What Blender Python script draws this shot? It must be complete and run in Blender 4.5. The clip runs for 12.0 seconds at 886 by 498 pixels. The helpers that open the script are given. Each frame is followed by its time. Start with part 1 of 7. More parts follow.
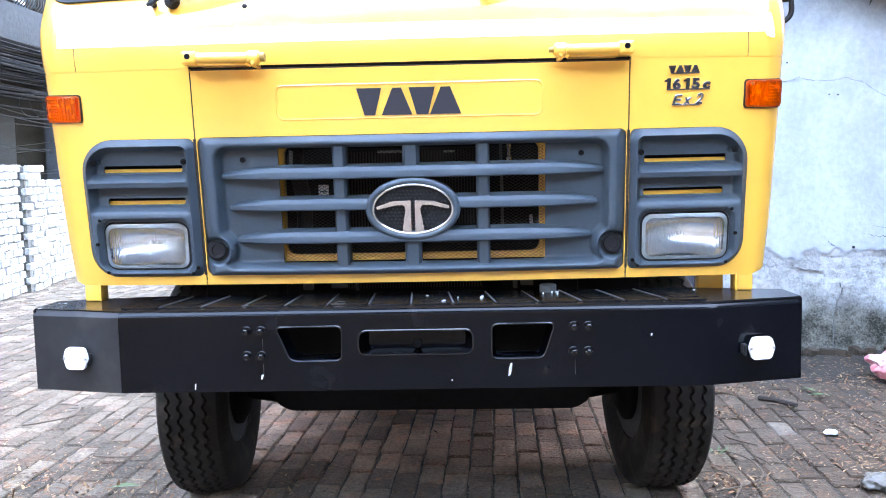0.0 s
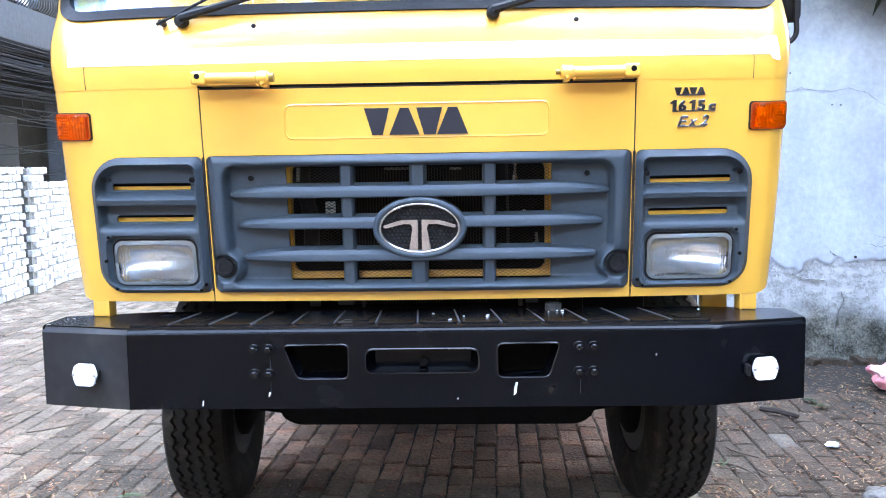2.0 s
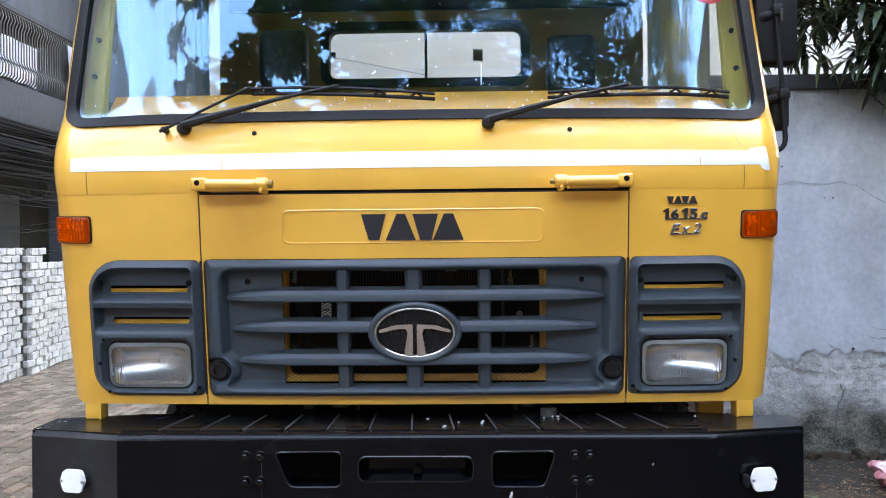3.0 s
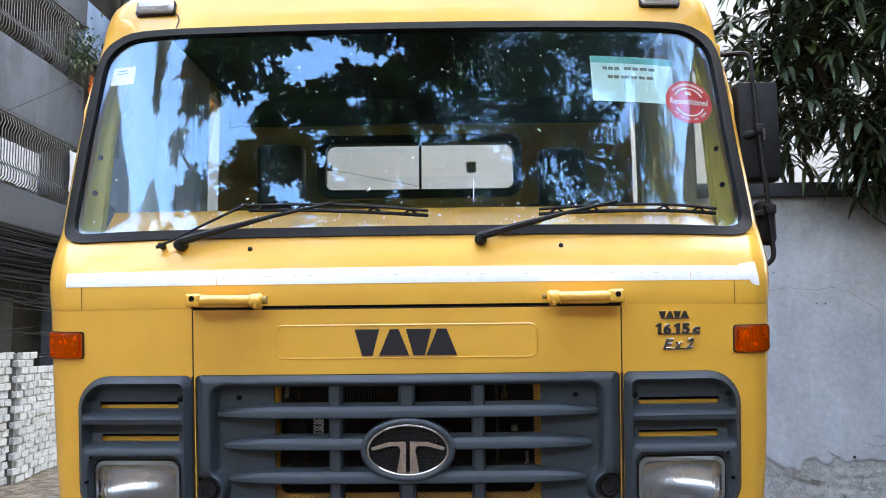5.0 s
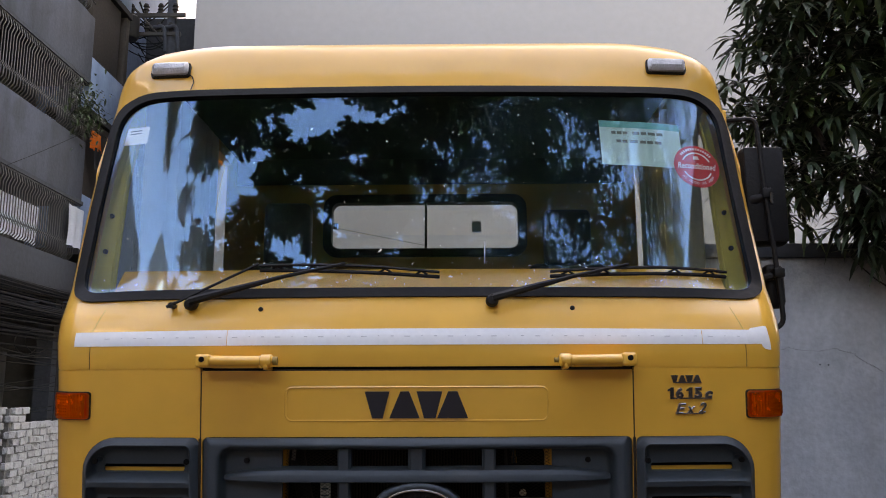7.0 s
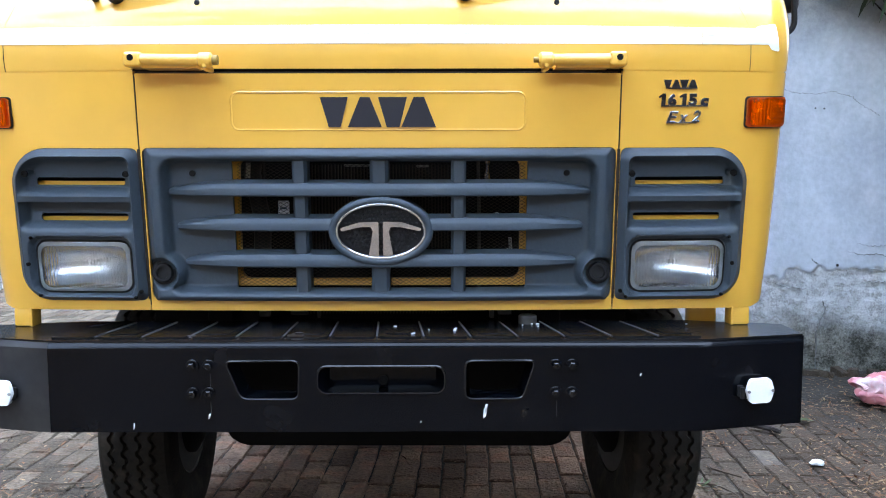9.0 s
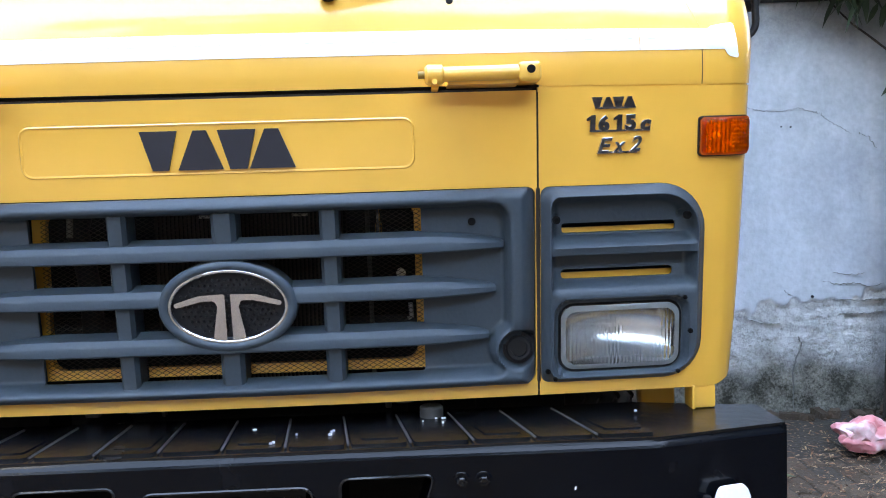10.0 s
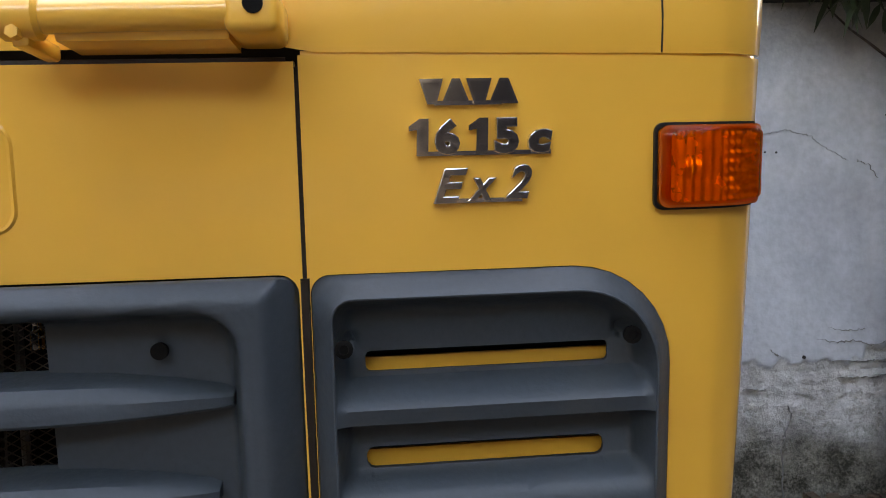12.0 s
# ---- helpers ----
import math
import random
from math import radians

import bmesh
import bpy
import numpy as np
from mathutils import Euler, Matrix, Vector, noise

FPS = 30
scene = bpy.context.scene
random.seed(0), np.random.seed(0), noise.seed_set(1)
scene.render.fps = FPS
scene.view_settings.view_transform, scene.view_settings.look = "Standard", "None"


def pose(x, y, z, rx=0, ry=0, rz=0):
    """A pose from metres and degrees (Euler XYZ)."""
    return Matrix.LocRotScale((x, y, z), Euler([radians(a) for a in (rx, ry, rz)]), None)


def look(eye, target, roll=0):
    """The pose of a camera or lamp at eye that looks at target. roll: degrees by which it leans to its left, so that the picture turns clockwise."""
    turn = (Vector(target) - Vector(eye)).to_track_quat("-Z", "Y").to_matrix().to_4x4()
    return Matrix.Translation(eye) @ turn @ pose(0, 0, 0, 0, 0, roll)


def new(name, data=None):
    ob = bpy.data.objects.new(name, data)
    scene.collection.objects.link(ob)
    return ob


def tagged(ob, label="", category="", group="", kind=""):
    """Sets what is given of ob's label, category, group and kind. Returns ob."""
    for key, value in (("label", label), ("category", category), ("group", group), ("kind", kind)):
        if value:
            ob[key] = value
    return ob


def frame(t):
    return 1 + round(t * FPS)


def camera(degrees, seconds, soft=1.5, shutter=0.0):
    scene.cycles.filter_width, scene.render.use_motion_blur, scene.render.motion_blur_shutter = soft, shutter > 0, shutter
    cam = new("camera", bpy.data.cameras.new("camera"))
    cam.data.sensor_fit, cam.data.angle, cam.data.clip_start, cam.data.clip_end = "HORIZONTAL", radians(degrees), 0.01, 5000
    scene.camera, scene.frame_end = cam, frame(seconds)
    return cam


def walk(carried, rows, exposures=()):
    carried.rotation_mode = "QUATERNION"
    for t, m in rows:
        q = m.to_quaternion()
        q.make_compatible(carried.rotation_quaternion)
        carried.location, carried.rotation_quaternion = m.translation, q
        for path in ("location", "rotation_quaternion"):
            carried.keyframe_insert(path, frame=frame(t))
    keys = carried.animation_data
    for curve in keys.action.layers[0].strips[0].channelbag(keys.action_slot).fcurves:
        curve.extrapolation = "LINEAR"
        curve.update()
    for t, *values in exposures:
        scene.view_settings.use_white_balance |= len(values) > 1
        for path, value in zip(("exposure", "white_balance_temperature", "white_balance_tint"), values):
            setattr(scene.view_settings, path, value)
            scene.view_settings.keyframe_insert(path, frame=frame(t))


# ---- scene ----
cam = camera(56.0, 12.0, soft=1.0)
GAIN, TINT = 4.15, 12
PATH = [
    (0, (0.17, -2.671, 1.45), (0.117, -0.68, 1.265), -1.2),
    (0.5, (0.167, -2.664, 1.446), (0.114, -0.675, 1.249), -1.3),
    (1, (0.161, -2.674, 1.448), (0.104, -0.685, 1.244), -1.3),
    (1.5, (0.156, -2.677, 1.455), (0.097, -0.688, 1.249), -1.2),
    (2, (0.152, -2.685, 1.516), (0.098, -0.694, 1.329), -0.9),
    (2.5, (0.162, -2.688, 1.576), (0.111, -0.691, 1.475), -0.6),
    (3, (0.163, -2.692, 1.609), (0.115, -0.693, 1.605), -0.5),
    (3.2, (0.168, -2.698, 1.621), (0.118, -0.699, 1.655), -0.5),
    (5, (0.17, -2.711, 1.66), (0.136, -0.725, 1.893), -0.6),
    (5.5, (0.156, -2.701, 1.668), (0.134, -0.719, 1.937), -0.5),
    (6, (0.137, -2.696, 1.675), (0.123, -0.72, 1.985), -0.3),
    (6.5, (0.114, -2.712, 1.688), (0.093, -0.742, 2.033), -0.1),
    (7, (0.116, -2.718, 1.681), (0.095, -0.751, 2.045), -0.2),
    (7.5, (0.133, -2.647, 1.592), (0.107, -0.652, 1.732), -0.2),
    (7.7, (0.131, -2.624, 1.557), (0.106, -0.624, 1.569), -0.3),
    (9.3, (0.215, -2.266, 1.503), (0.234, -0.275, 1.317), -0.1),
    (9.5, (0.299, -2.139, 1.524), (0.327, -0.148, 1.337), -0.1),
    (9.7, (0.357, -2.024, 1.525), (0.4, -0.031, 1.36), -0.1),
    (10, (0.414, -1.83, 1.555), (0.488, 0.165, 1.434), -1.8),
    (10.5, (0.491, -1.529, 1.573), (0.633, 0.461, 1.44), -1.8),
    (11, (0.656, -1.252, 1.602), (0.811, 0.739, 1.497), -1.5),
    (11.5, (0.739, -1.01, 1.608), (0.885, 0.983, 1.529), -1.7),
    (12, (0.782, -0.821, 1.625), (0.922, 1.173, 1.56), -1.6),
]
walk(cam, [(t, look(eye, target, roll)) for t, eye, target, roll in PATH],
     [(t, stops + GAIN, kelvin, TINT + shift) for t, stops, kelvin, shift in (
         (0, 2.20, 8050, 1), (1.5, 2.20, 8050, 1), (2.5, 1.47, 8800, 1), (3.0, 0.93, 9900, 3), (3.2, 0.82, 10000, 3), (5, 0.70, 10600, 2), (5.5, 0.56, 10700, 2), (6.0, 0.23, 11000, 5), (6.5, -0.03, 11200, 7), (7.0, -0.43, 11600, 10),
         (7.5, 0.66, 10500, 4), (7.7, 0.98, 9600, 1), (9.3, 1.27, 8700, -2), (9.7, 1.26, 8800, -2), (10, 1.25, 8700, -1), (10.5, 0.99, 9700, 0), (11.2, 0.32, 11600, 4), (12, 0.42, 12500, 6))])

# ---- world and light ----
SUN_UP, SUN_TURN = 48.0, 34.0
world = bpy.data.worlds.new("sky")
scene.world = world
world.use_nodes = True
wn = world.node_tree
sky = wn.nodes.new("ShaderNodeTexSky")
sky.sky_type = "NISHITA"
sky.sun_disc = False
sky.sun_elevation, sky.sun_rotation = radians(SUN_UP), radians(SUN_TURN)
sky.air_density, sky.dust_density, sky.ozone_density = 1.0, 1.0, 1.5
wn.links.new(sky.outputs[0], wn.nodes["Background"].inputs[0])
wn.nodes["Background"].inputs[1].default_value = 0.15
sun = new("sun", bpy.data.lights.new("sun", "SUN"))
sun.data.energy, sun.data.angle, sun.data.color = 2.5, radians(3), (1.0, 0.95, 0.87)
a, e = radians(SUN_TURN), radians(SUN_UP)
sun_from = Vector((math.sin(a) * math.cos(e), math.cos(a) * math.cos(e), math.sin(e)))
sun.matrix_world = look(sun_from * 40, (0, 0, 0))


# ---- materials ----
def material(name, colour, rough=0.5, metal=0.0, vary=0.12, grain=40.0, blotch=3.0, bump=0.05, coat=0.0,
             second=None, second_at=0.6, transmission=0.0, rand=0.0, island=0.0, ior=1.5, bump_scale=None, spread=0.15, spec=0.5):
    """A principled material: a fine grain and a coarse blotch vary colour and gloss, a bump gives relief."""
    m = bpy.data.materials.new(name)
    m.use_nodes = True
    t = m.node_tree
    n, l = t.nodes, t.links
    b = n["Principled BSDF"]
    co = n.new("ShaderNodeNewGeometry")

    def tex(scale, detail=6.0):
        x = n.new("ShaderNodeTexNoise")
        x.inputs["Scale"].default_value, x.inputs["Detail"].default_value = scale, detail
        l.new(co.outputs["Position"], x.inputs["Vector"])
        return x

    fine, coarse = tex(grain), tex(blotch)
    mix = n.new("ShaderNodeMix")
    mix.data_type = "RGBA"
    mix.blend_type = "MULTIPLY"
    mix.inputs["Factor"].default_value = 1.0
    ramp = n.new("ShaderNodeMapRange")
    ramp.inputs["From Min"].default_value, ramp.inputs["From Max"].default_value = 0.3, 0.7
    ramp.inputs["To Min"].default_value, ramp.inputs["To Max"].default_value = 1.0 - vary, 1.0 + vary
    add = n.new("ShaderNodeMath")
    add.operation = "MULTIPLY_ADD"
    add.inputs[1].default_value = 0.5
    half = n.new("ShaderNodeMath")
    half.operation = "MULTIPLY"
    half.inputs[1].default_value = 0.5
    l.new(coarse.outputs["Fac"], half.inputs[0])
    l.new(fine.outputs["Fac"], add.inputs[0])
    l.new(half.outputs[0], add.inputs[2])
    l.new(add.outputs[0], ramp.inputs["Value"])
    value = ramp.outputs[0]
    if rand or island:
        src = n.new("ShaderNodeObjectInfo") if rand else n.new("ShaderNodeNewGeometry")
        r = n.new("ShaderNodeMapRange")
        k = rand or island
        r.inputs["To Min"].default_value, r.inputs["To Max"].default_value = 1.0 - k, 1.0 + k
        l.new(src.outputs["Random"] if rand else src.outputs["Random Per Island"], r.inputs["Value"])
        mul = n.new("ShaderNodeMath")
        mul.operation = "MULTIPLY"
        l.new(value, mul.inputs[0])
        l.new(r.outputs[0], mul.inputs[1])
        value = mul.outputs[0]
    base = n.new("ShaderNodeRGB")
    base.outputs[0].default_value = (*colour, 1)
    colour_out = base.outputs[0]
    if second:
        patch = tex(blotch * 1.7, 10.0)
        step = n.new("ShaderNodeMapRange")
        step.inputs["From Min"].default_value, step.inputs["From Max"].default_value = second_at - spread / 2, second_at + spread / 2
        l.new(patch.outputs["Fac"], step.inputs["Value"])
        two = n.new("ShaderNodeMix")
        two.data_type = "RGBA"
        two.inputs["B"].default_value = (*second, 1)
        l.new(step.outputs[0], two.inputs["Factor"])
        l.new(colour_out, two.inputs["A"])
        colour_out = two.outputs["Result"]
    l.new(colour_out, mix.inputs["A"])
    l.new(value, mix.inputs["B"])
    l.new(mix.outputs["Result"], b.inputs["Base Color"])
    rr = n.new("ShaderNodeMapRange")
    rr.inputs["To Min"].default_value, rr.inputs["To Max"].default_value = max(0.02, rough - 0.1), min(1.0, rough + 0.1)
    l.new(coarse.outputs["Fac"], rr.inputs["Value"])
    l.new(rr.outputs[0], b.inputs["Roughness"])
    b.inputs["Metallic"].default_value = metal
    b.inputs["Specular IOR Level"].default_value = spec
    b.inputs["Coat Weight"].default_value = coat
    b.inputs["Coat Roughness"].default_value = 0.085
    b.inputs["Transmission Weight"].default_value = transmission
    b.inputs["IOR"].default_value = ior
    if bump:
        bp = n.new("ShaderNodeBump")
        bp.inputs["Strength"].default_value, bp.inputs["Distance"].default_value = bump, 0.02
        if bump_scale:
            l.new(tex(bump_scale, 3.0).outputs["Fac"], bp.inputs["Height"])
        else:
            l.new(fine.outputs["Fac"], bp.inputs["Height"])
        l.new(bp.outputs[0], b.inputs["Normal"])
    return m


YELLOW = material("yellow_paint", (0.84, 0.420, 0.060), 0.34, second=(0.77, 0.373, 0.058), second_at=0.66, spread=0.25, vary=0.06, grain=9, blotch=1.5, bump=0.02, coat=0.9, bump_scale=14)
# the cab's yellow darkened, with the dimness of the interior in its colour
YELLOW_SHADED = material("yellow_paint_shaded", (0.27, 0.160, 0.028), 0.6, vary=0.12, grain=20, blotch=2)
GREY = material("grey_plastic", (0.041, 0.057, 0.071), 0.48, spec=0.3, vary=0.1, grain=120, blotch=5, bump=0.06, second=(0.050, 0.064, 0.075), second_at=0.62)
BLACK_PAINT = material("black_bumper_paint", (0.0020, 0.0026, 0.0038), 0.15, spec=0.16, vary=0.3, grain=30, blotch=3, bump=0.07, second=(0.006, 0.0062, 0.0075), second_at=0.66, bump_scale=5)
SCUFFED_LIT = material("scuffed_black_paint_sky_lit", (0.016, 0.016, 0.017), 0.42, spec=0.3, vary=0.35, grain=25, blotch=4, bump=0.05, second=(0.028, 0.027, 0.026), second_at=0.6, bump_scale=8)
DARK_TOP = material("dusty_black_steel", (0.0045, 0.0045, 0.005), 0.24, spec=0.4, vary=0.35, grain=40, blotch=6, bump=0.06, second=(0.010, 0.009, 0.008), second_at=0.62)
PALE_EDGE = material("pale_edge_metal", (0.085, 0.083, 0.080), 0.45, metal=0.4, vary=0.5, grain=45, blotch=12)
RUBBER = material("rubber", (0.008, 0.008, 0.009), 0.6, spec=0.25, vary=0.25, grain=60, blotch=8, bump=0.1)
TYRE = material("tyre_rubber", (0.017, 0.0145, 0.0118), 0.85, spec=0.2, vary=0.3, grain=50, blotch=6, bump=0.2, second=(0.040, 0.032, 0.024), second_at=0.6)
GREASE = material("grimy_black_steel", (0.0045, 0.0043, 0.0042), 0.85, spec=0.12, vary=0.4, grain=30, blotch=5, bump=0.2)
BADGE = material("aged_chrome", (0.62, 0.62, 0.64), 0.10, metal=1.0, vary=0.12, grain=60, blotch=8, bump=0.02)
# chrome darkened by the reflection painted into its colour
BADGE_REFLECTION = material("chrome_dark_reflection", (0.36, 0.36, 0.375), 0.14, metal=1.0, vary=0.1, grain=60, blotch=8, bump=0.02)
GAP_DIRT_SHADE = material("rusty_gap_dirt_and_shade", (0.014, 0.007, 0.004), 0.8, vary=0.4, grain=60, blotch=12, bump=0.2)
CHROME = material("chrome", (0.62, 0.63, 0.65), 0.12, metal=1.0, vary=0.08, grain=60, blotch=8, bump=0.02)
STEEL = material("worn_steel", (0.38, 0.38, 0.37), 0.35, metal=1.0, vary=0.25, grain=50, blotch=8)
REFLECTOR = material("lamp_reflector", (0.88, 0.89, 0.91), 0.20, metal=1.0, vary=0.05, grain=40, blotch=8, bump=0.04, bump_scale=60)
STEEL_DARK = material("dusty_dark_steel", (0.06, 0.058, 0.055), 0.6, metal=0.3, vary=0.3, grain=40, blotch=6)
WIRE = material("dusty_dark_wire", (0.052, 0.045, 0.038), 0.8, metal=0.2, spec=0.2, vary=0.3)
FIN = material("dusty_radiator_fin", (0.040, 0.032, 0.026), 0.8, spec=0.2, vary=0.4, grain=40, blotch=6)
LENS = material("clear_lamp_glass", (0.95, 0.97, 0.97), 0.06, vary=0.02, transmission=0.93, bump=0.0, ior=1.4)
AMBER = material("amber_lens", (1.0, 0.45, 0.07), 0.10, vary=0.05, grain=90, blotch=30, bump=0.0, transmission=1.0, ior=1.25)
AMBER_DEEP = material("amber_lens_edge", (0.50, 0.085, 0.010), 0.25, vary=0.12, grain=60, blotch=12)
AMBER_BACK = material("amber_prism_plate", (1.0, 0.50, 0.09), 0.26, metal=0.6, vary=0.15, grain=90, blotch=30)
RIM_GLASS = material("frosted_lens_rim", (0.38, 0.40, 0.39), 0.18, vary=0.1, grain=60, blotch=10, transmission=0.55, bump=0.0)
WHITE_LENS = material("white_reflector_plastic", (0.88, 0.89, 0.9), 0.3, vary=0.04, grain=80, blotch=12, bump=0.1, bump_scale=220)
SMOKE_LENS = material("marker_lamp_lens", (0.62, 0.63, 0.66), 0.2, vary=0.2, grain=60, blotch=20, transmission=0.2, bump=0.2, bump_scale=150)
DARK_INK = material("dark_lettering", (0.014, 0.015, 0.022), 0.4, vary=0.1, bump=0.02)
TAPE = material("silver_tape", (0.80, 0.82, 0.84), 0.35, vary=0.05, grain=60, blotch=6, bump=0.06, bump_scale=25)
TAPE_PRINT = material("tape_print", (0.52, 0.54, 0.57), 0.5, vary=0.1)
SEAT = material("dark_vinyl", (0.012, 0.012, 0.013), 0.55, vary=0.2, grain=60, blotch=8, bump=0.1)
LINING = material("dark_roof_lining", (0.012, 0.015, 0.020), 0.8, vary=0.15, grain=60, blotch=5)
PILLAR = material("olive_pillar_paint", (0.50, 0.42, 0.075), 0.45, vary=0.10, grain=20, blotch=3, bump=0.04)
CURTAIN = material("blue_white_curtain", (0.72, 0.80, 0.88), 0.8, vary=0.12, grain=50, blotch=6)
CURTAIN_DARK = material("faded_yellow_curtain", (0.55, 0.52, 0.34), 0.8, vary=0.2, grain=50, blotch=6)
PAPER_TEAL = material("pale_teal_card", (0.46, 0.74, 0.80), 0.6, vary=0.06, grain=40, blotch=6)
TEAL = material("teal_band", (0.05, 0.42, 0.46), 0.6, vary=0.06)
PAPER = material("white_paper", (0.78, 0.78, 0.76), 0.7, vary=0.05)
CRACK = material("crack_shadow", (0.17, 0.168, 0.16), 0.95, vary=0.3)
RED = material("red_sticker", (0.62, 0.03, 0.035), 0.5, vary=0.06)
INK = material("grey_ink", (0.12, 0.16, 0.17), 0.6, vary=0.05)
PAVER = material("grey_clay_paver", (0.100, 0.081, 0.061), 0.85, spec=0.25, vary=0.62, grain=58, blotch=4, bump=0.9, rand=0.42, second=(0.125, 0.080, 0.055), second_at=0.60)
PAVER_PALE = material("pale_worn_paver", (0.125, 0.105, 0.085), 0.85, spec=0.25, vary=0.4, grain=58, blotch=8, bump=0.6)
PAVER_FAR = material("grey_clay_paving", (0.100, 0.081, 0.061), 0.85, spec=0.25, vary=0.62, grain=58, blotch=4, bump=0.9, island=0.42, second=(0.125, 0.080, 0.055), second_at=0.60)
SOIL = material("dark_soil", (0.026, 0.020, 0.014), 0.95, vary=0.5, grain=40, blotch=2.5, bump=0.8)
LITTER = material("dry_leaves", (0.115, 0.054, 0.025), 0.8, vary=0.3, grain=60, blotch=10, island=0.6)
LITTER_PALE = material("pale_dry_leaves", (0.22, 0.14, 0.075), 0.8, vary=0.3, grain=60, blotch=10, island=0.4)
TWIG = material("dry_twig", (0.085, 0.064, 0.047), 0.85, vary=0.3, grain=60, blotch=10, bump=0.3)
LEAF = material("dark_green_leaf", (0.030, 0.053, 0.022), 0.40, spec=0.4, vary=0.25, grain=30, blotch=2, island=0.5, bump=0.1)
MANGO_LEAF = material("mango_leaf", (0.027, 0.047, 0.023), 0.42, spec=0.4, vary=0.25, grain=30, blotch=2, island=0.5, bump=0.1)
LEAF_PALE = material("light_green_leaf", (0.050, 0.085, 0.026), 0.45, vary=0.25, grain=30, blotch=2, island=0.4, bump=0.1)
BARK = material("bark", (0.024, 0.017, 0.013), 0.9, vary=0.4, grain=30, blotch=4, bump=0.8)
WHITE_BRICK = material("whitewashed_brick", (0.245, 0.247, 0.248), 0.85, vary=0.20, grain=30, blotch=5, bump=0.6, rand=0.12, second=(0.15, 0.148, 0.145), second_at=0.60)
MORTAR = material("whitewashed_mortar", (0.085, 0.084, 0.081), 0.95, vary=0.3, grain=40, blotch=4, bump=0.6)
CONCRETE = material("weathered_concrete", (0.046, 0.054, 0.071), 0.9, vary=0.25, grain=14, blotch=0.8, bump=0.3, second=(0.031, 0.036, 0.046), second_at=0.62)
CONCRETE_DARK = material("dirty_concrete", (0.024, 0.028, 0.036), 0.9, vary=0.35, grain=10, blotch=0.8, bump=0.3)
NEAR_BLACK = material("near_black", (0.014, 0.013, 0.013), 0.9, vary=0.4, grain=8, blotch=1.2, bump=0.2)
BLUE_WALL = material("pale_blue_plaster", (0.17, 0.25, 0.37), 0.85, vary=0.14, grain=8, blotch=0.7, bump=0.2)
WHITE_WALL = material("white_plaster", (0.215, 0.208, 0.216), 0.85, vary=0.06, grain=6, blotch=0.25, bump=0.1)
IRON = material("dark_iron", (0.03, 0.028, 0.027), 0.6, vary=0.3, grain=40, blotch=6)
CABLE = material("black_cable", (0.012, 0.012, 0.013), 0.9, spec=0.1, vary=0.2)
BROWN_SHADE = material("dark_brown_shade", (0.030, 0.022, 0.018), 0.8, vary=0.4, grain=18, blotch=2.5, bump=0.2)
CLOTH_WHITE = material("white_cloth", (0.66, 0.68, 0.73), 0.9, vary=0.1, grain=20, blotch=3)
CLOTH_ORANGE = material("orange_cloth", (0.75, 0.16, 0.02), 0.9, vary=0.1, grain=20, blotch=3)
PINK = material("pink_plastic_film", (0.60, 0.20, 0.21), 0.35, vary=0.08, grain=12, blotch=4, second=(0.72, 0.58, 0.57), second_at=0.52)
FILM_CLEAR = material("dirty_clear_film", (0.085, 0.08, 0.07), 0.35, vary=0.3, grain=20, blotch=9)
FILM_WHITE = material("white_plastic_film", (0.62, 0.64, 0.62), 0.4, vary=0.1, grain=20, blotch=9)


def glass(name, tint, rough=0.0, ior=1.5, sheen=(1, 1, 1)):
    m = bpy.data.materials.new(name)
    m.use_nodes = True
    b = m.node_tree.nodes["Principled BSDF"]
    b.inputs["Base Color"].default_value = (*tint, 1)
    b.inputs["Roughness"].default_value = rough
    b.inputs["Transmission Weight"].default_value = 1.0
    b.inputs["IOR"].default_value = ior
    b.inputs["Specular Tint"].default_value = (*sheen, 1)
    return m


WINDSCREEN = glass("windscreen_glass", (0.92, 0.965, 0.92), 0.0, 1.80, (0.24, 0.57, 0.95))
PANE = glass("window_glass", (0.98, 0.99, 0.99), 0.0, 1.45)


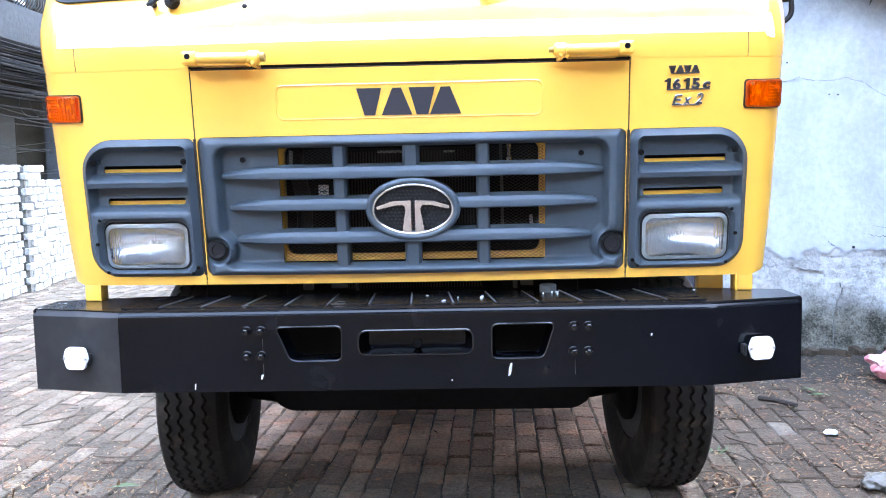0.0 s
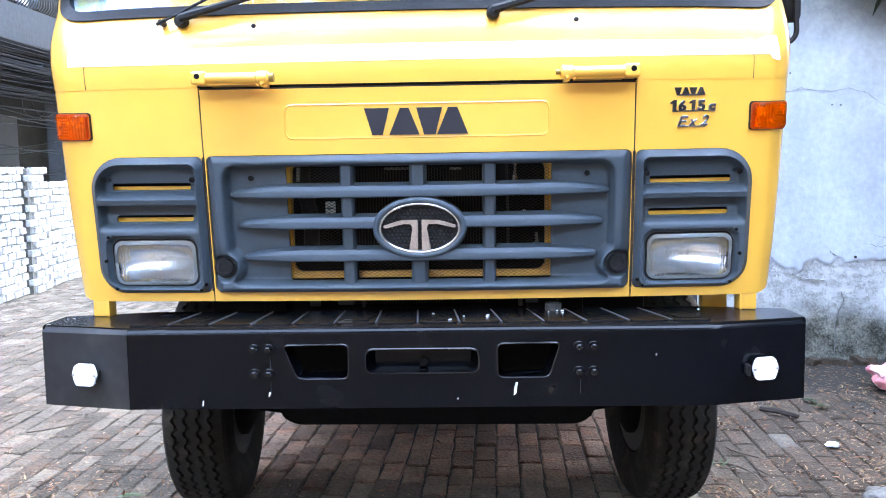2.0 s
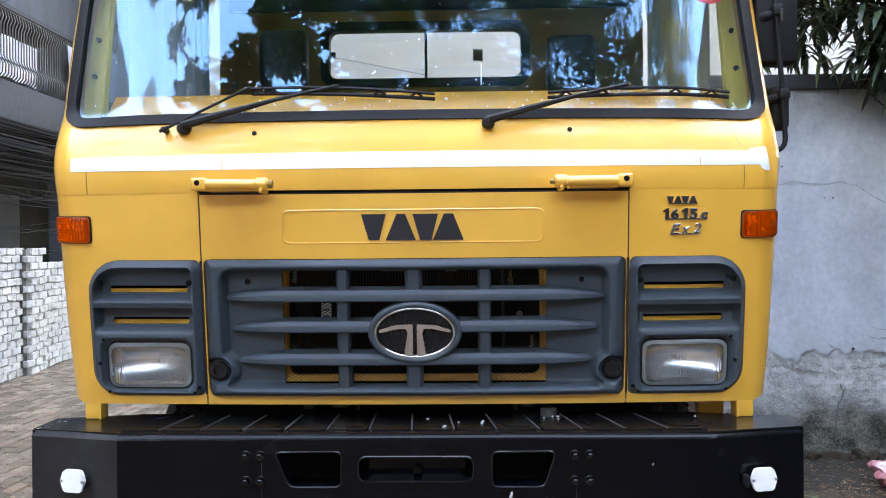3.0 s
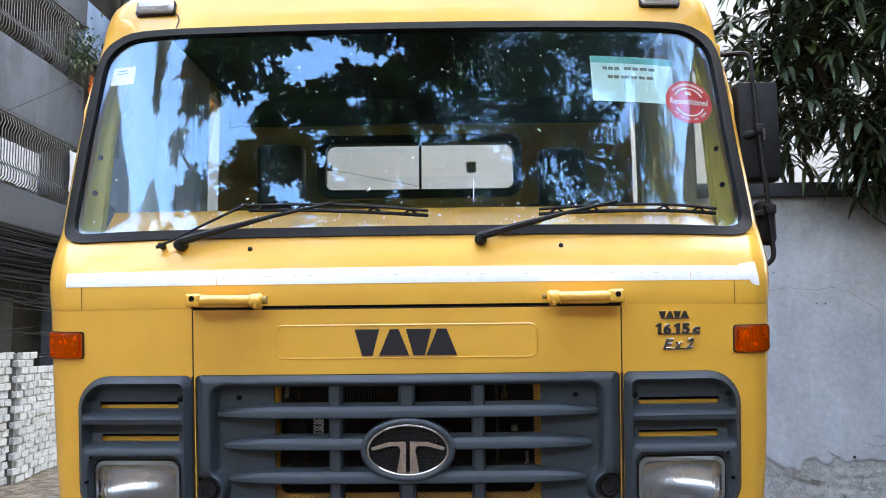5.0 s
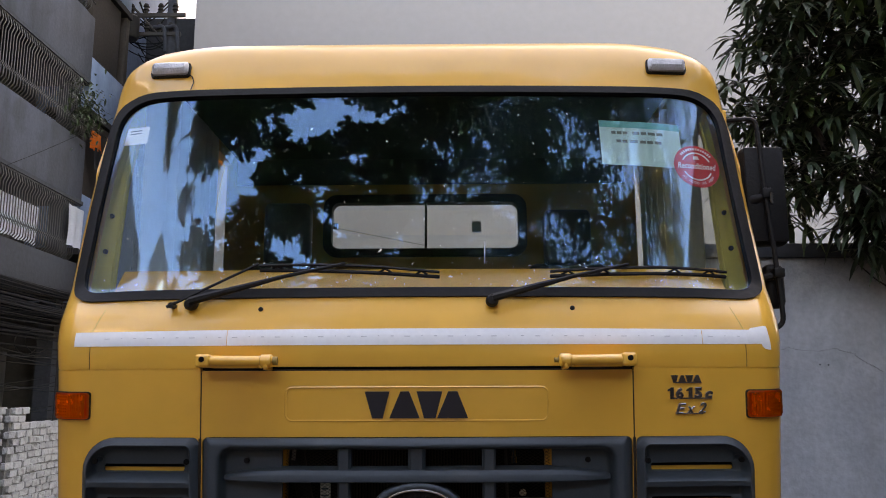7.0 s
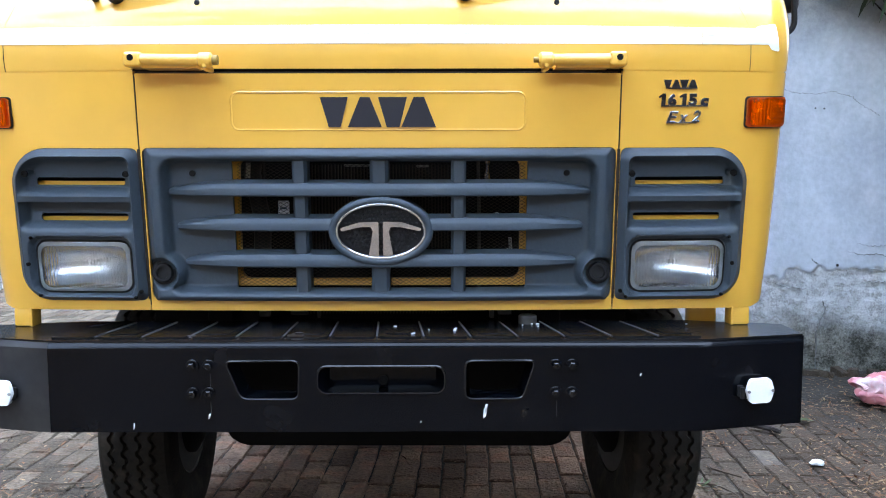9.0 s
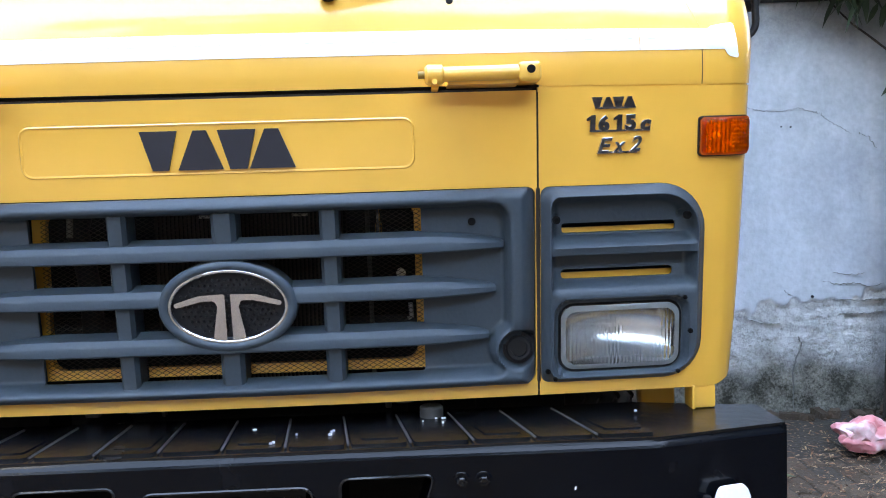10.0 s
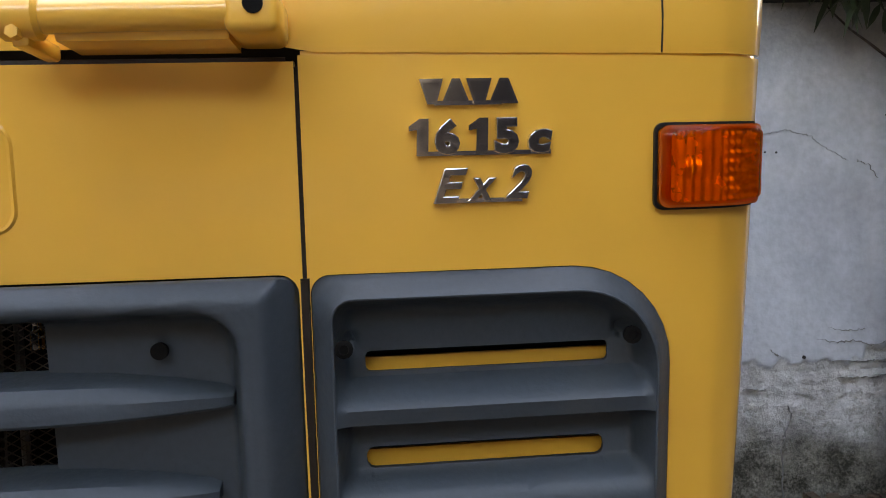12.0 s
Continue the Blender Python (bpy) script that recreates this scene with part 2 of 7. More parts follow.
def wall_material():
    """Bluish lime plaster that has fallen off low down, over rough render and mossy damp."""
    m = material("peeling_plaster", (0.472, 0.500, 0.531), 0.9, second=(0.33, 0.35, 0.385), second_at=0.58, spread=0.3, vary=0.16, grain=24, blotch=0.8, bump=0.3)
    t = m.node_tree
    n, l = t.nodes, t.links
    b = n["Principled BSDF"]
    top = b.inputs["Base Color"].links[0].from_socket
    co = n.new("ShaderNodeTexCoord")
    att = n.new("ShaderNodeAttribute")
    att.attribute_name = "bare"
    noise_a = n.new("ShaderNodeTexNoise")
    noise_a.inputs["Scale"].default_value, noise_a.inputs["Detail"].default_value = 62, 14
    noise_a.inputs["Roughness"].default_value = 0.72
    l.new(co.outputs["Object"], noise_a.inputs["Vector"])
    ramp = n.new("ShaderNodeValToRGB")
    ramp.color_ramp.elements[0].position, ramp.color_ramp.elements[0].color = 0.34, (0.30, 0.293, 0.28, 1)
    ramp.color_ramp.elements[1].position, ramp.color_ramp.elements[1].color = 0.60, (0.52, 0.512, 0.495, 1)
    l.new(noise_a.outputs["Fac"], ramp.inputs[0])
    moss = n.new("ShaderNodeValToRGB")
    moss.color_ramp.elements[0].position, moss.color_ramp.elements[0].color = 0.43, (0.030, 0.028, 0.018, 1)
    moss.color_ramp.elements[1].position, moss.color_ramp.elements[1].color = 0.61, (0.25, 0.235, 0.20, 1)
    mixed = n.new("ShaderNodeMix")
    mixed.inputs["Factor"].default_value = 0.45
    l.new(noise_a.outputs["Fac"], mixed.inputs["A"])
    flake_low = n.new("ShaderNodeTexNoise")
    flake_low.inputs["Scale"].default_value, flake_low.inputs["Detail"].default_value = 7, 8
    l.new(co.outputs["Object"], flake_low.inputs["Vector"])
    l.new(flake_low.outputs["Fac"], mixed.inputs["B"])
    l.new(mixed.outputs["Result"], moss.inputs[0])
    # flakes of old limewash left on the bare render
    flake = n.new("ShaderNodeTexNoise")
    flake.inputs["Scale"].default_value, flake.inputs["Detail"].default_value, flake.inputs["Roughness"].default_value = 13, 9, 0.68
    l.new(co.outputs["Object"], flake.inputs["Vector"])
    cut = n.new("ShaderNodeMapRange")
    cut.inputs["From Min"].default_value, cut.inputs["From Max"].default_value = 0.47, 0.53
    l.new(flake.outputs["Fac"], cut.inputs["Value"])
    flaked = n.new("ShaderNodeMix")
    flaked.data_type = "RGBA"
    flaked.inputs["B"].default_value = (0.56, 0.56, 0.55, 1)
    l.new(cut.outputs[0], flaked.inputs["Factor"])
    l.new(ramp.outputs[0], flaked.inputs["A"])
    # damp low down, plus stain and painted shade under the coping
    att2 = n.new("ShaderNodeAttribute")
    att2.attribute_name = "damp"
    one = n.new("ShaderNodeMix")
    one.data_type = "RGBA"
    l.new(att.outputs["Fac"], one.inputs["Factor"])
    l.new(top, one.inputs["A"])
    l.new(flaked.outputs["Result"], one.inputs["B"])
    two = n.new("ShaderNodeMix")
    two.data_type = "RGBA"
    l.new(att2.outputs["Fac"], two.inputs["Factor"])
    l.new(one.outputs["Result"], two.inputs["A"])
    l.new(moss.outputs[0], two.inputs["B"])
    l.new(two.outputs["Result"], b.inputs["Base Color"])
    rough_bump = n.new("ShaderNodeBump")
    rough_bump.inputs["Distance"].default_value = 0.012
    l.new(noise_a.outputs["Fac"], rough_bump.inputs["Height"])
    l.new(att.outputs["Fac"], rough_bump.inputs["Strength"])
    l.new(b.inputs["Normal"].links[0].from_socket, rough_bump.inputs["Normal"])
    l.new(rough_bump.outputs[0], b.inputs["Normal"])
    return m


def streaked(m, low, high, wide, tall):
    """Rain streaks and damp stains: a noise stretched upright, over the colour that is there."""
    n, l = m.node_tree.nodes, m.node_tree.links
    b = n["Principled BSDF"]
    before = b.inputs["Base Color"].links[0].from_socket
    co, fit_to = n.new("ShaderNodeNewGeometry"), n.new("ShaderNodeMapping")
    fit_to.inputs["Scale"].default_value = (wide, wide, tall)
    l.new(co.outputs["Position"], fit_to.inputs["Vector"])
    x = n.new("ShaderNodeTexNoise")
    x.inputs["Scale"].default_value, x.inputs["Detail"].default_value, x.inputs["Roughness"].default_value = 1.0, 9.0, 0.62
    l.new(fit_to.outputs[0], x.inputs["Vector"])
    r = n.new("ShaderNodeMapRange")
    r.inputs["From Min"].default_value, r.inputs["From Max"].default_value = 0.32, 0.62
    r.inputs["To Min"].default_value, r.inputs["To Max"].default_value = low, high
    l.new(x.outputs["Fac"], r.inputs["Value"])
    mul = n.new("ShaderNodeMix")
    mul.data_type, mul.blend_type = "RGBA", "MULTIPLY"
    mul.inputs["Factor"].default_value = 1.0
    l.new(before, mul.inputs["A"])
    l.new(r.outputs[0], mul.inputs["B"])
    l.new(mul.outputs["Result"], b.inputs["Base Color"])
    return m


def soil_and_light(m):
    """Ragged earth on the planted side, deepened for tree shade; brighter blocks under the truck."""
    n, l = m.node_tree.nodes, m.node_tree.links
    b = n["Principled BSDF"]
    before = b.inputs["Base Color"].links[0].from_socket
    co, part_of = n.new("ShaderNodeNewGeometry"), n.new("ShaderNodeSeparateXYZ")
    l.new(co.outputs["Position"], part_of.inputs[0])
    x = n.new("ShaderNodeTexNoise")
    x.inputs["Scale"].default_value, x.inputs["Detail"].default_value, x.inputs["Roughness"].default_value = 2.6, 9.0, 0.68
    l.new(co.outputs["Position"], x.inputs["Vector"])
    total = n.new("ShaderNodeMath")
    total.operation = "MULTIPLY_ADD"
    total.inputs[1].default_value = 3.4
    l.new(x.outputs["Fac"], total.inputs[0])
    l.new(part_of.outputs["X"], total.inputs[2])
    r = n.new("ShaderNodeMapRange")
    r.inputs["From Min"].default_value, r.inputs["From Max"].default_value = 2.4, 3.7
    r.inputs["To Max"].default_value = 0.72
    l.new(total.outputs[0], r.inputs["Value"])
    mix = n.new("ShaderNodeMix")
    mix.data_type = "RGBA"
    mix.inputs["B"].default_value = (0.044, 0.028, 0.018, 1)
    l.new(r.outputs[0], mix.inputs["Factor"])
    l.new(before, mix.inputs["A"])
    # redder blocks where the truck stands, brightened to paint in light from behind
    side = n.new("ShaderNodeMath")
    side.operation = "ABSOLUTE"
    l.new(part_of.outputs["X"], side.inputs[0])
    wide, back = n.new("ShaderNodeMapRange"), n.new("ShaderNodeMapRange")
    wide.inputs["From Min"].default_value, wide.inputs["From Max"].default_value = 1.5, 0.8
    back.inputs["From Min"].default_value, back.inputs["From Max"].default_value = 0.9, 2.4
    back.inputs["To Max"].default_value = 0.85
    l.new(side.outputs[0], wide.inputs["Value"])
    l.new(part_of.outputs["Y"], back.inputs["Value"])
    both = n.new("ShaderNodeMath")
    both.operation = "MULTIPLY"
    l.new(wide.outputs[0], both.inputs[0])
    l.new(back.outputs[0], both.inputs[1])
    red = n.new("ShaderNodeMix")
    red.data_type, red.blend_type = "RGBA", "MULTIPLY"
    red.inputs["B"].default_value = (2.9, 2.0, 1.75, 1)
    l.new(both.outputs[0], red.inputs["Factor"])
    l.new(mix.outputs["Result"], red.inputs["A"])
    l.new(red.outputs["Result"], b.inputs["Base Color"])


def roof_tone(m):
    """Darker, less glossy paint towards the top of the cab roof, with a ragged edge."""
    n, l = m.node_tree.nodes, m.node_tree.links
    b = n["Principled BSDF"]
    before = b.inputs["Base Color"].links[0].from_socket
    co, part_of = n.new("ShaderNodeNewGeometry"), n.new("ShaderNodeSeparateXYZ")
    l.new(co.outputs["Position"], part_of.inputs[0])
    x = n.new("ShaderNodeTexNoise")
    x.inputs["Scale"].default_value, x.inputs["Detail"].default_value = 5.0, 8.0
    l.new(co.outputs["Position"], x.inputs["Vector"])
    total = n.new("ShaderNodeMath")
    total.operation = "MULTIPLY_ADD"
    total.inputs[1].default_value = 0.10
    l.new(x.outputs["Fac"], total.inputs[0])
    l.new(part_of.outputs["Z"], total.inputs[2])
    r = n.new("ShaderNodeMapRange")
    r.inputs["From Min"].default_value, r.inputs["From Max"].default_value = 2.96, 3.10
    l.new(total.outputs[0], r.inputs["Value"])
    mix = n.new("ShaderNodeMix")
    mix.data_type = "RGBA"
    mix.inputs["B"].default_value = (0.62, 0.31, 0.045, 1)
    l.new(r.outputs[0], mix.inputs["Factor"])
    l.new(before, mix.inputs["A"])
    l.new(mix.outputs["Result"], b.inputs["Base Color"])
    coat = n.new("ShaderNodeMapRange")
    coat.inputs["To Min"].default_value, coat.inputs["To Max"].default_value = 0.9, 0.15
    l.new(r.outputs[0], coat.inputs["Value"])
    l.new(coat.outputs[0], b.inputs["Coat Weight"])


roof_tone(YELLOW)
soil_and_light(PAVER)
soil_and_light(PAVER_FAR)
PEELING = streaked(wall_material(), 0.80, 1.05, 3.4, 1.6)
streaked(CONCRETE, 0.6, 1.1, 2.2, 0.5)
streaked(BLUE_WALL, 0.75, 1.08, 1.6, 0.4)


# ---- mesh tools ----
def part(name, bm, mat, parent=None, label="", angle=38.0, recalc=True):
    """Links a bmesh as one mesh object, under a thing or a part."""
    if recalc:
        bmesh.ops.recalc_face_normals(bm, faces=bm.faces[:])
    me = bpy.data.meshes.new(name)
    bm.to_mesh(me)
    bm.free()
    me.materials.append(mat)
    me.polygons.foreach_set("use_smooth", [True] * len(me.polygons))
    me.set_sharp_from_angle(angle=radians(angle))
    ob = new(name, me)
    if parent:
        ob.parent = parent
    if label:
        ob["label"] = label
    return ob


def empty(name, at=(0, 0, 0)):
    ob = new(name)
    ob.location = at
    ob.empty_display_size = 0.2
    return ob


def box(x0, x1, y0, y1, z0, z1, bevel=0.0, seg=2, bm=None):
    bm = bm or bmesh.new()
    m = Matrix.LocRotScale(((x0 + x1) / 2, (y0 + y1) / 2, (z0 + z1) / 2), None, (abs(x1 - x0), abs(y1 - y0), abs(z1 - z0)))
    made = bmesh.ops.create_cube(bm, size=1.0, matrix=m)["verts"]
    if bevel:
        edges = list({e for v in made for e in v.link_edges})
        bmesh.ops.bevel(bm, geom=edges, offset=bevel, segments=seg, affect="EDGES", profile=0.5)
    return bm


def tube(points, radius, seg=8, bm=None, closed=False):
    """A round bar along points; radius may be one number or one for each point."""
    bm = bm or bmesh.new()
    pts = [Vector(p) for p in points]
    rings, up = [], Vector((0.13, 0.31, 0.94)).normalized()
    for i, p in enumerate(pts):
        before = pts[i - 1] if (i or closed) else p
        after = pts[(i + 1) % len(pts)] if (i + 1 < len(pts) or closed) else p
        d = (after - before).normalized()
        u = up - d * up.dot(d)
        if u.length < 0.05:
            u = d.orthogonal()
        u.normalize()
        up = u
        w = d.cross(u)
        r = radius[i] if isinstance(radius, (list, tuple)) else radius
        rings.append([bm.verts.new(p + (u * math.cos(k * math.tau / seg) + w * math.sin(k * math.tau / seg)) * r) for k in range(seg)])
    n = len(rings)
    for i in range(n if closed else n - 1):
        p, q = rings[i], rings[(i + 1) % n]
        for k in range(seg):
            bm.faces.new((p[k], p[(k + 1) % seg], q[(k + 1) % seg], q[k]))
    if not closed:
        bm.faces.new(rings[0][::-1])
        bm.faces.new(rings[-1])
    return bm


def lathe(profile, seg=48, axis="x", bm=None, at=(0, 0, 0)):
    """Turns (radius, along) points about an axis through at."""
    bm = bm or bmesh.new()
    at = Vector(at)
    rings = []
    for r, h in profile:
        ring = []
        for k in range(seg):
            c, s = math.cos(k * math.tau / seg) * r, math.sin(k * math.tau / seg) * r
            ring.append(bm.verts.new(at + Vector({"x": (h, c, s), "y": (c, h, s), "z": (c, s, h)}[axis])))
        rings.append(ring)
    for p, q in zip(rings, rings[1:]):
        for k in range(seg):
            bm.faces.new((p[k], p[(k + 1) % seg], q[(k + 1) % seg], q[k]))
    for ring in (rings[0], rings[-1]):
        if (ring[0].co - ring[seg // 2].co).length > 1e-4:
            bm.faces.new(ring)
    return bm


def rrect(x0, z0, x1, z1, r=0.02, seg=6):
    """A rounded rectangle; r is one radius or four (lower left, lower right, upper right, upper left)."""
    rs = r if isinstance(r, (list, tuple)) else (r,) * 4
    out = []
    for (cx, cz, a0), q in zip(((x0, z0, 180), (x1, z0, 270), (x1, z1, 0), (x0, z1, 90)), rs):
        mx = cx + (q if cx == x0 else -q)
        mz = cz + (q if cz == z0 else -q)
        for k in range(seg + 1):
            an = radians(a0 + 90 * k / seg)
            out.append((mx + q * math.cos(an), mz + q * math.sin(an)))
    return out


def rpoly(points, r, seg=5):
    """A polygon with its corners rounded by about r."""
    out = []
    n = len(points)
    for i in range(n):
        p, a, b = Vector(points[i]), Vector(points[i - 1]), Vector(points[(i + 1) % n])
        ri = r[i] if isinstance(r, (list, tuple)) else r
        s, t = p + (a - p).normalized() * ri, p + (b - p).normalized() * ri
        for k in range(seg + 1):
            w = k / seg
            out.append(tuple((1 - w) ** 2 * s + 2 * w * (1 - w) * p + w ** 2 * t))
    return out


def flat(outline, holes=(), xs=(), zs=()):
    """A flat sheet with holes, cut along the given lines."""
    bm = bmesh.new()
    edges = []
    for loop in (outline, *holes):
        vs = [bm.verts.new((p[0], p[1], 0)) for p in loop]
        edges += [bm.edges.new((vs[i - 1], vs[i])) for i in range(len(vs))]
    bmesh.ops.triangle_fill(bm, use_beauty=True, use_dissolve=False, edges=edges)
    for axis, values in ((0, xs), (1, zs)):
        for value in values:
            co, no = Vector((0, 0, 0)), Vector((0, 0, 0))
            co[axis], no[axis] = value, 1
            bmesh.ops.bisect_plane(bm, geom=bm.verts[:] + bm.edges[:] + bm.faces[:], plane_co=co, plane_no=no, dist=1e-6)
    return bm


def solid(sheet, place, thick):
    """Lays a flat sheet into the world by place(s, v, depth) and gives it a thickness."""
    bm = bmesh.new()
    front = {v: bm.verts.new(place(v.co.x, v.co.y, 0.0)) for v in sheet.verts}
    back = {v: bm.verts.new(place(v.co.x, v.co.y, thick)) for v in sheet.verts}
    for f in sheet.faces:
        bm.faces.new([front[v] for v in f.verts])
        bm.faces.new([back[v] for v in reversed(f.verts)])
    for e in sheet.edges:
        if len(e.link_faces) == 1:
            p, q = e.verts
            bm.faces.new((front[p], front[q], back[q], back[p]))
    sheet.free()
    return bm


def steps(a, b, d):
    n = max(1, round((b - a) / d))
    return [a + (b - a) * i / n for i in range(n + 1)]


def dense(loop, d):
    """A closed loop with points added, no further apart than d."""
    out = []
    for p, q in zip(loop, loop[1:] + loop[:1]):
        n = max(1, math.ceil(math.hypot(q[0] - p[0], q[1] - p[1]) / d))
        out += [(p[0] + (q[0] - p[0]) * k / n, p[1] + (q[1] - p[1]) * k / n) for k in range(n)]
    return out


def spaced(lines, fixed):
    """Cutting lines, less those that come too near a fixed one."""
    return sorted(list(fixed) + [q for q in lines if min(abs(q - f) for f in fixed) > 0.002])


def smooth(a, b, x):
    t = min(1.0, max(0.0, (x - a) / (b - a)))
    return t * t * (3 - 2 * t)


def curve_through(xs, ys):
    """A smooth function through points that does not overshoot."""
    xs, ys = np.array(xs, float), np.array(ys, float)
    d = np.diff(ys) / np.diff(xs)
    m = np.zeros(len(xs))
    m[0], m[-1] = d[0], d[-1]
    for i in range(1, len(xs) - 1):
        m[i] = 0 if d[i - 1] * d[i] <= 0 else 2 * d[i - 1] * d[i] / (d[i - 1] + d[i])

    def f(x):
        i = int(min(max(np.searchsorted(xs, x) - 1, 0), len(xs) - 2))
        h = xs[i + 1] - xs[i]
        t = min(max((x - xs[i]) / h, 0.0), 1.0)
        return float(ys[i] * (2 * t ** 3 - 3 * t ** 2 + 1) + m[i] * h * (t ** 3 - 2 * t ** 2 + t) + ys[i + 1] * (-2 * t ** 3 + 3 * t ** 2) + m[i + 1] * h * (t ** 3 - t ** 2))
    return f


def rounded_path(points, r, seg=5):
    """A polyline with its bends rounded off."""
    pts = [Vector(p) for p in points]
    out = [pts[0]]
    for a, b, c in zip(pts, pts[1:], pts[2:]):
        p, q = b + (a - b).normalized() * r, b + (c - b).normalized() * r
        out += [p.lerp(b, k / seg).lerp(b.lerp(q, k / seg), k / seg) for k in range(seg + 1)]
    return out + [pts[-1]]


def text_mesh(body, size, depth, shear=0.0, bold=0.0, bevel=0.0):
    """Letters in the built-in font as a bmesh in x and y, standing depth high."""
    cu = bpy.data.curves.new("letters", "FONT")
    cu.body, cu.size, cu.extrude, cu.shear, cu.offset, cu.resolution_u = body, size, depth, shear, bold, 3
    cu.bevel_depth, cu.bevel_resolution = bevel, 1
    ob = new("letters", cu)
    me = bpy.data.meshes.new_from_object(ob.evaluated_get(bpy.context.evaluated_depsgraph_get()))
    bm = bmesh.new()
    bm.from_mesh(me)
    bpy.data.objects.remove(ob)
    bpy.data.meshes.remove(me)
    return bm


# ---- the truck: cab surface ----
PROFILE_V = [1.085, 1.30, 1.60, 1.785, 1.83, 1.88, 1.94, 2.03, 2.09, 2.24, 2.45, 2.66, 2.86, 2.93, 3.00, 3.08, 3.16, 3.30, 3.80, 4.40]
PROFILE_Y = [0.085, 0.058, 0.02, 0.0, -0.007, -0.006, 0.009, 0.048, 0.0648, 0.1067, 0.1654, 0.2241, 0.28, 0.30, 0.325, 0.37, 0.44, 0.58, 1.08, 1.68]
PROFILE_Z = [1.085, 1.30, 1.60, 1.785, 1.83, 1.88, 1.94, 2.03, 2.09, 2.24, 2.45, 2.66, 2.86, 2.93, 3.00, 3.066, 3.105, 3.128, 3.138, 3.13]
side_y, side_z = curve_through(PROFILE_V, PROFILE_Y), curve_through(PROFILE_V, PROFILE_Z)
half_width = curve_through([1.085, 1.3, 1.79, 1.95, 2.05, 2.3, 2.5, 2.7, 2.86, 2.95, 3.05, 3.15, 4.4],
                           [1.188, 1.200, 1.212, 1.220, 1.225, 1.220, 1.213, 1.200, 1.182, 1.166, 1.139, 1.112, 1.105])
corner = curve_through([1.085, 1.79, 1.95, 2.05, 2.5, 2.86, 3.0, 4.4], [0.10, 0.10, 0.095, 0.09, 0.085, 0.085, 0.10, 0.12])


def lean(v):
    """The cab hangs a little to one side on its springs."""
    return 0.012 * smooth(1.75, 2.5, v)


def cab(s, v, d=0.0):
    """A point of the cab's skin: s metres round the front from its middle line, v up the profile, d inwards."""
    w, r = half_width(v), corner(v)
    f, a = w - r, abs(s)
    if a <= f:
        x, h, nx, nh = a, 0.0, 0.0, 1.0
    else:
        th = min((a - f) / r, math.pi / 2)
        over = max(0.0, (a - f) - r * math.pi / 2) * (1 - smooth(2.80, 2.93, v))
        x, h = f + r * math.sin(th), r * (1 - math.cos(th)) + over
        nx, nh = -math.sin(th), math.cos(th)
    h += 0.03 * (min(a, f) / w) ** 2 * (1 - smooth(2.9, 3.2, v))
    # the screen wraps round towards its ends
    h += 0.03 * max(0.0, (min(a, f) - 0.82) / 0.3) ** 2 * smooth(1.98, 2.12, v) * (1 - smooth(2.82, 2.95, v))
    e = 0.004
    ty, tz = side_y(v + e) - side_y(v - e), side_z(v + e) - side_z(v - e)
    n = math.hypot(ty, tz)
    ny, nz = tz / n, -ty / n
    x, h = x + nx * d, h + nh * d
    # rounded roof shoulders
    drop = 0.055 * smooth(2.96, 3.12, v) * max(0.0, (x - 0.72) / 0.4) ** 2
    return Vector((math.copysign(x, s) - lean(v), side_y(v) + ny * h, side_z(v) + nz * h - drop))


def on_cab(points, d=0.0):
    return [cab(s, v, d) for s, v in points]


truck = tagged(empty("truck", (0, 1.25, 0)), "parked yellow lorry with grey plastic grille and black steel bumper", "truck")
TRUCK_AT = Matrix.Translation((0, 1.25, 0))


def tpart(name, bm, mat, parent=None, label="", angle=38.0):
    """A part of the truck, given in world places."""
    ob = part(name, bm, mat, parent or truck, label, angle)
    if not parent:
        ob.matrix_parent_inverse = TRUCK_AT.inverted()
    return ob


def holder(name, label=""):
    ob = new(name)
    ob.parent, ob.matrix_parent_inverse = truck, TRUCK_AT.inverted()
    ob.empty_display_size = 0.05
    if label:
        ob["label"] = label
    return ob


EDGE = [0.06 * k for k in range(-23, 24)] + [1.02 + 0.025 * k for k in range(14)] + [-1.02 - 0.025 * k for k in range(14)]
SCREEN = rpoly([(-1.188, 2.03), (1.188, 2.03), (1.168, 2.862), (-1.168, 2.862)], (0.10, 0.10, 0.17, 0.17), 8)

# upper cab: cowl, screen surround, visor and roof in one pressing
upper = flat([(-1.42, 1.784), (-0.72, 1.793), (-0.69, 1.798), (0.69, 1.798), (0.72, 1.793), (1.42, 1.784), (1.42, 4.4), (-1.42, 4.4)], [SCREEN], EDGE,
             [1.82, 1.86, 1.9, 1.94, 1.96, 1.98, 2.0, 2.02, 2.05] + steps(2.1, 2.8, 0.07) + [2.85, 2.88, 2.91] + steps(2.93, 3.34, 0.025) + steps(3.5, 4.3, 0.2))
tpart("cab_shell", solid(upper, cab, 0.03), YELLOW, label="glossy yellow painted cab pressing with rounded roof edge", angle=50)

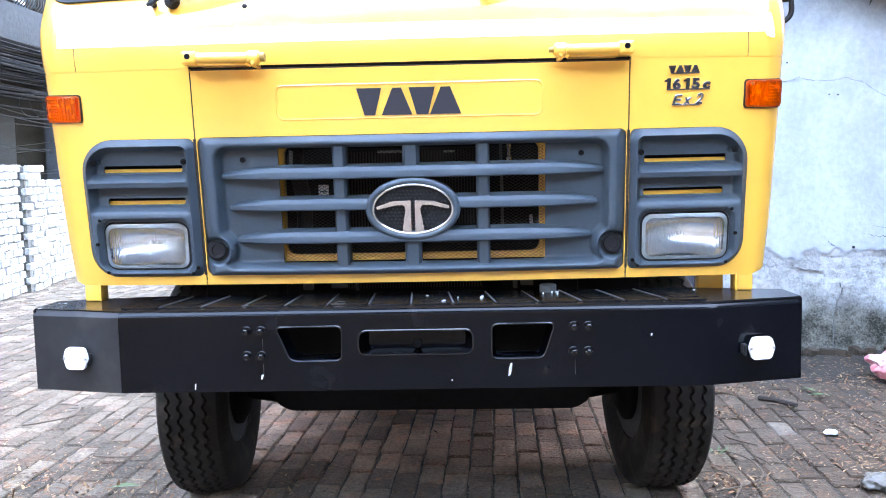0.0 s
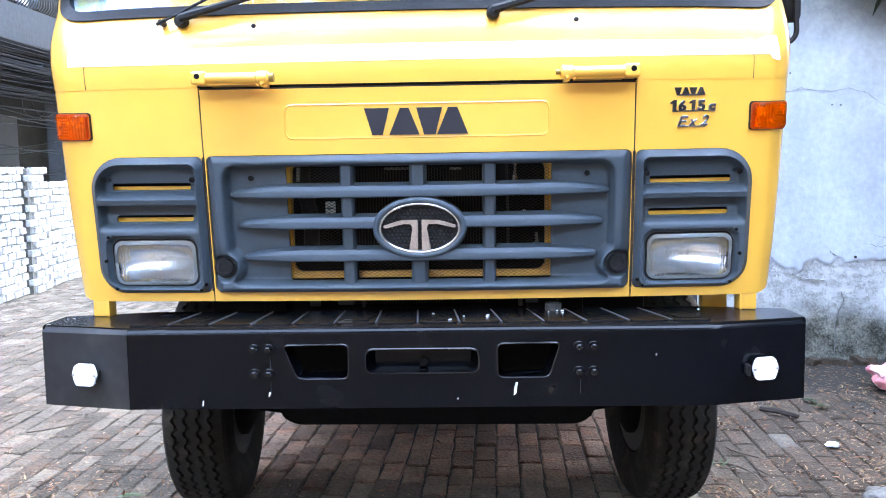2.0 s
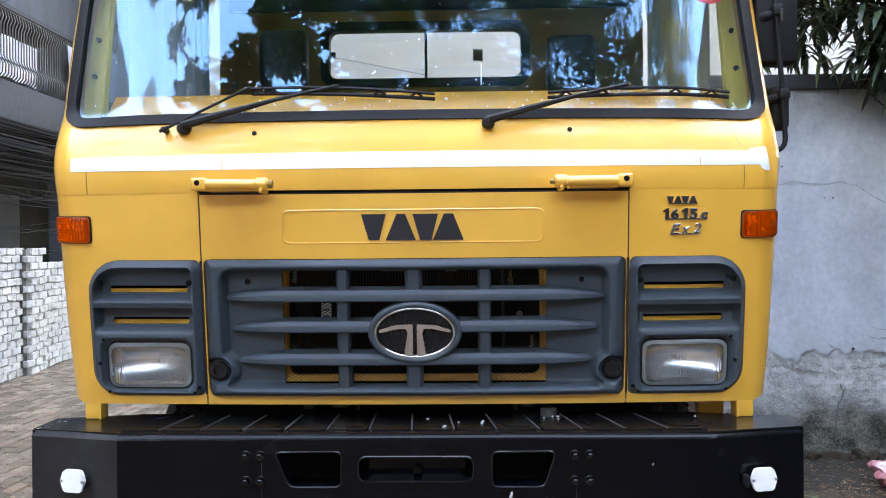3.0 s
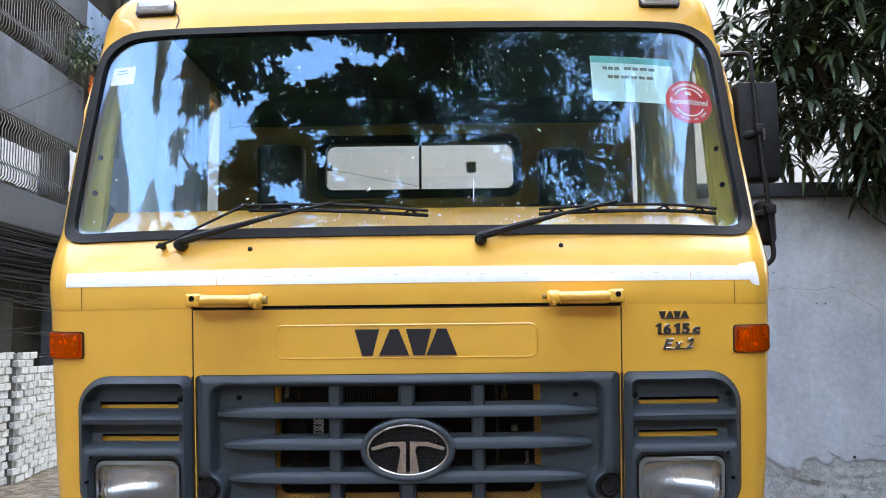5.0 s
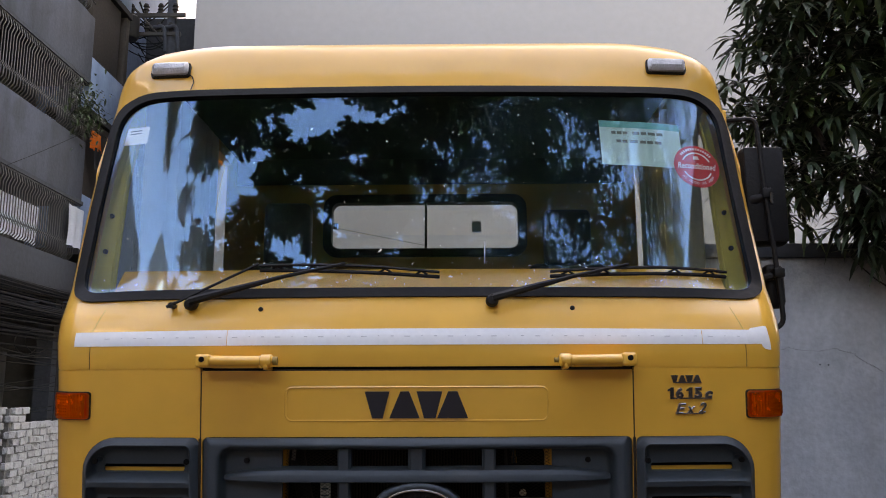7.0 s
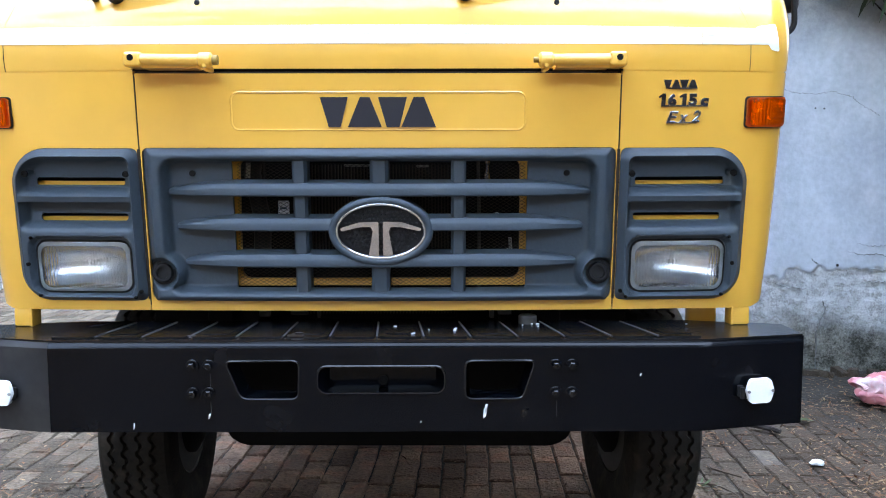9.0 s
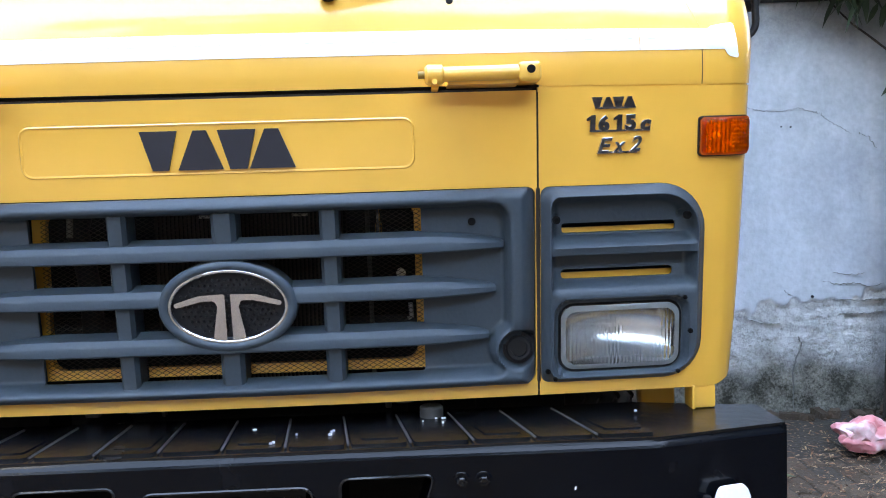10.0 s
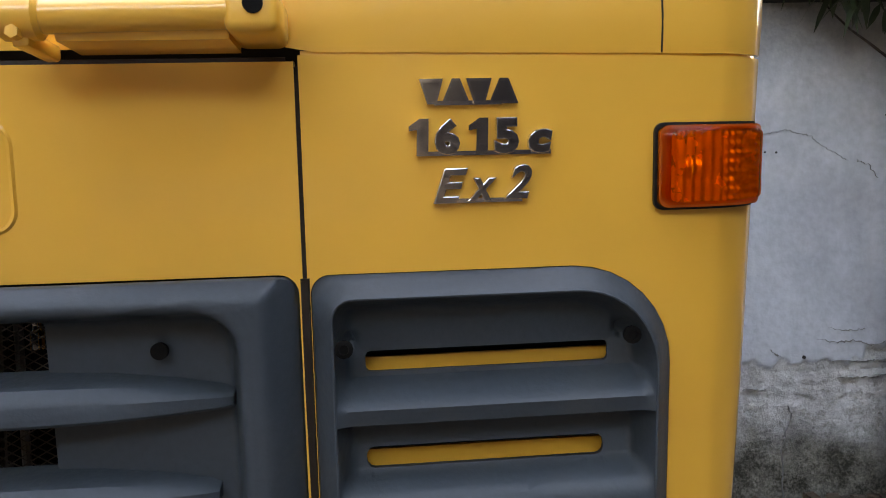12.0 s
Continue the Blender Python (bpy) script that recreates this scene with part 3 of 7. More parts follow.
# lower corner panels
for sd in (-1, 1):
    hole = rrect(0.7055, 1.116, 1.088, 1.573, (0.02, 0.09, 0.11, 0.02), 8)
    out = [(0.7025, 1.086), (1.13, 1.086), (1.18, 1.095), (1.23, 1.118), (1.28, 1.14), (1.42, 1.145), (1.42, 1.7815), (0.7025, 1.7905)]
    m = flat([(p[0] * sd, p[1]) for p in out], [[(p[0] * sd, p[1]) for p in hole]], [e for e in EDGE if 0.71 < e * sd < 1.41], steps(1.15, 1.75, 0.1))
    tpart("corner_panel", solid(m, cab, 0.035), YELLOW, angle=50)
    # rolled lip round the lamp recess
    tpart("recess_lip", tube(on_cab([(p[0] * sd, p[1]) for p in rrect(0.7065, 1.1145, 1.0905, 1.5755, (0.022, 0.092, 0.112, 0.022), 8)], 0.0095), 0.006, 8, closed=True), YELLOW)

# bonnet hatch
m = flat([(-0.698, 1.086), (0.698, 1.086), (0.698, 1.785), (-0.698, 1.785)], [rrect(-0.6940, 1.120, 0.6940, 1.5745, 0.02)], steps(-0.64, 0.64, 0.08), steps(1.6, 1.76, 0.04))
hatch = tpart("hatch", solid(m, cab, 0.03), YELLOW, label="yellow bonnet hatch with an embossed panel")
tpart("embossed_bead", tube(on_cab(dense(rrect(-0.424, 1.626, 0.424, 1.732, 0.022), 0.06), 0.0010), 0.0034, 6, closed=True), YELLOW, hatch)
# dark strips put behind the seams so that the open gaps stay black
for x0, x1, z0, z1 in ((-0.706, -0.696, 1.09, 1.79), (0.696, 0.706, 1.09, 1.79), (-1.36, 1.36, 1.778, 1.803)):
    tpart("seam_seal", solid(flat([(x0 - 0.01, z0), (x1 + 0.01, z0), (x1 + 0.01, z1), (x0 - 0.01, z1)], (), [e for e in EDGE if x0 < e < x1], steps(z0, z1, 0.1)), lambda s, v, d: cab(s, v, 0.02 + d), 0.006), RUBBER)
# rusty grime along the gaps; the wide lines by the grille paint in shade
for pts in ([(s, 1.7865) for s in steps(-0.69, 0.69, 0.06)], [(s, 1.7917 - 0.009 * (s - 0.72) / 0.7) for s in steps(0.705, 1.30, 0.05)], [(-s, 1.7917 - 0.009 * (s - 0.72) / 0.7) for s in steps(0.705, 1.30, 0.05)],
            [(0.7005, v) for v in steps(1.10, 1.78, 0.06)], [(-0.7005, v) for v in steps(1.10, 1.78, 0.06)], [(0.7010, v) for v in steps(1.12, 1.57, 0.05)], [(-0.7010, v) for v in steps(1.12, 1.57, 0.05)], [(s, 1.5770) for s in steps(-0.68, 0.68, 0.06)]):
    edge_line = 0.704 < abs(pts[0][0])
    wide = abs(pts[0][0]) == 0.7010
    tpart("gap_grime", tube(on_cab(pts, 0.0046 if edge_line else 0.0042), 0.0068 if wide else 0.0034, 5), YELLOW if edge_line else GAP_DIRT_SHADE)
# corner seams of the cowl
for sd in (-1, 1):
    tpart("weld_seam", tube([cab(sd * 1.072, v, 0.0) for v in steps(1.789, 1.871, 0.0205)], 0.0011, 5), GAP_DIRT_SHADE)
    tpart("weld_seam", tube([cab(sd * (1.072 - 0.35 * (v - 1.921)), v, 0.0) for v in steps(1.921, 2.001, 0.016)], 0.0009, 5), PILLAR)
    tpart("plug", lathe([(0.008, 0.004), (0.008, -0.004), (0.005, -0.007)], 14, "y", at=cab(sd * 0.517, 1.992)), RUBBER)


# ---- grille ----
def boxy(x, z, x0, z0, x1, z1, r, soft):
    """1 inside a rounded rectangle, 0 outside, with a soft edge."""
    qx, qz = abs(x - (x0 + x1) / 2) - (x1 - x0) / 2 + r, abs(z - (z0 + z1) / 2) - (z1 - z0) / 2 + r
    dist = math.hypot(max(qx, 0), max(qz, 0)) + min(max(qx, qz), 0) - r
    return 1 - smooth(-soft, 0.0, dist)


def grille_depth(x, z):
    d = 0.053 * boxy(x, z, -0.640, 1.140, 0.640, 1.550, 0.05, 0.022)
    pocket = 1 - smooth(0.037, 0.050, math.hypot(abs(x) - 0.652, z - 1.205))
    lug = 1 - smooth(0.050, 0.070, math.hypot(abs(x) - 0.652, z - 1.205))
    d = d * (1 - lug) + 0.004 * lug + 0.028 * pocket
    edge = max(abs(x) - 0.657, z - 1.555, 1.138 - z, 0.0)
    bow = 0.006 * (1 - (x / 0.68) ** 2)
    return d - 0.034 - bow + 0.034 * smooth(0.0, 0.042, edge) + 0.25 * edge


grille = holder("grille", "matt blue-grey moulded plastic grille")
m = flat(rrect(-0.6935, 1.122, 0.6935, 1.5735, 0.022, 5), [rrect(-0.436, 1.155, 0.436, 1.535, 0.004, 2)],
         steps(-0.689, -0.57, 0.0042) + steps(-0.56, 0.56, 0.04) + steps(0.57, 0.689, 0.0042), steps(1.126, 1.275, 0.0042) + steps(1.3, 1.5, 0.05) + steps(1.52, 1.572, 0.0065))
tpart("surround", solid(m, lambda s, v, d: cab(s, v, grille_depth(s, v) + d), 0.012), GREY, grille, angle=60)


def slat(zm, reach):
    """A wedge-shaped blade with tapered ends."""
    bm = bmesh.new()
    rings = []
    for x, k in [(-reach, 0.20), (-reach + 0.012, 0.38), (-reach + 0.06, 0.66), (-reach + 0.12, 0.90), (-reach + 0.18, 1.0)] + [(q, 1.0) for q in (-0.4, -0.3, -0.2, -0.13, -0.12, 0.0, 0.12, 0.13, 0.2, 0.3, 0.4)] + [(reach - 0.18, 1.0), (reach - 0.12, 0.90), (reach - 0.06, 0.66), (reach - 0.012, 0.38), (reach, 0.20)]:
        fr = 0.032 if abs(x) < 0.125 and abs(zm - 1.357) < 0.01 else 0.044 - 0.044 * k
        low = -0.011 * (1 - k)
        shape = [(0.060, 0.021 * k + low), (fr + 0.012, 0.015 * k + low), (fr + 0.003, 0.006 * k + low), (fr, low), (fr, -0.017), (fr + 0.004, -0.021), (0.060, -0.018)]
        rings.append([bm.verts.new(cab(x, zm + dz, dd - 0.034 - 0.006 * (1 - (x / 0.68) ** 2))) for dd, dz in shape])
    for p, q in zip(rings, rings[1:]):
        for i in range(len(p)):
            bm.faces.new((p[i], p[(i + 1) % len(p)], q[(i + 1) % len(p)], q[i]))
    bm.faces.new(rings[0])
    bm.faces.new(rings[-1][::-1])
    return bm


for zm, reach in ((1.459, 0.622), (1.357, 0.602), (1.249, 0.585)):
    tpart("slat", slat(zm, reach), GREY, grille, angle=30)


def rib(x, z0, z1, w):
    sheet = flat([(x - w, z0), (x + w, z0), (x + w, z1), (x - w, z1)], (), [x - w * 0.65, x + w * 0.65], steps(z0, z1, 0.1))
    return solid(sheet, lambda s, v, d: cab(s, v, -0.022 + (0.012 if abs(s - x) > w * 0.7 else 0.0) + d), 0.060)


for x in (-0.232, 0.0, 0.232):
    tpart("upright", rib(x, 1.148, 1.540, 0.027 if x == 0 else 0.0215), GREY, grille, angle=30)
for x in (-0.55, 0.55):
    tpart("screw_hole", lathe([(0.009, 0.0), (0.009, 0.006)], 14, "y", at=cab(x, 1.500, 0.003)), GREASE, grille)
for sd in (-1, 1):
    at = cab(sd * 0.652, 1.205, -0.008)
    # dark disc put in to paint the shade of the recess round the buffer
    tpart("pocket_liner", lathe([(0.037, 0.004), (0.037, -0.0005), (0.0, -0.0005)], 24, "y", at=cab(sd * 0.652, 1.205, grille_depth(0.652, 1.205) - 0.002)), RUBBER, grille)
    tpart("buffer", lathe([(0.030, 0.012), (0.030, -0.006), (0.026, -0.011), (0.019, -0.011), (0.018, -0.003), (0.0, -0.003)], 24, "y", at=at), RUBBER, grille)

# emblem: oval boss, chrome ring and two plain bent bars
CX, CZ = 0.004, 1.336


def oval(a, b, n=56):
    return [(CX + a * math.cos(k * math.tau / n), CZ + b * math.sin(k * math.tau / n)) for k in range(n)]


emblem = holder("emblem", "oval chrome emblem on a grey boss")
boss = solid(flat(oval(0.151, 0.101), (oval(0.126, 0.078),), steps(-0.15, 0.15, 0.03)), lambda s, v, d: cab(s, v, -0.032 + d), 0.045)
tpart("boss", boss, GREY, emblem, angle=50)
tpart("boss_rim", tube(on_cab(oval(0.1420, 0.0915), -0.034), 0.0115, 10, closed=True), GREY, emblem, angle=80)
tpart("emblem_back", solid(flat(oval(0.130, 0.082)), lambda s, v, d: cab(s, v, -0.026 + d), 0.006), RUBBER, emblem)
tpart("emblem_ring", tube(on_cab(oval(0.1290, 0.0800), -0.036), 0.0056, 8, closed=True), CHROME, emblem, "bright chrome oval ring", 80)
for sd in (-1, 1):
    bar = [(0.006, -0.078), (0.034, -0.072), (0.022, 0.002), (0.028, 0.014), (0.052, 0.014), (0.109, 0.000), (0.112, 0.010), (0.060, 0.027), (0.006, 0.029)]
    mm = solid(flat(rpoly([(CX + sd * p[0] * 1.06, CZ + p[1]) for p in bar], 0.004, 3)), lambda s, v, d: cab(s, v, -0.040 + d), 0.010)
    bmesh.ops.bevel(mm, geom=[e for e in mm.edges if len(e.link_faces) == 2 and e.calc_face_angle(0) > 1.2], offset=0.0018, segments=2, affect="EDGES")
    tpart("emblem_bar", mm, BADGE, emblem)
studs = bmesh.new()
for i in range(-8, 9):
    for j in range(-5, 6):
        x, z = CX + (i + 0.5 * (j % 2)) * 0.013, CZ + j * 0.0115
        if math.hypot((x - CX) / 0.112, (z - CZ) / 0.07) < 1:
            bmesh.ops.create_cone(studs, segments=6, radius1=0.0042, radius2=0.002, depth=0.004, cap_ends=True, matrix=Matrix.Translation(cab(x, z, -0.028)) @ Matrix.Rotation(radians(90), 4, "X"))
tpart("emblem_studs", studs, RUBBER, emblem)

# opening behind the grille: yellow flange, wire screen, radiator
flange = flat(rrect(-0.46, 1.158, 0.46, 1.555, 0.01), [rrect(-0.431, 1.181, 0.420, 1.548, 0.03)])
tpart("radiator_flange", solid(flange, lambda s, v, d: Vector((s, 0.125 + d, v)), 0.02), YELLOW, grille)
flange = flat(rrect(-0.70, 1.09, 0.70, 1.59, 0.01), [rrect(-0.455, 1.13, 0.455, 1.55, 0.01)])
tpart("back_flange", solid(flange, lambda s, v, d: Vector((s, 0.128 + d, v)), 0.006), GREASE, grille)
wires = bmesh.new()
PX, PZ = 0.0185, 0.0105


def wire(a, b):
    d = Vector((b[0] - a[0], 0, b[1] - a[1]))
    if d.length < 0.005:
        return
    nrm = Vector((-d.z, 0, d.x)).normalized() * 0.0007
    p, q = Vector((a[0], 0.112, a[1])), Vector((b[0], 0.112, b[1]))
    back = Vector((0, 0.002, 0))
    v = [wires.verts.new(c) for c in (p + nrm, p - nrm, q - nrm, q + nrm, p + back, q + back)]
    for f in ((0, 1, 2, 3), (1, 4, 5, 2), (4, 0, 3, 5)):
        wires.faces.new([v[i] for i in f])


def clip(z_at_left, slope):
    """The part of a slanted wire that lies within the opening."""
    x0, x1, z0, z1 = -0.435, 0.435, 1.16, 1.532
    xa, xb = x0, x1
    for zl in (z0, z1):
        xc = x0 + (zl - z_at_left) / slope
        if (slope > 0) == (zl == z0):
            xa = max(xa, xc)
        else:
            xb = min(xb, xc)
    if xb > xa:
        wire((xa, z_at_left + slope * (xa - x0)), (xb, z_at_left + slope * (xb - x0)))


for k in range(-120, 120):
    clip(1.16 + k * PZ, PZ / PX)
    clip(1.16 + k * PZ, -PZ / PX)
tpart("wire_screen", wires, WIRE, grille, "expanded steel mesh screen")
radiator = holder("radiator")
tpart("core", box(-0.275, 0.235, 0.435, 0.50, 1.00, 1.62, 0.005), GREASE, radiator)
for i in range(46):
    x = -0.27 + i * 0.011
    tpart("fin", box(x, x + 0.004, 0.418, 0.437, 1.02, 1.53), FIN, radiator)
tpart("tank", box(-0.30, 0.26, 0.40, 0.52, 1.535, 1.68, 0.02), GREASE, radiator)
# bright bars stand in for daylight showing past the tank
tpart("tank_seam", box(-0.145, -0.055, 0.392, 0.402, 1.522, 1.531, 0.002), STEEL, radiator)
tpart("tank_seam", box(0.098, 0.140, 0.392, 0.402, 1.520, 1.528, 0.002), STEEL, radiator)
tpart("hose", tube([(-0.43, 0.4, 1.62), (-0.44, 0.34, 1.5), (-0.40, 0.3, 1.35), (-0.41, 0.33, 1.2)], 0.028, 10), RUBBER, radiator)
tpart("hose_clip", tube([(-0.443, 0.30, 1.535), (-0.446, 0.30, 1.485)], 0.008, 8), STEEL, radiator)
tpart("pipe", tube([(0.300, 0.30, 1.60), (0.305, 0.30, 1.35), (0.305, 0.32, 1.10)], 0.006, 8), STEEL_DARK, radiator)
tpart("label", box(-0.349, -0.313, 0.298, 0.302, 1.345, 1.412, 0.001), PAPER, radiator, "small white printed label")
for z in (1.362, 1.385):
    tpart("print_bar", box(-0.343, -0.320, 0.295, 0.2975, z, z + 0.006), INK, radiator)
# bright bits added for glints and daylight glimpsed behind the mesh
tpart("fitting", lathe([(0.010, 0.0), (0.010, 0.022), (0.006, 0.026), (0.006, 0.052), (0.009, 0.056), (0.009, 0.064), (0.004, 0.070)], 12, "z", at=(0.330, 0.29, 1.475)), CHROME, radiator, "bright pipe fitting")
tpart("reservoir_cap", lathe([(0.0, 0.0), (0.012, 0.002), (0.014, 0.012), (0.009, 0.022), (0.0, 0.026)], 12, "z", at=(0.380, 0.55, 1.336)), PAPER, radiator, "white knob standing in for a glimpse of daylight")
tpart("bracket", tube([(0.405, 0.29, 1.292), (0.407, 0.29, 1.256), (0.397, 0.29, 1.252)], 0.006, 6), STEEL, radiator)
tpart("engine_block", box(-0.5, 0.5, 0.75, 1.5, 0.75, 1.62, 0.05), GREASE, label="dark greasy engine block")


# ---- lamp and louvre panels ----
SLOT_V = [1.325, 1.336, 1.354, 1.380, 1.4145, 1.4165, 1.4175, 1.4345, 1.438, 1.458, 1.486, 1.520, 1.560]
SLOT_D = [0.0, 0.005, 0.042, 0.050, 0.050, 0.047, 0.007, 0.003, 0.007, 0.045, 0.050, 0.042, 0.036]


def panel_inset(x, z):
    """Distance inside the crest line that runs round the moulded panel."""
    inset = min(x - 0.7265, 1.0665 - x, z - 1.132, 1.5515 - z)
    for cx, cz, r, sx, sz in ((0.7485, 1.5295, 0.022, -1, 1), (0.9795, 1.4645, 0.087, 1, 1), (0.9945, 1.204, 0.072, 1, -1), (0.7485, 1.154, 0.022, -1, -1)):
        if (x - cx) * sx > 0 and (z - cz) * sz > 0:
            inset = r - math.hypot(x - cx, z - cz)
    return inset


def louvre_depth(x, z):
    """Relief of the moulded panel; x counts outwards from the middle."""
    inset = panel_inset(x, z)
    d = float(np.interp(z, SLOT_V, SLOT_D))
    d *= math.sin(0.5 * math.pi * min(1.0, max(0.0, inset) / (0.020 if z < 1.50 else 0.024)))
    d = max(d, 0.026 * boxy(x, z, 0.732, 1.131, 1.050, 1.318, 0.045, 0.009))
    for px in (0.738, 1.040):
        d += 0.008 * (1 - smooth(0.008, 0.014, math.hypot(x - px, z - 1.500)))
    edge = max(0.0, -inset)
    return d - 0.026 + 0.022 * smooth(-0.004, 0.024, edge) + 0.2 * edge


for sd in (-1, 1):
    def flip(loop):
        return [(p[0] * sd, p[1]) for p in loop]
    panel = holder("lamp_panel", "blue-grey plastic headlamp panel with two air slots")
    out = rrect(0.7065, 1.117, 1.087, 1.572, (0.018, 0.088, 0.108, 0.018), 8)
    slots = [rrect(0.758, 1.4625, 1.024, 1.4845, 0.006, 3), rrect(0.756, 1.356, 1.020, 1.3775, 0.009, 3), rrect(0.746, 1.138, 1.040, 1.302, 0.036, 6)]
    crest = rrect(0.7265, 1.132, 1.0665, 1.5515, (0.022, 0.072, 0.087, 0.022), 10)
    cols = [x * sd for x in steps(0.710, 0.720, 0.005) + steps(0.7225, 0.7425, 0.0025) + steps(0.748, 0.980, 0.0065) + steps(0.985, 1.060, 0.0045) + steps(1.062, 1.084, 0.004)]
    rows = spaced(steps(1.122, 1.30, 0.010) + steps(1.306, 1.46, 0.006) + steps(1.464, 1.545, 0.0045) + steps(1.5475, 1.5575, 0.0025) + [1.561, 1.566], SLOT_V)
    for name, m in (("panel_border", flat(flip(out), [flip(crest)], cols, rows)), ("moulding", flat(flip(crest), [flip(h) for h in slots], cols, rows))):
        tpart(name, solid(m, lambda s, v, d: cab(s, v, louvre_depth(abs(s), v) + d), 0.006), GREY, panel, angle=48)
    rim = [cab(p[0], p[1], louvre_depth(abs(p[0]), p[1]) + 0.0006) for p in dense(flip(crest), 0.03)]
    tpart("crest_line", tube(rim, 0.0019, 6, closed=True), GREY, panel)
    # dark line drawn round the panel for grime and its shaded edge
    tpart("shadow_gap", tube(on_cab(flip(rrect(0.7055, 1.1160, 1.0888, 1.5735, (0.019, 0.090, 0.110, 0.019), 8)), 0.0040), 0.0030, 6, closed=True), GAP_DIRT_SHADE, panel)
    tpart("backing", solid(flat(flip(rrect(0.72, 1.32, 1.05, 1.55, 0.02))), lambda s, v, d: cab(s, v, 0.060 + d), 0.006), GREASE, panel)
    for v0, v1 in ((1.440, 1.4712), (1.335, 1.3655)):
        tpart("body_sheet", solid(flat(flip(rrect(0.73, v0, 1.045, v1, 0.004))), lambda s, v, d: cab(s, v, 0.046 + d), 0.004), YELLOW, panel, "yellow body sheet seen through the slot")
    for px, pz, q in ((0.738, 1.500, 0.0095), (1.040, 1.500, 0.0095), (0.735, 1.132, 0.005), (1.037, 1.312, 0.005), (1.026, 1.136, 0.005), (0.718, 1.150, 0.006), (1.052, 1.232, 0.006)):
        dd = min(louvre_depth(px + i * q, pz + j * q) for i in (-1, 0, 1) for j in (-1, 0, 1)) + 0.004
        tpart("screw", lathe([(q, 0.004), (q, -0.0015), (q * 0.55, -0.003), (q * 0.5, -0.0005), (0, -0.0005)], 12, "y", at=cab(sd * px, pz, dd - 0.007)), GREASE, panel)
    # headlamp
    lamp = holder("headlamp", "rectangular halogen headlamp with fluted glass")
    tpart("seal", tube(on_cab(flip(rrect(0.749, 1.141, 1.037, 1.299, 0.034, 7)), 0.010), 0.0055, 6, closed=True), RUBBER, lamp)

    def dome(s, v):
        qx, qz = (abs(s) - 0.893) / 0.144, (v - 1.219) / 0.078
        return max(0.0, 1 - max(abs(qx), abs(qz)) ** 6) * 0.6 + 0.4 * max(0.0, 1 - (qx * qx + qz * qz) / 2)

    def flute(s, v):
        rim = boxy(abs(s), v, 0.760, 1.150, 1.026, 1.286, 0.024, 0.016)
        f = 0.5 + 0.5 * math.cos((abs(s) - 0.760) * math.tau / 0.0090)
        return 0.0022 * f * rim + 0.0011 * (1 - rim)
    m = flat(flip(rrect(0.752, 1.144, 1.034, 1.296, 0.032, 7)), (), [x * sd for x in [0.760 + 0.0015 * k for k in range(180)]], [1.15, 1.158, 1.163, 1.18, 1.2, 1.22, 1.24, 1.262, 1.27, 1.275, 1.283])
    tpart("lens", solid(m, lambda s, v, d: cab(s, v, 0.014 - 0.018 * dome(s, v) - flute(s, v) * (1 if d == 0 else 0) + d), 0.004), LENS, lamp, "clear fluted lamp glass", 80)

    m = flat(flip(rrect(0.7525, 1.1445, 1.0335, 1.2955, 0.032, 7)), [flip(rrect(0.7635, 1.1550, 1.0225, 1.2830, 0.026, 7))], [x * sd for x in steps(0.77, 1.02, 0.02)])
    tpart("lens_rim", solid(m, lambda s, v, d: cab(s, v, 0.003 - 0.012 * dome(s, v) + d), 0.004), RIM_GLASS, lamp, "frosted outer rim of the lamp glass")

    def bowl(s, v, d):
        qx, qz = (abs(s) - 0.893) / 0.141, (v - 1.219) / 0.075
        return cab(s, v, 0.024 + 0.105 * max(0.0, 1 - 0.5 * (qx * qx + 0.8 * qz * qz)) + d)
    m = flat(flip(rrect(0.752, 1.144, 1.034, 1.296, 0.032, 7)), (), [x * sd for x in steps(0.770, 1.010, 0.012)], steps(1.155, 1.285, 0.012))
    tpart("reflector", solid(m, bowl, 0.003), REFLECTOR, lamp)
    at = cab(sd * 0.889, 1.219, 0.07)
    tpart("bulb", lathe([(0.0, -0.03), (0.008, -0.028), (0.010, -0.02), (0.010, 0.03)], 14, "y", at=at), STEEL, lamp)

    # side indicator, wrapping round the corner
    ind = holder("indicator", "amber turn signal lens in a black rim")
    m = flat(flip(rrect(1.0645, 1.6290, 1.196, 1.7195, 0.010, 4)), (), [sd * x for x in steps(1.075, 1.19, 0.012)])
    tpart("rim", solid(m, lambda s, v, d: cab(s, v, -0.006 + d), 0.012), RUBBER, ind)

    def amber_skin(s, v, d):
        return cab(s, v, -0.018 + 0.007 * (1 - boxy(abs(s), v, 1.068, 1.632, 1.194, 1.717, 0.012, 0.009)) + d)

    def prisms(s, v, d):
        if abs(s) < 1.138:
            up = 0.0017 * math.cos(abs(s) * math.tau / 0.0098) + 0.0005 * math.cos(v * math.tau / 0.0205)
        else:
            up = 0.0011 * math.cos(abs(s) * math.tau / 0.0080) + 0.0011 * math.cos(v * math.tau / 0.0095)
        up -= 0.0025 * (1 - smooth(0.004, 0.015, math.hypot(abs(s) - 1.105, v - 1.672)))
        return cab(s, v, -0.0098 + up + d)
    m = flat(flip(rrect(1.067, 1.6315, 1.194, 1.717, 0.010, 4)), (), [sd * x for x in steps(1.072, 1.19, 0.0075)], steps(1.635, 1.714, 0.006))
    tpart("amber_lens", solid(m, amber_skin, 0.004), AMBER, ind, angle=60)
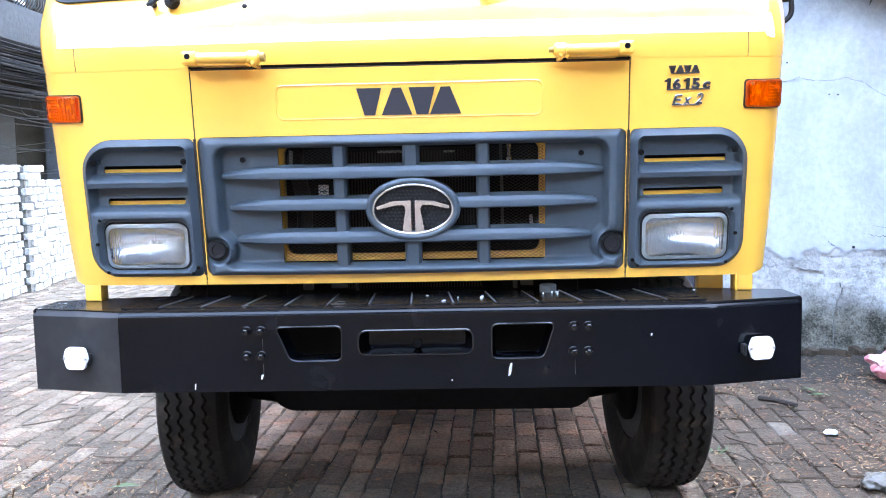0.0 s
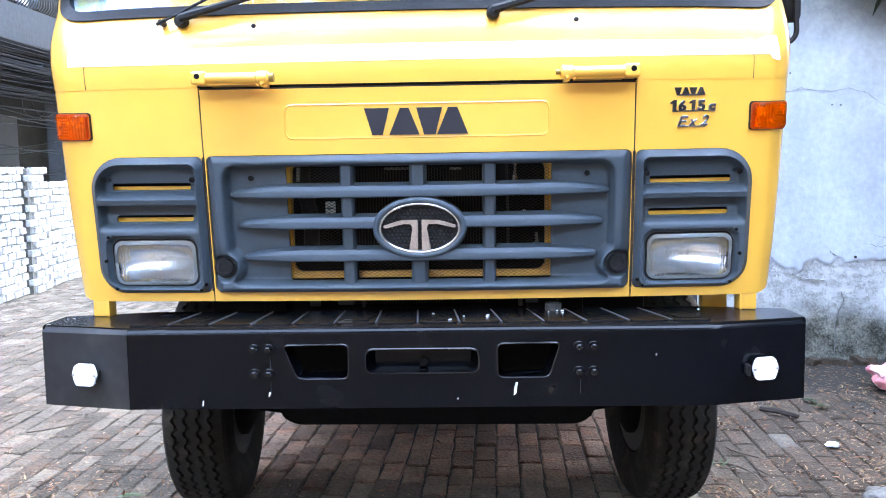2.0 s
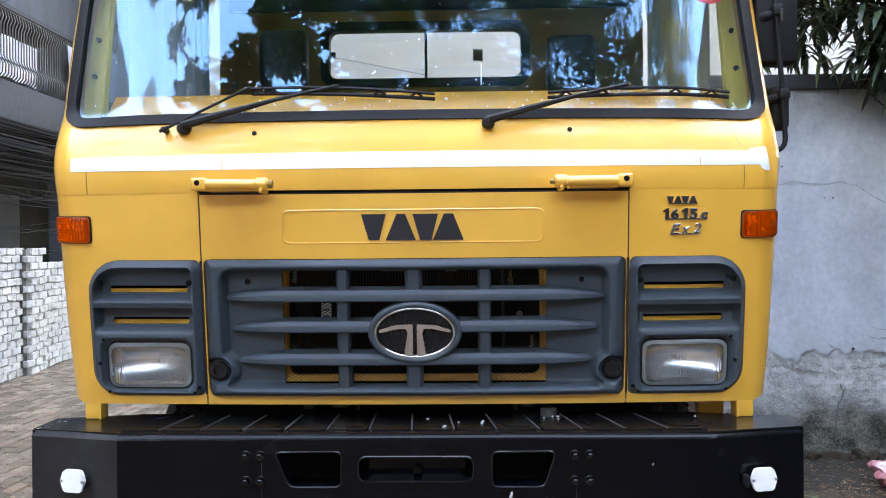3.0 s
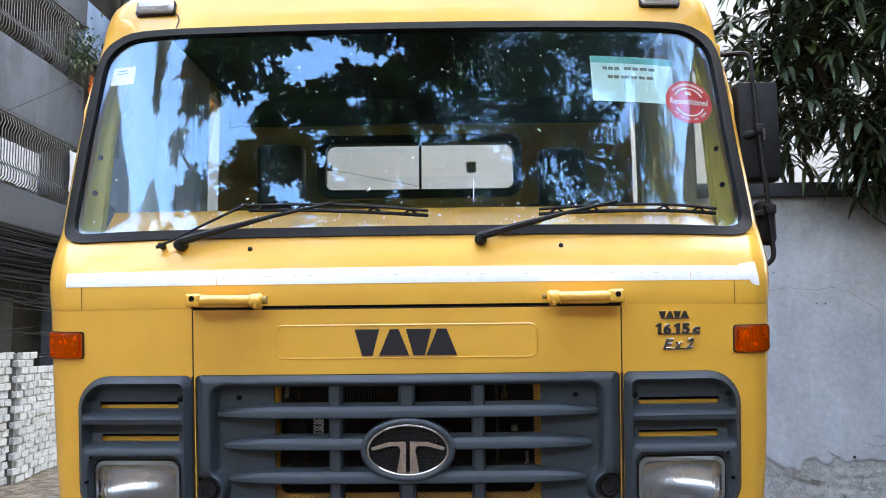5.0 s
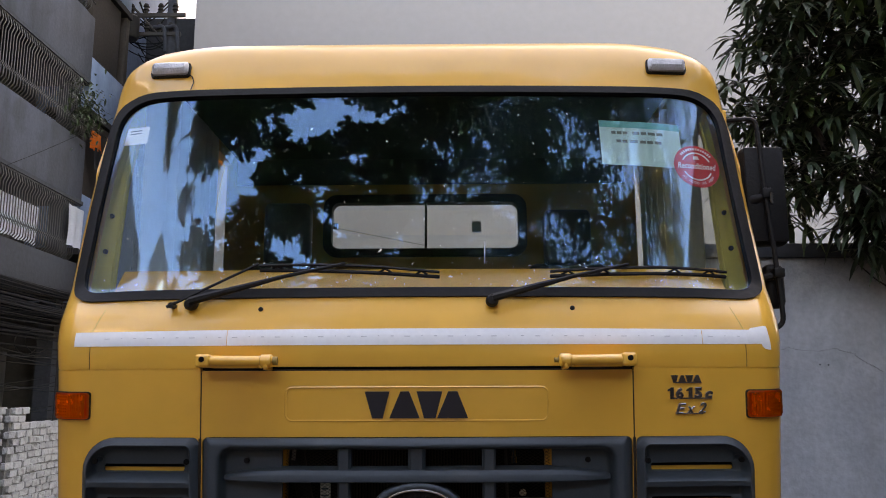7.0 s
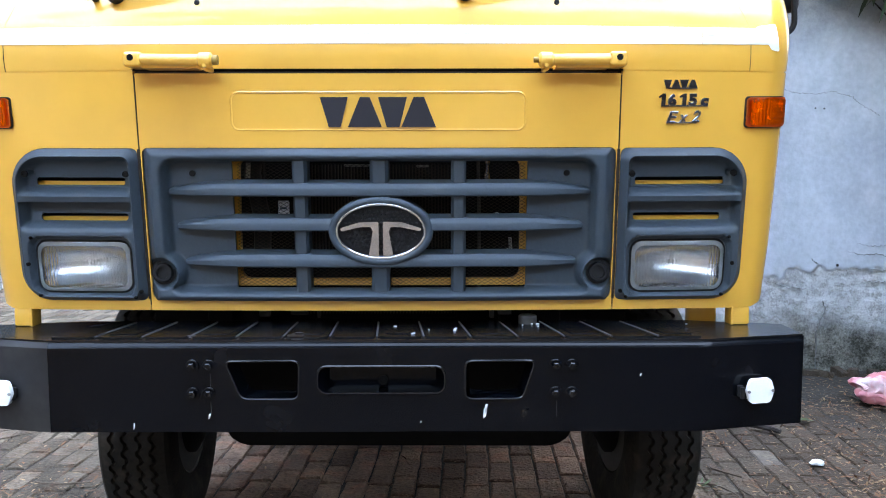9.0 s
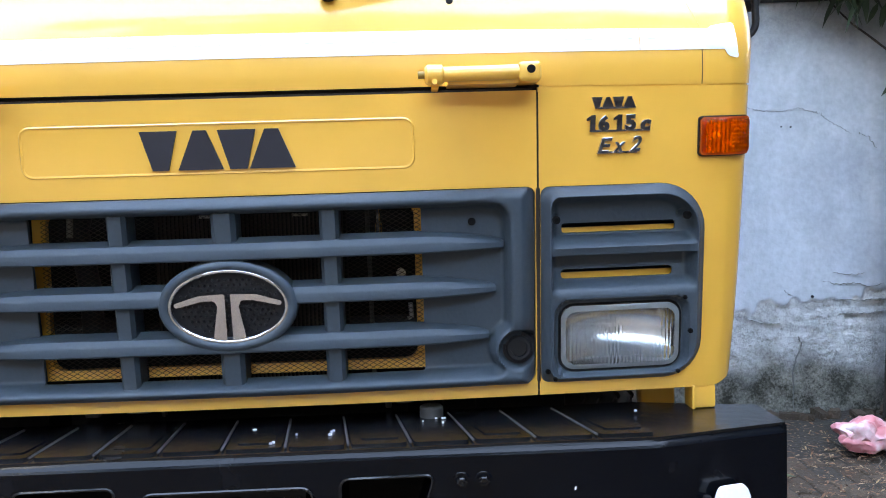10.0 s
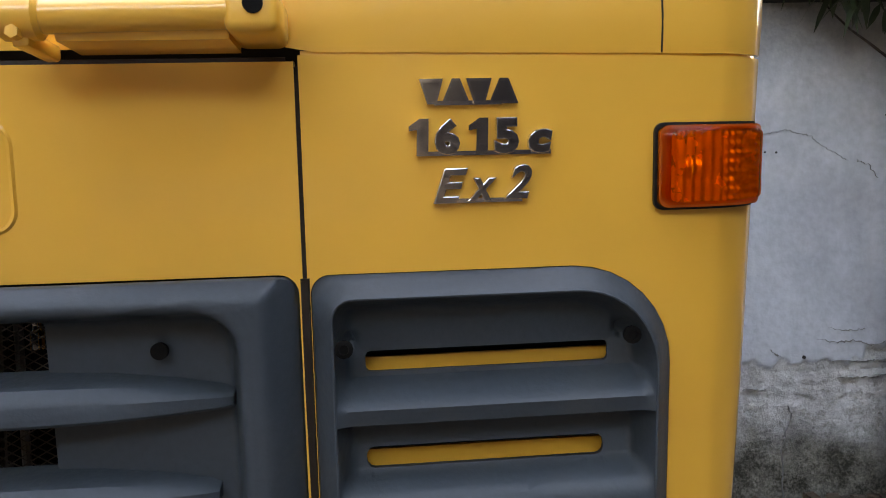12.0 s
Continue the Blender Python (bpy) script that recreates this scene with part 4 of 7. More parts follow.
    m = flat(flip(rrect(1.069, 1.6335, 1.192, 1.715, 0.008, 4)), (), [sd * x for x in steps(1.072, 1.19, 0.0016)], steps(1.637, 1.712, 0.0022))
    tpart("prism_plate", solid(m, prisms, 0.003), AMBER_BACK, ind, angle=60)

    m = flat(flip(rrect(1.0675, 1.6320, 1.1935, 1.7165, 0.010, 4)), [flip(rrect(1.080, 1.638, 1.188, 1.711, 0.006, 3))], [sd * x for x in steps(1.085, 1.185, 0.0105)])
    tpart("lens_border", solid(m, lambda s, v, d: cab(s, v, -0.0125 + d), 0.002), AMBER_DEEP, ind)

    # roof marker lamp
    mk = holder("marker_lamp", "small clear roof marker lamp")
    cx = sd * 0.955
    loop = rrect(cx - 0.076, 2.925, cx + 0.076, 2.985, 0.012, 4)
    tpart("base", solid(flat(loop, (), steps(cx - 0.06, cx + 0.06, 0.03)), lambda s, v, d: cab(s, v, -0.012 + d), 0.02), RUBBER, mk)
    loop = rrect(cx - 0.070, 2.930, cx + 0.070, 2.981, 0.012, 4)
    sheet = flat(loop, (), steps(cx - 0.06, cx + 0.06, 0.01), steps(2.935, 2.975, 0.01))
    tpart("lens", solid(sheet, lambda s, v, d: cab(s, v, -0.022 - 0.014 * boxy(s, v, cx - 0.07, 2.93, cx + 0.07, 2.981, 0.012, 0.014) + d), 0.02), SMOKE_LENS, mk)

# hinge rods over the hatch
for sd in (-1, 1):
    rod = holder("hatch_stay", "yellow painted hinge tube above the hatch")
    a, b = Vector((sd * 0.468, -0.066, 1.814)), Vector((sd * 0.684, -0.066, 1.816))
    tpart("bar", tube([a, a.lerp(b, 0.5), b], 0.0160, 16), YELLOW, rod)
    x0, x1 = sorted((sd * 0.648, sd * 0.6965))
    tpart("end_cap", box(x0, x1, -0.084, 0.0, 1.795, 1.836, 0.009, 3), YELLOW, rod)
    tpart("bolt_hole", lathe([(0.0090, 0.004), (0.0090, -0.0012)], 18, "y", at=(sd * 0.6745, -0.0845, 1.819)), GREASE, rod)
    x0, x1 = sorted((sd * 0.500, sd * 0.650))
    bm = bmesh.new()
    rows = [[bm.verts.new((x, y, z)) for x in (x0, x1)] for y, z in ((-0.070, 1.804), (-0.062, 1.793), (0.0, 1.793), (0.0, 1.800), (-0.058, 1.804))]
    for k in range(5):
        p, q = rows[k], rows[(k + 1) % 5]
        bm.faces.new((p[0], p[1], q[1], q[0]))
    bm.faces.new([r[0] for r in rows])
    bm.faces.new([r[1] for r in rows][::-1])
    tpart("flange", bm, YELLOW, rod)
    tpart("collar", tube([a + Vector((sd * 0.024, 0, 0)), a + Vector((sd * 0.020, 0, 0)), a + Vector((-sd * 0.010, 0, 0)), a + Vector((-sd * 0.016, 0, 0))], [0.017, 0.0215, 0.0215, 0.015], 16), YELLOW, rod)
    tpart("collar_clamp", box(a.x + sd * 0.006 - 0.008, a.x + sd * 0.006 + 0.008, -0.074, 0.0, 1.786, 1.802, 0.004), YELLOW, rod)
    tpart("clamp_bolt", tube([(a.x + sd * 0.004, -0.086, 1.797), (a.x + sd * 0.004, -0.074, 1.797)], 0.006, 6), YELLOW, rod)
    tpart("hinge_pin", tube([a - Vector((sd * 0.016, 0, 0)), a - Vector((sd * 0.030, 0, 0))], 0.008 if sd > 0 else 0.014, 12), YELLOW_SHADED, rod)

# brand lettering as four plain dark blocks
lettering = holder("lettering", "raised black block lettering")
for k, (x0, x1, kind) in enumerate(((-0.167, -0.087, "t"), (-0.088, 0.010, "a"), (0.000, 0.083, "t"), (0.066, 0.166, "a"))):
    if kind == "t":
        shape = [(x0 + 0.024, 1.634), (x1 - 0.022, 1.634), (x1, 1.719), (x0, 1.719)]
    else:
        shape = [(x0, 1.634), (x1, 1.634), (x1 - 0.034, 1.719), (x0 + 0.036, 1.719)]
    mm = solid(flat(shape, (), [x0 + 0.04]), lambda s, v, d: cab(s, v, -0.006 + d), 0.008)
    tpart("letter_block", mm, DARK_INK, lettering)

# chrome model badge
badge = holder("badge", "chrome model badge on the yellow corner panel")


def paint_reflection(ob):
    """Darkens the flat fronts: the dark surroundings that chrome reflects, put into the colour."""
    ob.data.materials.append(BADGE_REFLECTION)
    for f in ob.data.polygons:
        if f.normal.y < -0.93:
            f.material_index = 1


def fitted_text(name, body, x0, x1, z0, z1, bold, shear=0.0):
    """One cast character of the badge, fitted to its width and height."""
    bm = text_mesh(body, 0.05, 0.003, shear, bold, 0.0012)
    xs, ys = [v.co.x for v in bm.verts], [v.co.y for v in bm.verts]
    ax, ay = (x1 - x0) / (max(xs) - min(xs)), (z1 - z0) / (max(ys) - min(ys))
    lx, ly = min(xs), min(ys)
    for v in bm.verts:
        v.co = cab(x0 + (v.co.x - lx) * ax, z0 + (v.co.y - ly) * ay, -0.005 - v.co.z)
    paint_reflection(tpart(name, bm, BADGE, badge, angle=30))


def badge_glyph(name, bm):
    """A cast character: bright bevelled body."""
    bmesh.ops.bevel(bm, geom=[e for e in bm.edges if len(e.link_faces) == 2 and e.calc_face_angle(0) > 1.1], offset=0.0011, segments=1, affect="EDGES")
    paint_reflection(tpart(name, bm, BADGE, badge, angle=25))


for x in (0.8098, 0.8702):
    one = [(0.0070, 0.0), (0.0190, 0.0), (0.0200, 0.0365), (0.0110, 0.0365), (0.0, 0.0290), (0.0, 0.0240), (0.0080, 0.0255)]
    badge_glyph("badge_digit", solid(flat([(x + p[0], 1.6913 + p[1]) for p in one]), lambda s, v, d: cab(s, v, -0.0075 + d), 0.009))
fitted_text("badge_digit", "6", 0.8350, 0.8612, 1.6913, 1.7278, 0.0022)
fitted_text("badge_digit", "5", 0.8955, 0.9215, 1.6913, 1.7278, 0.0022)
fitted_text("badge_letter", "c", 0.9302, 0.9560, 1.6913, 1.7160, 0.0022, 0.15)
fitted_text("badge_letter", "E", 0.8325, 0.8690, 1.6425, 1.6782, 0.0006, 0.30)
fitted_text("badge_letter", "x", 0.8670, 0.8985, 1.6440, 1.6680, 0.0006, 0.30)
fitted_text("badge_digit", "2", 0.9060, 0.9345, 1.6455, 1.6806, 0.0006, 0.30)
for x0, x1, z in ((0.818, 0.955, 1.6905), (0.845, 0.925, 1.6425), (0.836, 0.905, 1.7405)):
    tpart("badge_rail", solid(flat([(x0, z), (x1, z), (x1, z + 0.0045), (x0, z + 0.0045)], (), steps(x0 + 0.02, x1, 0.02)), lambda s, v, d: cab(s, v, -0.003 + d), 0.004), BADGE, badge)
for k, (x0, x1, kind) in enumerate(((0.821, 0.845, "t"), (0.843, 0.872, "a"), (0.868, 0.894, "t"), (0.891, 0.921, "a"))):
    if kind == "t":
        shape = [(x0 + 0.008, 1.7415), (x1 - 0.007, 1.7415), (x1, 1.7665), (x0, 1.7665)]
    else:
        shape = [(x0, 1.7415), (x1, 1.7415), (x1 - 0.010, 1.7665), (x0 + 0.011, 1.7665)]
    mm = solid(flat(shape), lambda s, v, d: cab(s, v, -0.007 + d), 0.008)
    bmesh.ops.bevel(mm, geom=[e for e in mm.edges if len(e.link_faces) == 2 and e.calc_face_angle(0) > 0.7], offset=0.0012, segments=1, affect="EDGES")
    tpart("badge_block", mm, BADGE, badge)
    cx, cz = sum(p[0] for p in shape) / 4, 1.7540
    # inset face in the chrome that carries a painted dark reflection
    mm = solid(flat([(cx + (p[0] - cx) * 0.76, cz + (p[1] - cz) * 0.78) for p in shape]), lambda s, v, d: cab(s, v, -0.0078 + d), 0.004)
    tpart("badge_face", mm, BADGE_REFLECTION, badge)

# reflective tape across the cowl
tape = holder("tape", "silver reflective tape strip with small print")
for x0, x1 in ((-1.125, -0.62), (-0.618, 0.93), (0.932, 1.128)):
    sheet = flat([(x0, 1.868), (x1, 1.868), (x1, 1.921), (x0, 1.921)], (), [e for e in EDGE if x0 < e < x1], [1.885, 1.90])
    tpart("tape_strip", solid(sheet, lambda s, v, d: cab(s, v, -0.0015 + d), 0.001), TAPE, tape)
sheet = flat(rpoly([(1.09, 1.926), (1.148, 1.936), (1.158, 1.848), (1.130, 1.853), (1.122, 1.872), (1.08, 1.872)], 0.008, 3), (), steps(1.1, 1.17, 0.012), steps(1.85, 1.93, 0.02))
tpart("tape_end", solid(sheet, lambda s, v, d: cab(s, v, -0.0025 + d), 0.001), TAPE, tape)
for k in range(16):
    x = -1.07 + k * 0.141
    for dx, w, z in ((0, 0.010, 1.896), (0.045, 0.018, 1.895), (0.10, 0.004, 1.897)):
        if abs(x + dx) < 1.05:
            tpart("print_bar", solid(flat([(x + dx, z - 0.0014), (x + dx + w, z - 0.0014), (x + dx + w, z + 0.0014), (x + dx, z + 0.0014)]), lambda s, v, d: cab(s, v, -0.003 + d), 0.0005), TAPE_PRINT, tape)


# ---- windscreen, wipers, stickers ----
screen = holder("windscreen", "one-piece windscreen in a black rubber gasket")
inner = rpoly([(-1.152, 2.062), (1.152, 2.062), (1.130, 2.834), (-1.130, 2.834)], (0.075, 0.075, 0.14, 0.14), 8)
m = flat(SCREEN, [inner], EDGE, steps(2.06, 2.84, 0.06))
tpart("gasket", solid(m, lambda s, v, d: cab(s, v, -0.008 + d), 0.030), RUBBER, screen)
m = flat([(p[0] * 1.004, p[1] + (0.003 if p[1] > 2.4 else -0.003)) for p in inner], (), EDGE, steps(2.07, 2.83, 0.05))
pane = tpart("pane", solid(m, lambda s, v, d: cab(s, v, 0.006 + d), 0.006), WINDSCREEN, screen, "clear laminated glass", 60)
pane.visible_shadow = False


def wiper(pivot, elbow, a, b, link=None):
    w = holder("wiper", "black wiper arm and blade resting low on the glass")
    p = cab(*pivot, -0.015)
    tpart("spindle", lathe([(0.021, 0.02), (0.021, -0.012), (0.014, -0.022), (0.0, -0.024)], 16, "y", at=p), RUBBER, w)
    q, e = cab(*pivot, -0.034), cab(*elbow, -0.036)
    tpart("arm", tube([q, q.lerp(e, 0.25) + Vector((0, -0.006, 0.002)), q.lerp(e, 0.6) + Vector((0, -0.01, 0.004)), e], [0.015, 0.012, 0.007, 0.005], 8), RUBBER, w)
    if link:
        f, g = cab(*link[0], -0.03), cab(*link[1], -0.034)
        tpart("link", tube([f, f.lerp(g, 0.5), g], 0.005, 6), RUBBER, w)
        tpart("link_pivot", tube([f + Vector((0, 0.03, 0)), f + Vector((0, -0.004, 0))], 0.010, 10), RUBBER, w)
        tpart("link_end", tube([f - Vector((0.014, 0, 0.006)), f + Vector((0.016, 0, 0.008))], 0.006, 8), RUBBER, w)
    pts = [(a[0] + (b[0] - a[0]) * k / 10, a[1] + (b[1] - a[1]) * k / 10 + 0.006 * math.sin(math.pi * k / 10)) for k in range(11)]
    tpart("blade", tube([cab(s, v - 0.008, -0.006) for s, v in pts], 0.007, 6), RUBBER, w)
    tpart("blade_spine", tube([cab(s, v + 0.003, -0.020 - 0.012 * math.sin(math.pi * k / 10)) for k, (s, v) in enumerate(pts)], 0.0055, 6), RUBBER, w)
    for k in (1, 3, 7, 9):
        s, v = pts[k]
        tpart("claw", tube([cab(s - 0.02, v - 0.004, -0.008), cab(s, v + 0.002, -0.022), cab(s + 0.02, v - 0.004, -0.008)], 0.004, 5), RUBBER, w)


wiper((-0.750, 2.006), (-0.236, 2.136), (-0.53, 2.135), (0.080, 2.106), ((-0.812, 1.996), (-0.530, 2.138)))
wiper((0.252, 2.008), (0.716, 2.132), (0.452, 2.108), (1.055, 2.118))


def stuck(name, loop, mat, d=0.0145, label="", parent=None, xs=(), zs=()):
    return tpart(name, solid(flat(loop, (), xs, zs), lambda s, v, dd: cab(s, v, d + dd), 0.0006), mat, parent or screen, label)


rng = random.Random(61)
specks = bmesh.new()
for k in range(190):
    u, v = rng.uniform(-1.08, 1.08), 2.075 + 0.72 * rng.random() ** 1.9
    if k > 150:
        u, v = rng.uniform(-0.9, 1.0), rng.uniform(2.07, 2.16)
    r, q = rng.uniform(0.0015, 0.0050) * (1.5 if v < 2.2 else 1.0), rng.uniform(0, 3.1)
    if rng.random() < 0.2:
        r *= 1.6
    loop = []
    for j in range(6):
        a, k2 = j * math.tau / 6, rng.uniform(0.3, 1.2)
        px, pz = r * k2 * math.cos(a), 0.45 * r * k2 * math.sin(a)
        loop.append(specks.verts.new(cab(u + px * math.cos(q) - pz * math.sin(q), v + px * math.sin(q) + pz * math.cos(q), 0.0035)))
    specks.faces.new(loop)
tpart("dried_specks", specks, PAPER, screen, "dried white specks and chaff on the glass")["kind"] = "stuff"
tpart("dried_streak", solid(flat(rpoly([(0.233, 2.150), (0.2365, 2.150), (0.240, 2.225), (0.2365, 2.235)], 0.0015, 2)), lambda s, v, dd: cab(s, v, 0.0035 + dd), 0.0008), SMOKE_LENS, screen)


card = holder("card", "pale teal registration card behind the glass, lines of print as bars")
stuck("card_sheet", [(0.678, 2.540), (0.974, 2.527), (0.978, 2.712), (0.678, 2.725)], PAPER_TEAL, 0.0150, parent=card, xs=steps(0.72, 0.94, 0.06), zs=(2.62,))
stuck("card_band", [(0.679, 2.697), (0.977, 2.684), (0.978, 2.711), (0.679, 2.724)], TEAL, 0.0142, parent=card, xs=steps(0.7, 0.9, 0.06))
for x0, x1, z in ((0.722, 0.738, 2.673), (0.742, 0.760, 2.672), (0.764, 0.782, 2.671), (0.800, 0.826, 2.670), (0.831, 0.852, 2.669), (0.857, 0.884, 2.668), (0.889, 0.912, 2.666),
                  (0.738, 0.756, 2.637), (0.760, 0.778, 2.636), (0.786, 0.816, 2.635), (0.824, 0.846, 2.633), (0.851, 0.874, 2.632), (0.879, 0.904, 2.631)):
    stuck("print_bar", [(x0, z - 0.006), (x1, z - 0.0065), (x1, z + 0.0055), (x0, z + 0.006)], INK, 0.0142, parent=card)
SX, SZ, SR = 1.026, 2.541, 0.086
seal = holder("round_sticker", "round red sticker with white script on the glass")


def disc(r, n=40, x=SX, z=SZ):
    return [(x + r * math.cos(k * math.tau / n), z + r * math.sin(k * math.tau / n)) for k in range(n)]


stuck("sticker_disc", disc(SR), RED, 0.0120, parent=seal, xs=steps(0.95, 1.10, 0.02), zs=steps(2.47, 2.61, 0.03))
for a0, a1 in ((25, 155), (205, 335)):
    arc = [(SX + 0.058 * math.cos(radians(q)), SZ + 0.058 * math.sin(radians(q))) for q in steps(a0, a1, 8)] + [(SX + 0.052 * math.cos(radians(q)), SZ + 0.052 * math.sin(radians(q))) for q in steps(a1, a0, -8)][:0]
    arc += [(SX + 0.052 * math.cos(radians(a1 - (a1 - a0) * k / 16)), SZ + 0.052 * math.sin(radians(a1 - (a1 - a0) * k / 16))) for k in range(17)]
    stuck("sticker_arc", arc, PAPER, 0.0112, parent=seal)


def sticker_letters(body, size, x, z, turn=0.0, shear=0.0, bold=0.0, wide=1.0):
    bm = text_mesh(body, size, 0.0, shear, bold)
    xs = [v.co.x for v in bm.verts]
    mid = (min(xs) + max(xs)) / 2
    c, s = math.cos(turn), math.sin(turn)
    for v in bm.verts:
        px, pz = (v.co.x - mid) * wide, v.co.y
        v.co = cab(x + px * c - pz * s, z + px * s + pz * c, 0.0110)
    return bm


tpart("sticker_word", sticker_letters("Reconditioned", 0.034, SX, SZ - 0.010, shear=0.25, wide=0.72, bold=0.0006), PAPER, seal)
for k, ch in enumerate("AS GOOD AS NEW"):
    if ch != " ":
        q = radians(-142 + k * 8.0)
        tpart("sticker_letter", sticker_letters(ch, 0.015, SX + 0.074 * math.cos(q), SZ + 0.074 * math.sin(q), q + math.pi / 2), PAPER, seal)
for k in range(14):
    q = radians(40 + k * 7.7)
    c, s = math.cos(q), math.sin(q)
    stuck("print_bar", [(SX + r * c - w * s, SZ + r * s + w * c) for r, w in ((0.067, -0.003), (0.076, -0.003), (0.076, 0.003), (0.067, 0.003))], PAPER, 0.0112, parent=seal)
stuck("print_bar", [(SX - 0.012, SZ + 0.028), (SX + 0.012, SZ + 0.028), (SX + 0.008, SZ + 0.042), (SX - 0.008, SZ + 0.042)], PAPER, 0.0112, parent=seal)
note = holder("paper_note", "small white paper note behind the glass")
stuck("note_sheet", [(-1.103, 2.655), (-1.010, 2.653), (-1.010, 2.726), (-1.098, 2.728)], PAPER, 0.0145, parent=note)
for z in (2.712, 2.700):
    stuck("print_bar", [(-1.085, z - 0.002), (-1.04, z - 0.002), (-1.04, z + 0.002), (-1.085, z + 0.002)], INK, 0.0138, parent=note)


# ---- cab body behind the front ----
for sd in (-1, 1):
    # side wall with door window
    sheet = flat([(0.30, 1.09), (1.72, 1.09), (1.72, 2.99), (0.46, 2.99), (0.30, 2.55)], [rpoly([(0.42, 2.05), (1.15, 2.05), (1.15, 2.80), (0.60, 2.80)], 0.06)], steps(0.5, 1.6, 0.2), steps(1.2, 2.9, 0.12))
    tpart("side_wall", solid(sheet, lambda s, v, d: Vector((sd * (half_width(v) - 0.004 - d) - lean(v), s, v)), 0.035), YELLOW)
    sheet = flat(rpoly([(0.425, 2.055), (1.145, 2.055), (1.145, 2.795), (0.602, 2.795)], 0.06))
    win = tpart("side_window", solid(sheet, lambda s, v, d: Vector((sd * (half_width(v) - 0.016 - d) - lean(v), s, v)), 0.005), PANE)
    win.visible_shadow = False
    tpart("door_seam", tube([(sd * (half_width(v) - 0.003) - lean(v), 1.22, v) for v in steps(1.12, 2.9, 0.15)], 0.004, 6), RUBBER)
    tpart("door_handle", box(sd * 1.20 - 0.02, sd * 1.20 + 0.02, 1.03, 1.17, 1.86, 1.89, 0.006), RUBBER)
# the rear wall takes the shaded copy of the cab yellow
sheet = flat([(-1.11, 1.09), (1.11, 1.09), (1.11, 3.12), (-1.11, 3.12)], [rrect(-0.555, 2.470, 0.500, 2.772, 0.06)])
tpart("rear_wall", solid(sheet, lambda s, v, d: Vector((s, 1.68 + d, v)), 0.05), YELLOW_SHADED)
sheet = flat(rrect(-0.575, 2.450, 0.520, 2.792, 0.075), [rrect(-0.530, 2.495, 0.475, 2.747, 0.045)])
rear = holder("rear_window", "sliding rear window in a black rubber seal")
tpart("seal", solid(sheet, lambda s, v, d: Vector((s, 1.662 + d, v)), 0.07), RUBBER, rear)
tpart("divider", box(-0.030, -0.016, 1.672, 1.70, 2.49, 2.75, 0.003), RUBBER, rear)
g = tpart("pane", box(-0.54, 0.485, 1.690, 1.694, 2.485, 2.757), PANE, rear)
g.visible_shadow = False
tpart("latch", box(-0.520, -0.495, 1.655, 1.67, 2.60, 2.635, 0.004), RUBBER, rear)
tpart("label", box(0.225, 0.275, 1.684, 1.688, 2.585, 2.645), INK, rear)
tpart("aerial_wire", tube([(-0.50, 1.665, 2.607), (-0.03, 1.668, 2.512)], 0.0015, 5), RUBBER, rear)
tpart("cab_floor", box(-1.12, 1.12, 0.25, 1.70, 1.16, 1.20), GREASE)
tpart("firewall", box(-1.08, 1.08, 0.19, 0.215, 1.62, 2.02), YELLOW_SHADED)
tpart("dashboard", box(-1.10, 1.10, 0.20, 0.46, 1.90, 2.085, 0.03), YELLOW_SHADED, label="yellow painted dashboard ledge in a shaded tone")
sheet = flat([(-1.06, 0.0), (1.06, 0.0), (1.06, 1.0), (-1.06, 1.0)], (), steps(-1.0, 1.0, 0.2))
tpart("screen_sill", solid(sheet, lambda s, v, d: Vector((s, 0.105 + 0.11 * v + 0.02 * (s / 1.06) ** 2, 2.035 + 0.115 * v - d)), 0.012), YELLOW, label="yellow painted ledge inside the windscreen")
tpart("headliner", box(-1.05, 1.05, 0.50, 1.68, 2.99, 3.05), LINING, label="dark roof lining")
tpart("headliner", box(-1.05, 1.05, 1.655, 1.676, 2.85, 2.988), LINING)
for x, top in ((-0.700, 2.665), (0.690, 2.625)):
    seat = holder("seat", "dark vinyl cab seat with high back")
    tpart("cushion", box(x - 0.25, x + 0.25, 0.85, 1.35, 1.62, 1.78, 0.05, 3), SEAT, seat)
    tpart("backrest", box(x - 0.20, x + 0.20, 1.32, 1.46, 1.76, 2.36, 0.05, 3), SEAT, seat)
    tpart("headrest", box(x - 0.115, x + 0.115, 1.30, 1.42, 2.34, top, 0.03, 3), SEAT, seat)
    tpart("seat_base", box(x - 0.2, x + 0.2, 0.9, 1.3, 1.2, 1.63, 0.02), GREASE, seat)
wheel = holder("steering_wheel", "large black steering wheel")
rim_pts = []
for k in range(32):
    q = k * math.tau / 32
    rim_pts.append(Vector((-0.66, 0.72, 2.10)) + Vector((0.235 * math.cos(q), 0.235 * math.sin(q) * 0.80, 0.235 * math.sin(q) * 0.60)))
tpart("rim", tube(rim_pts, 0.014, 8, closed=True), SEAT, wheel)
for q in (0.3, 2.84, 4.71):
    tpart("spoke", tube([(-0.66, 0.72, 2.09), (-0.66 + 0.235 * math.cos(q), 0.72 + 0.235 * math.sin(q) * 0.8, 2.10 + 0.235 * math.sin(q) * 0.6)], 0.012, 6), SEAT, wheel)
tpart("column", tube([(-0.66, 0.72, 2.09), (-0.66, 0.42, 1.72)], 0.03, 10), SEAT, wheel)
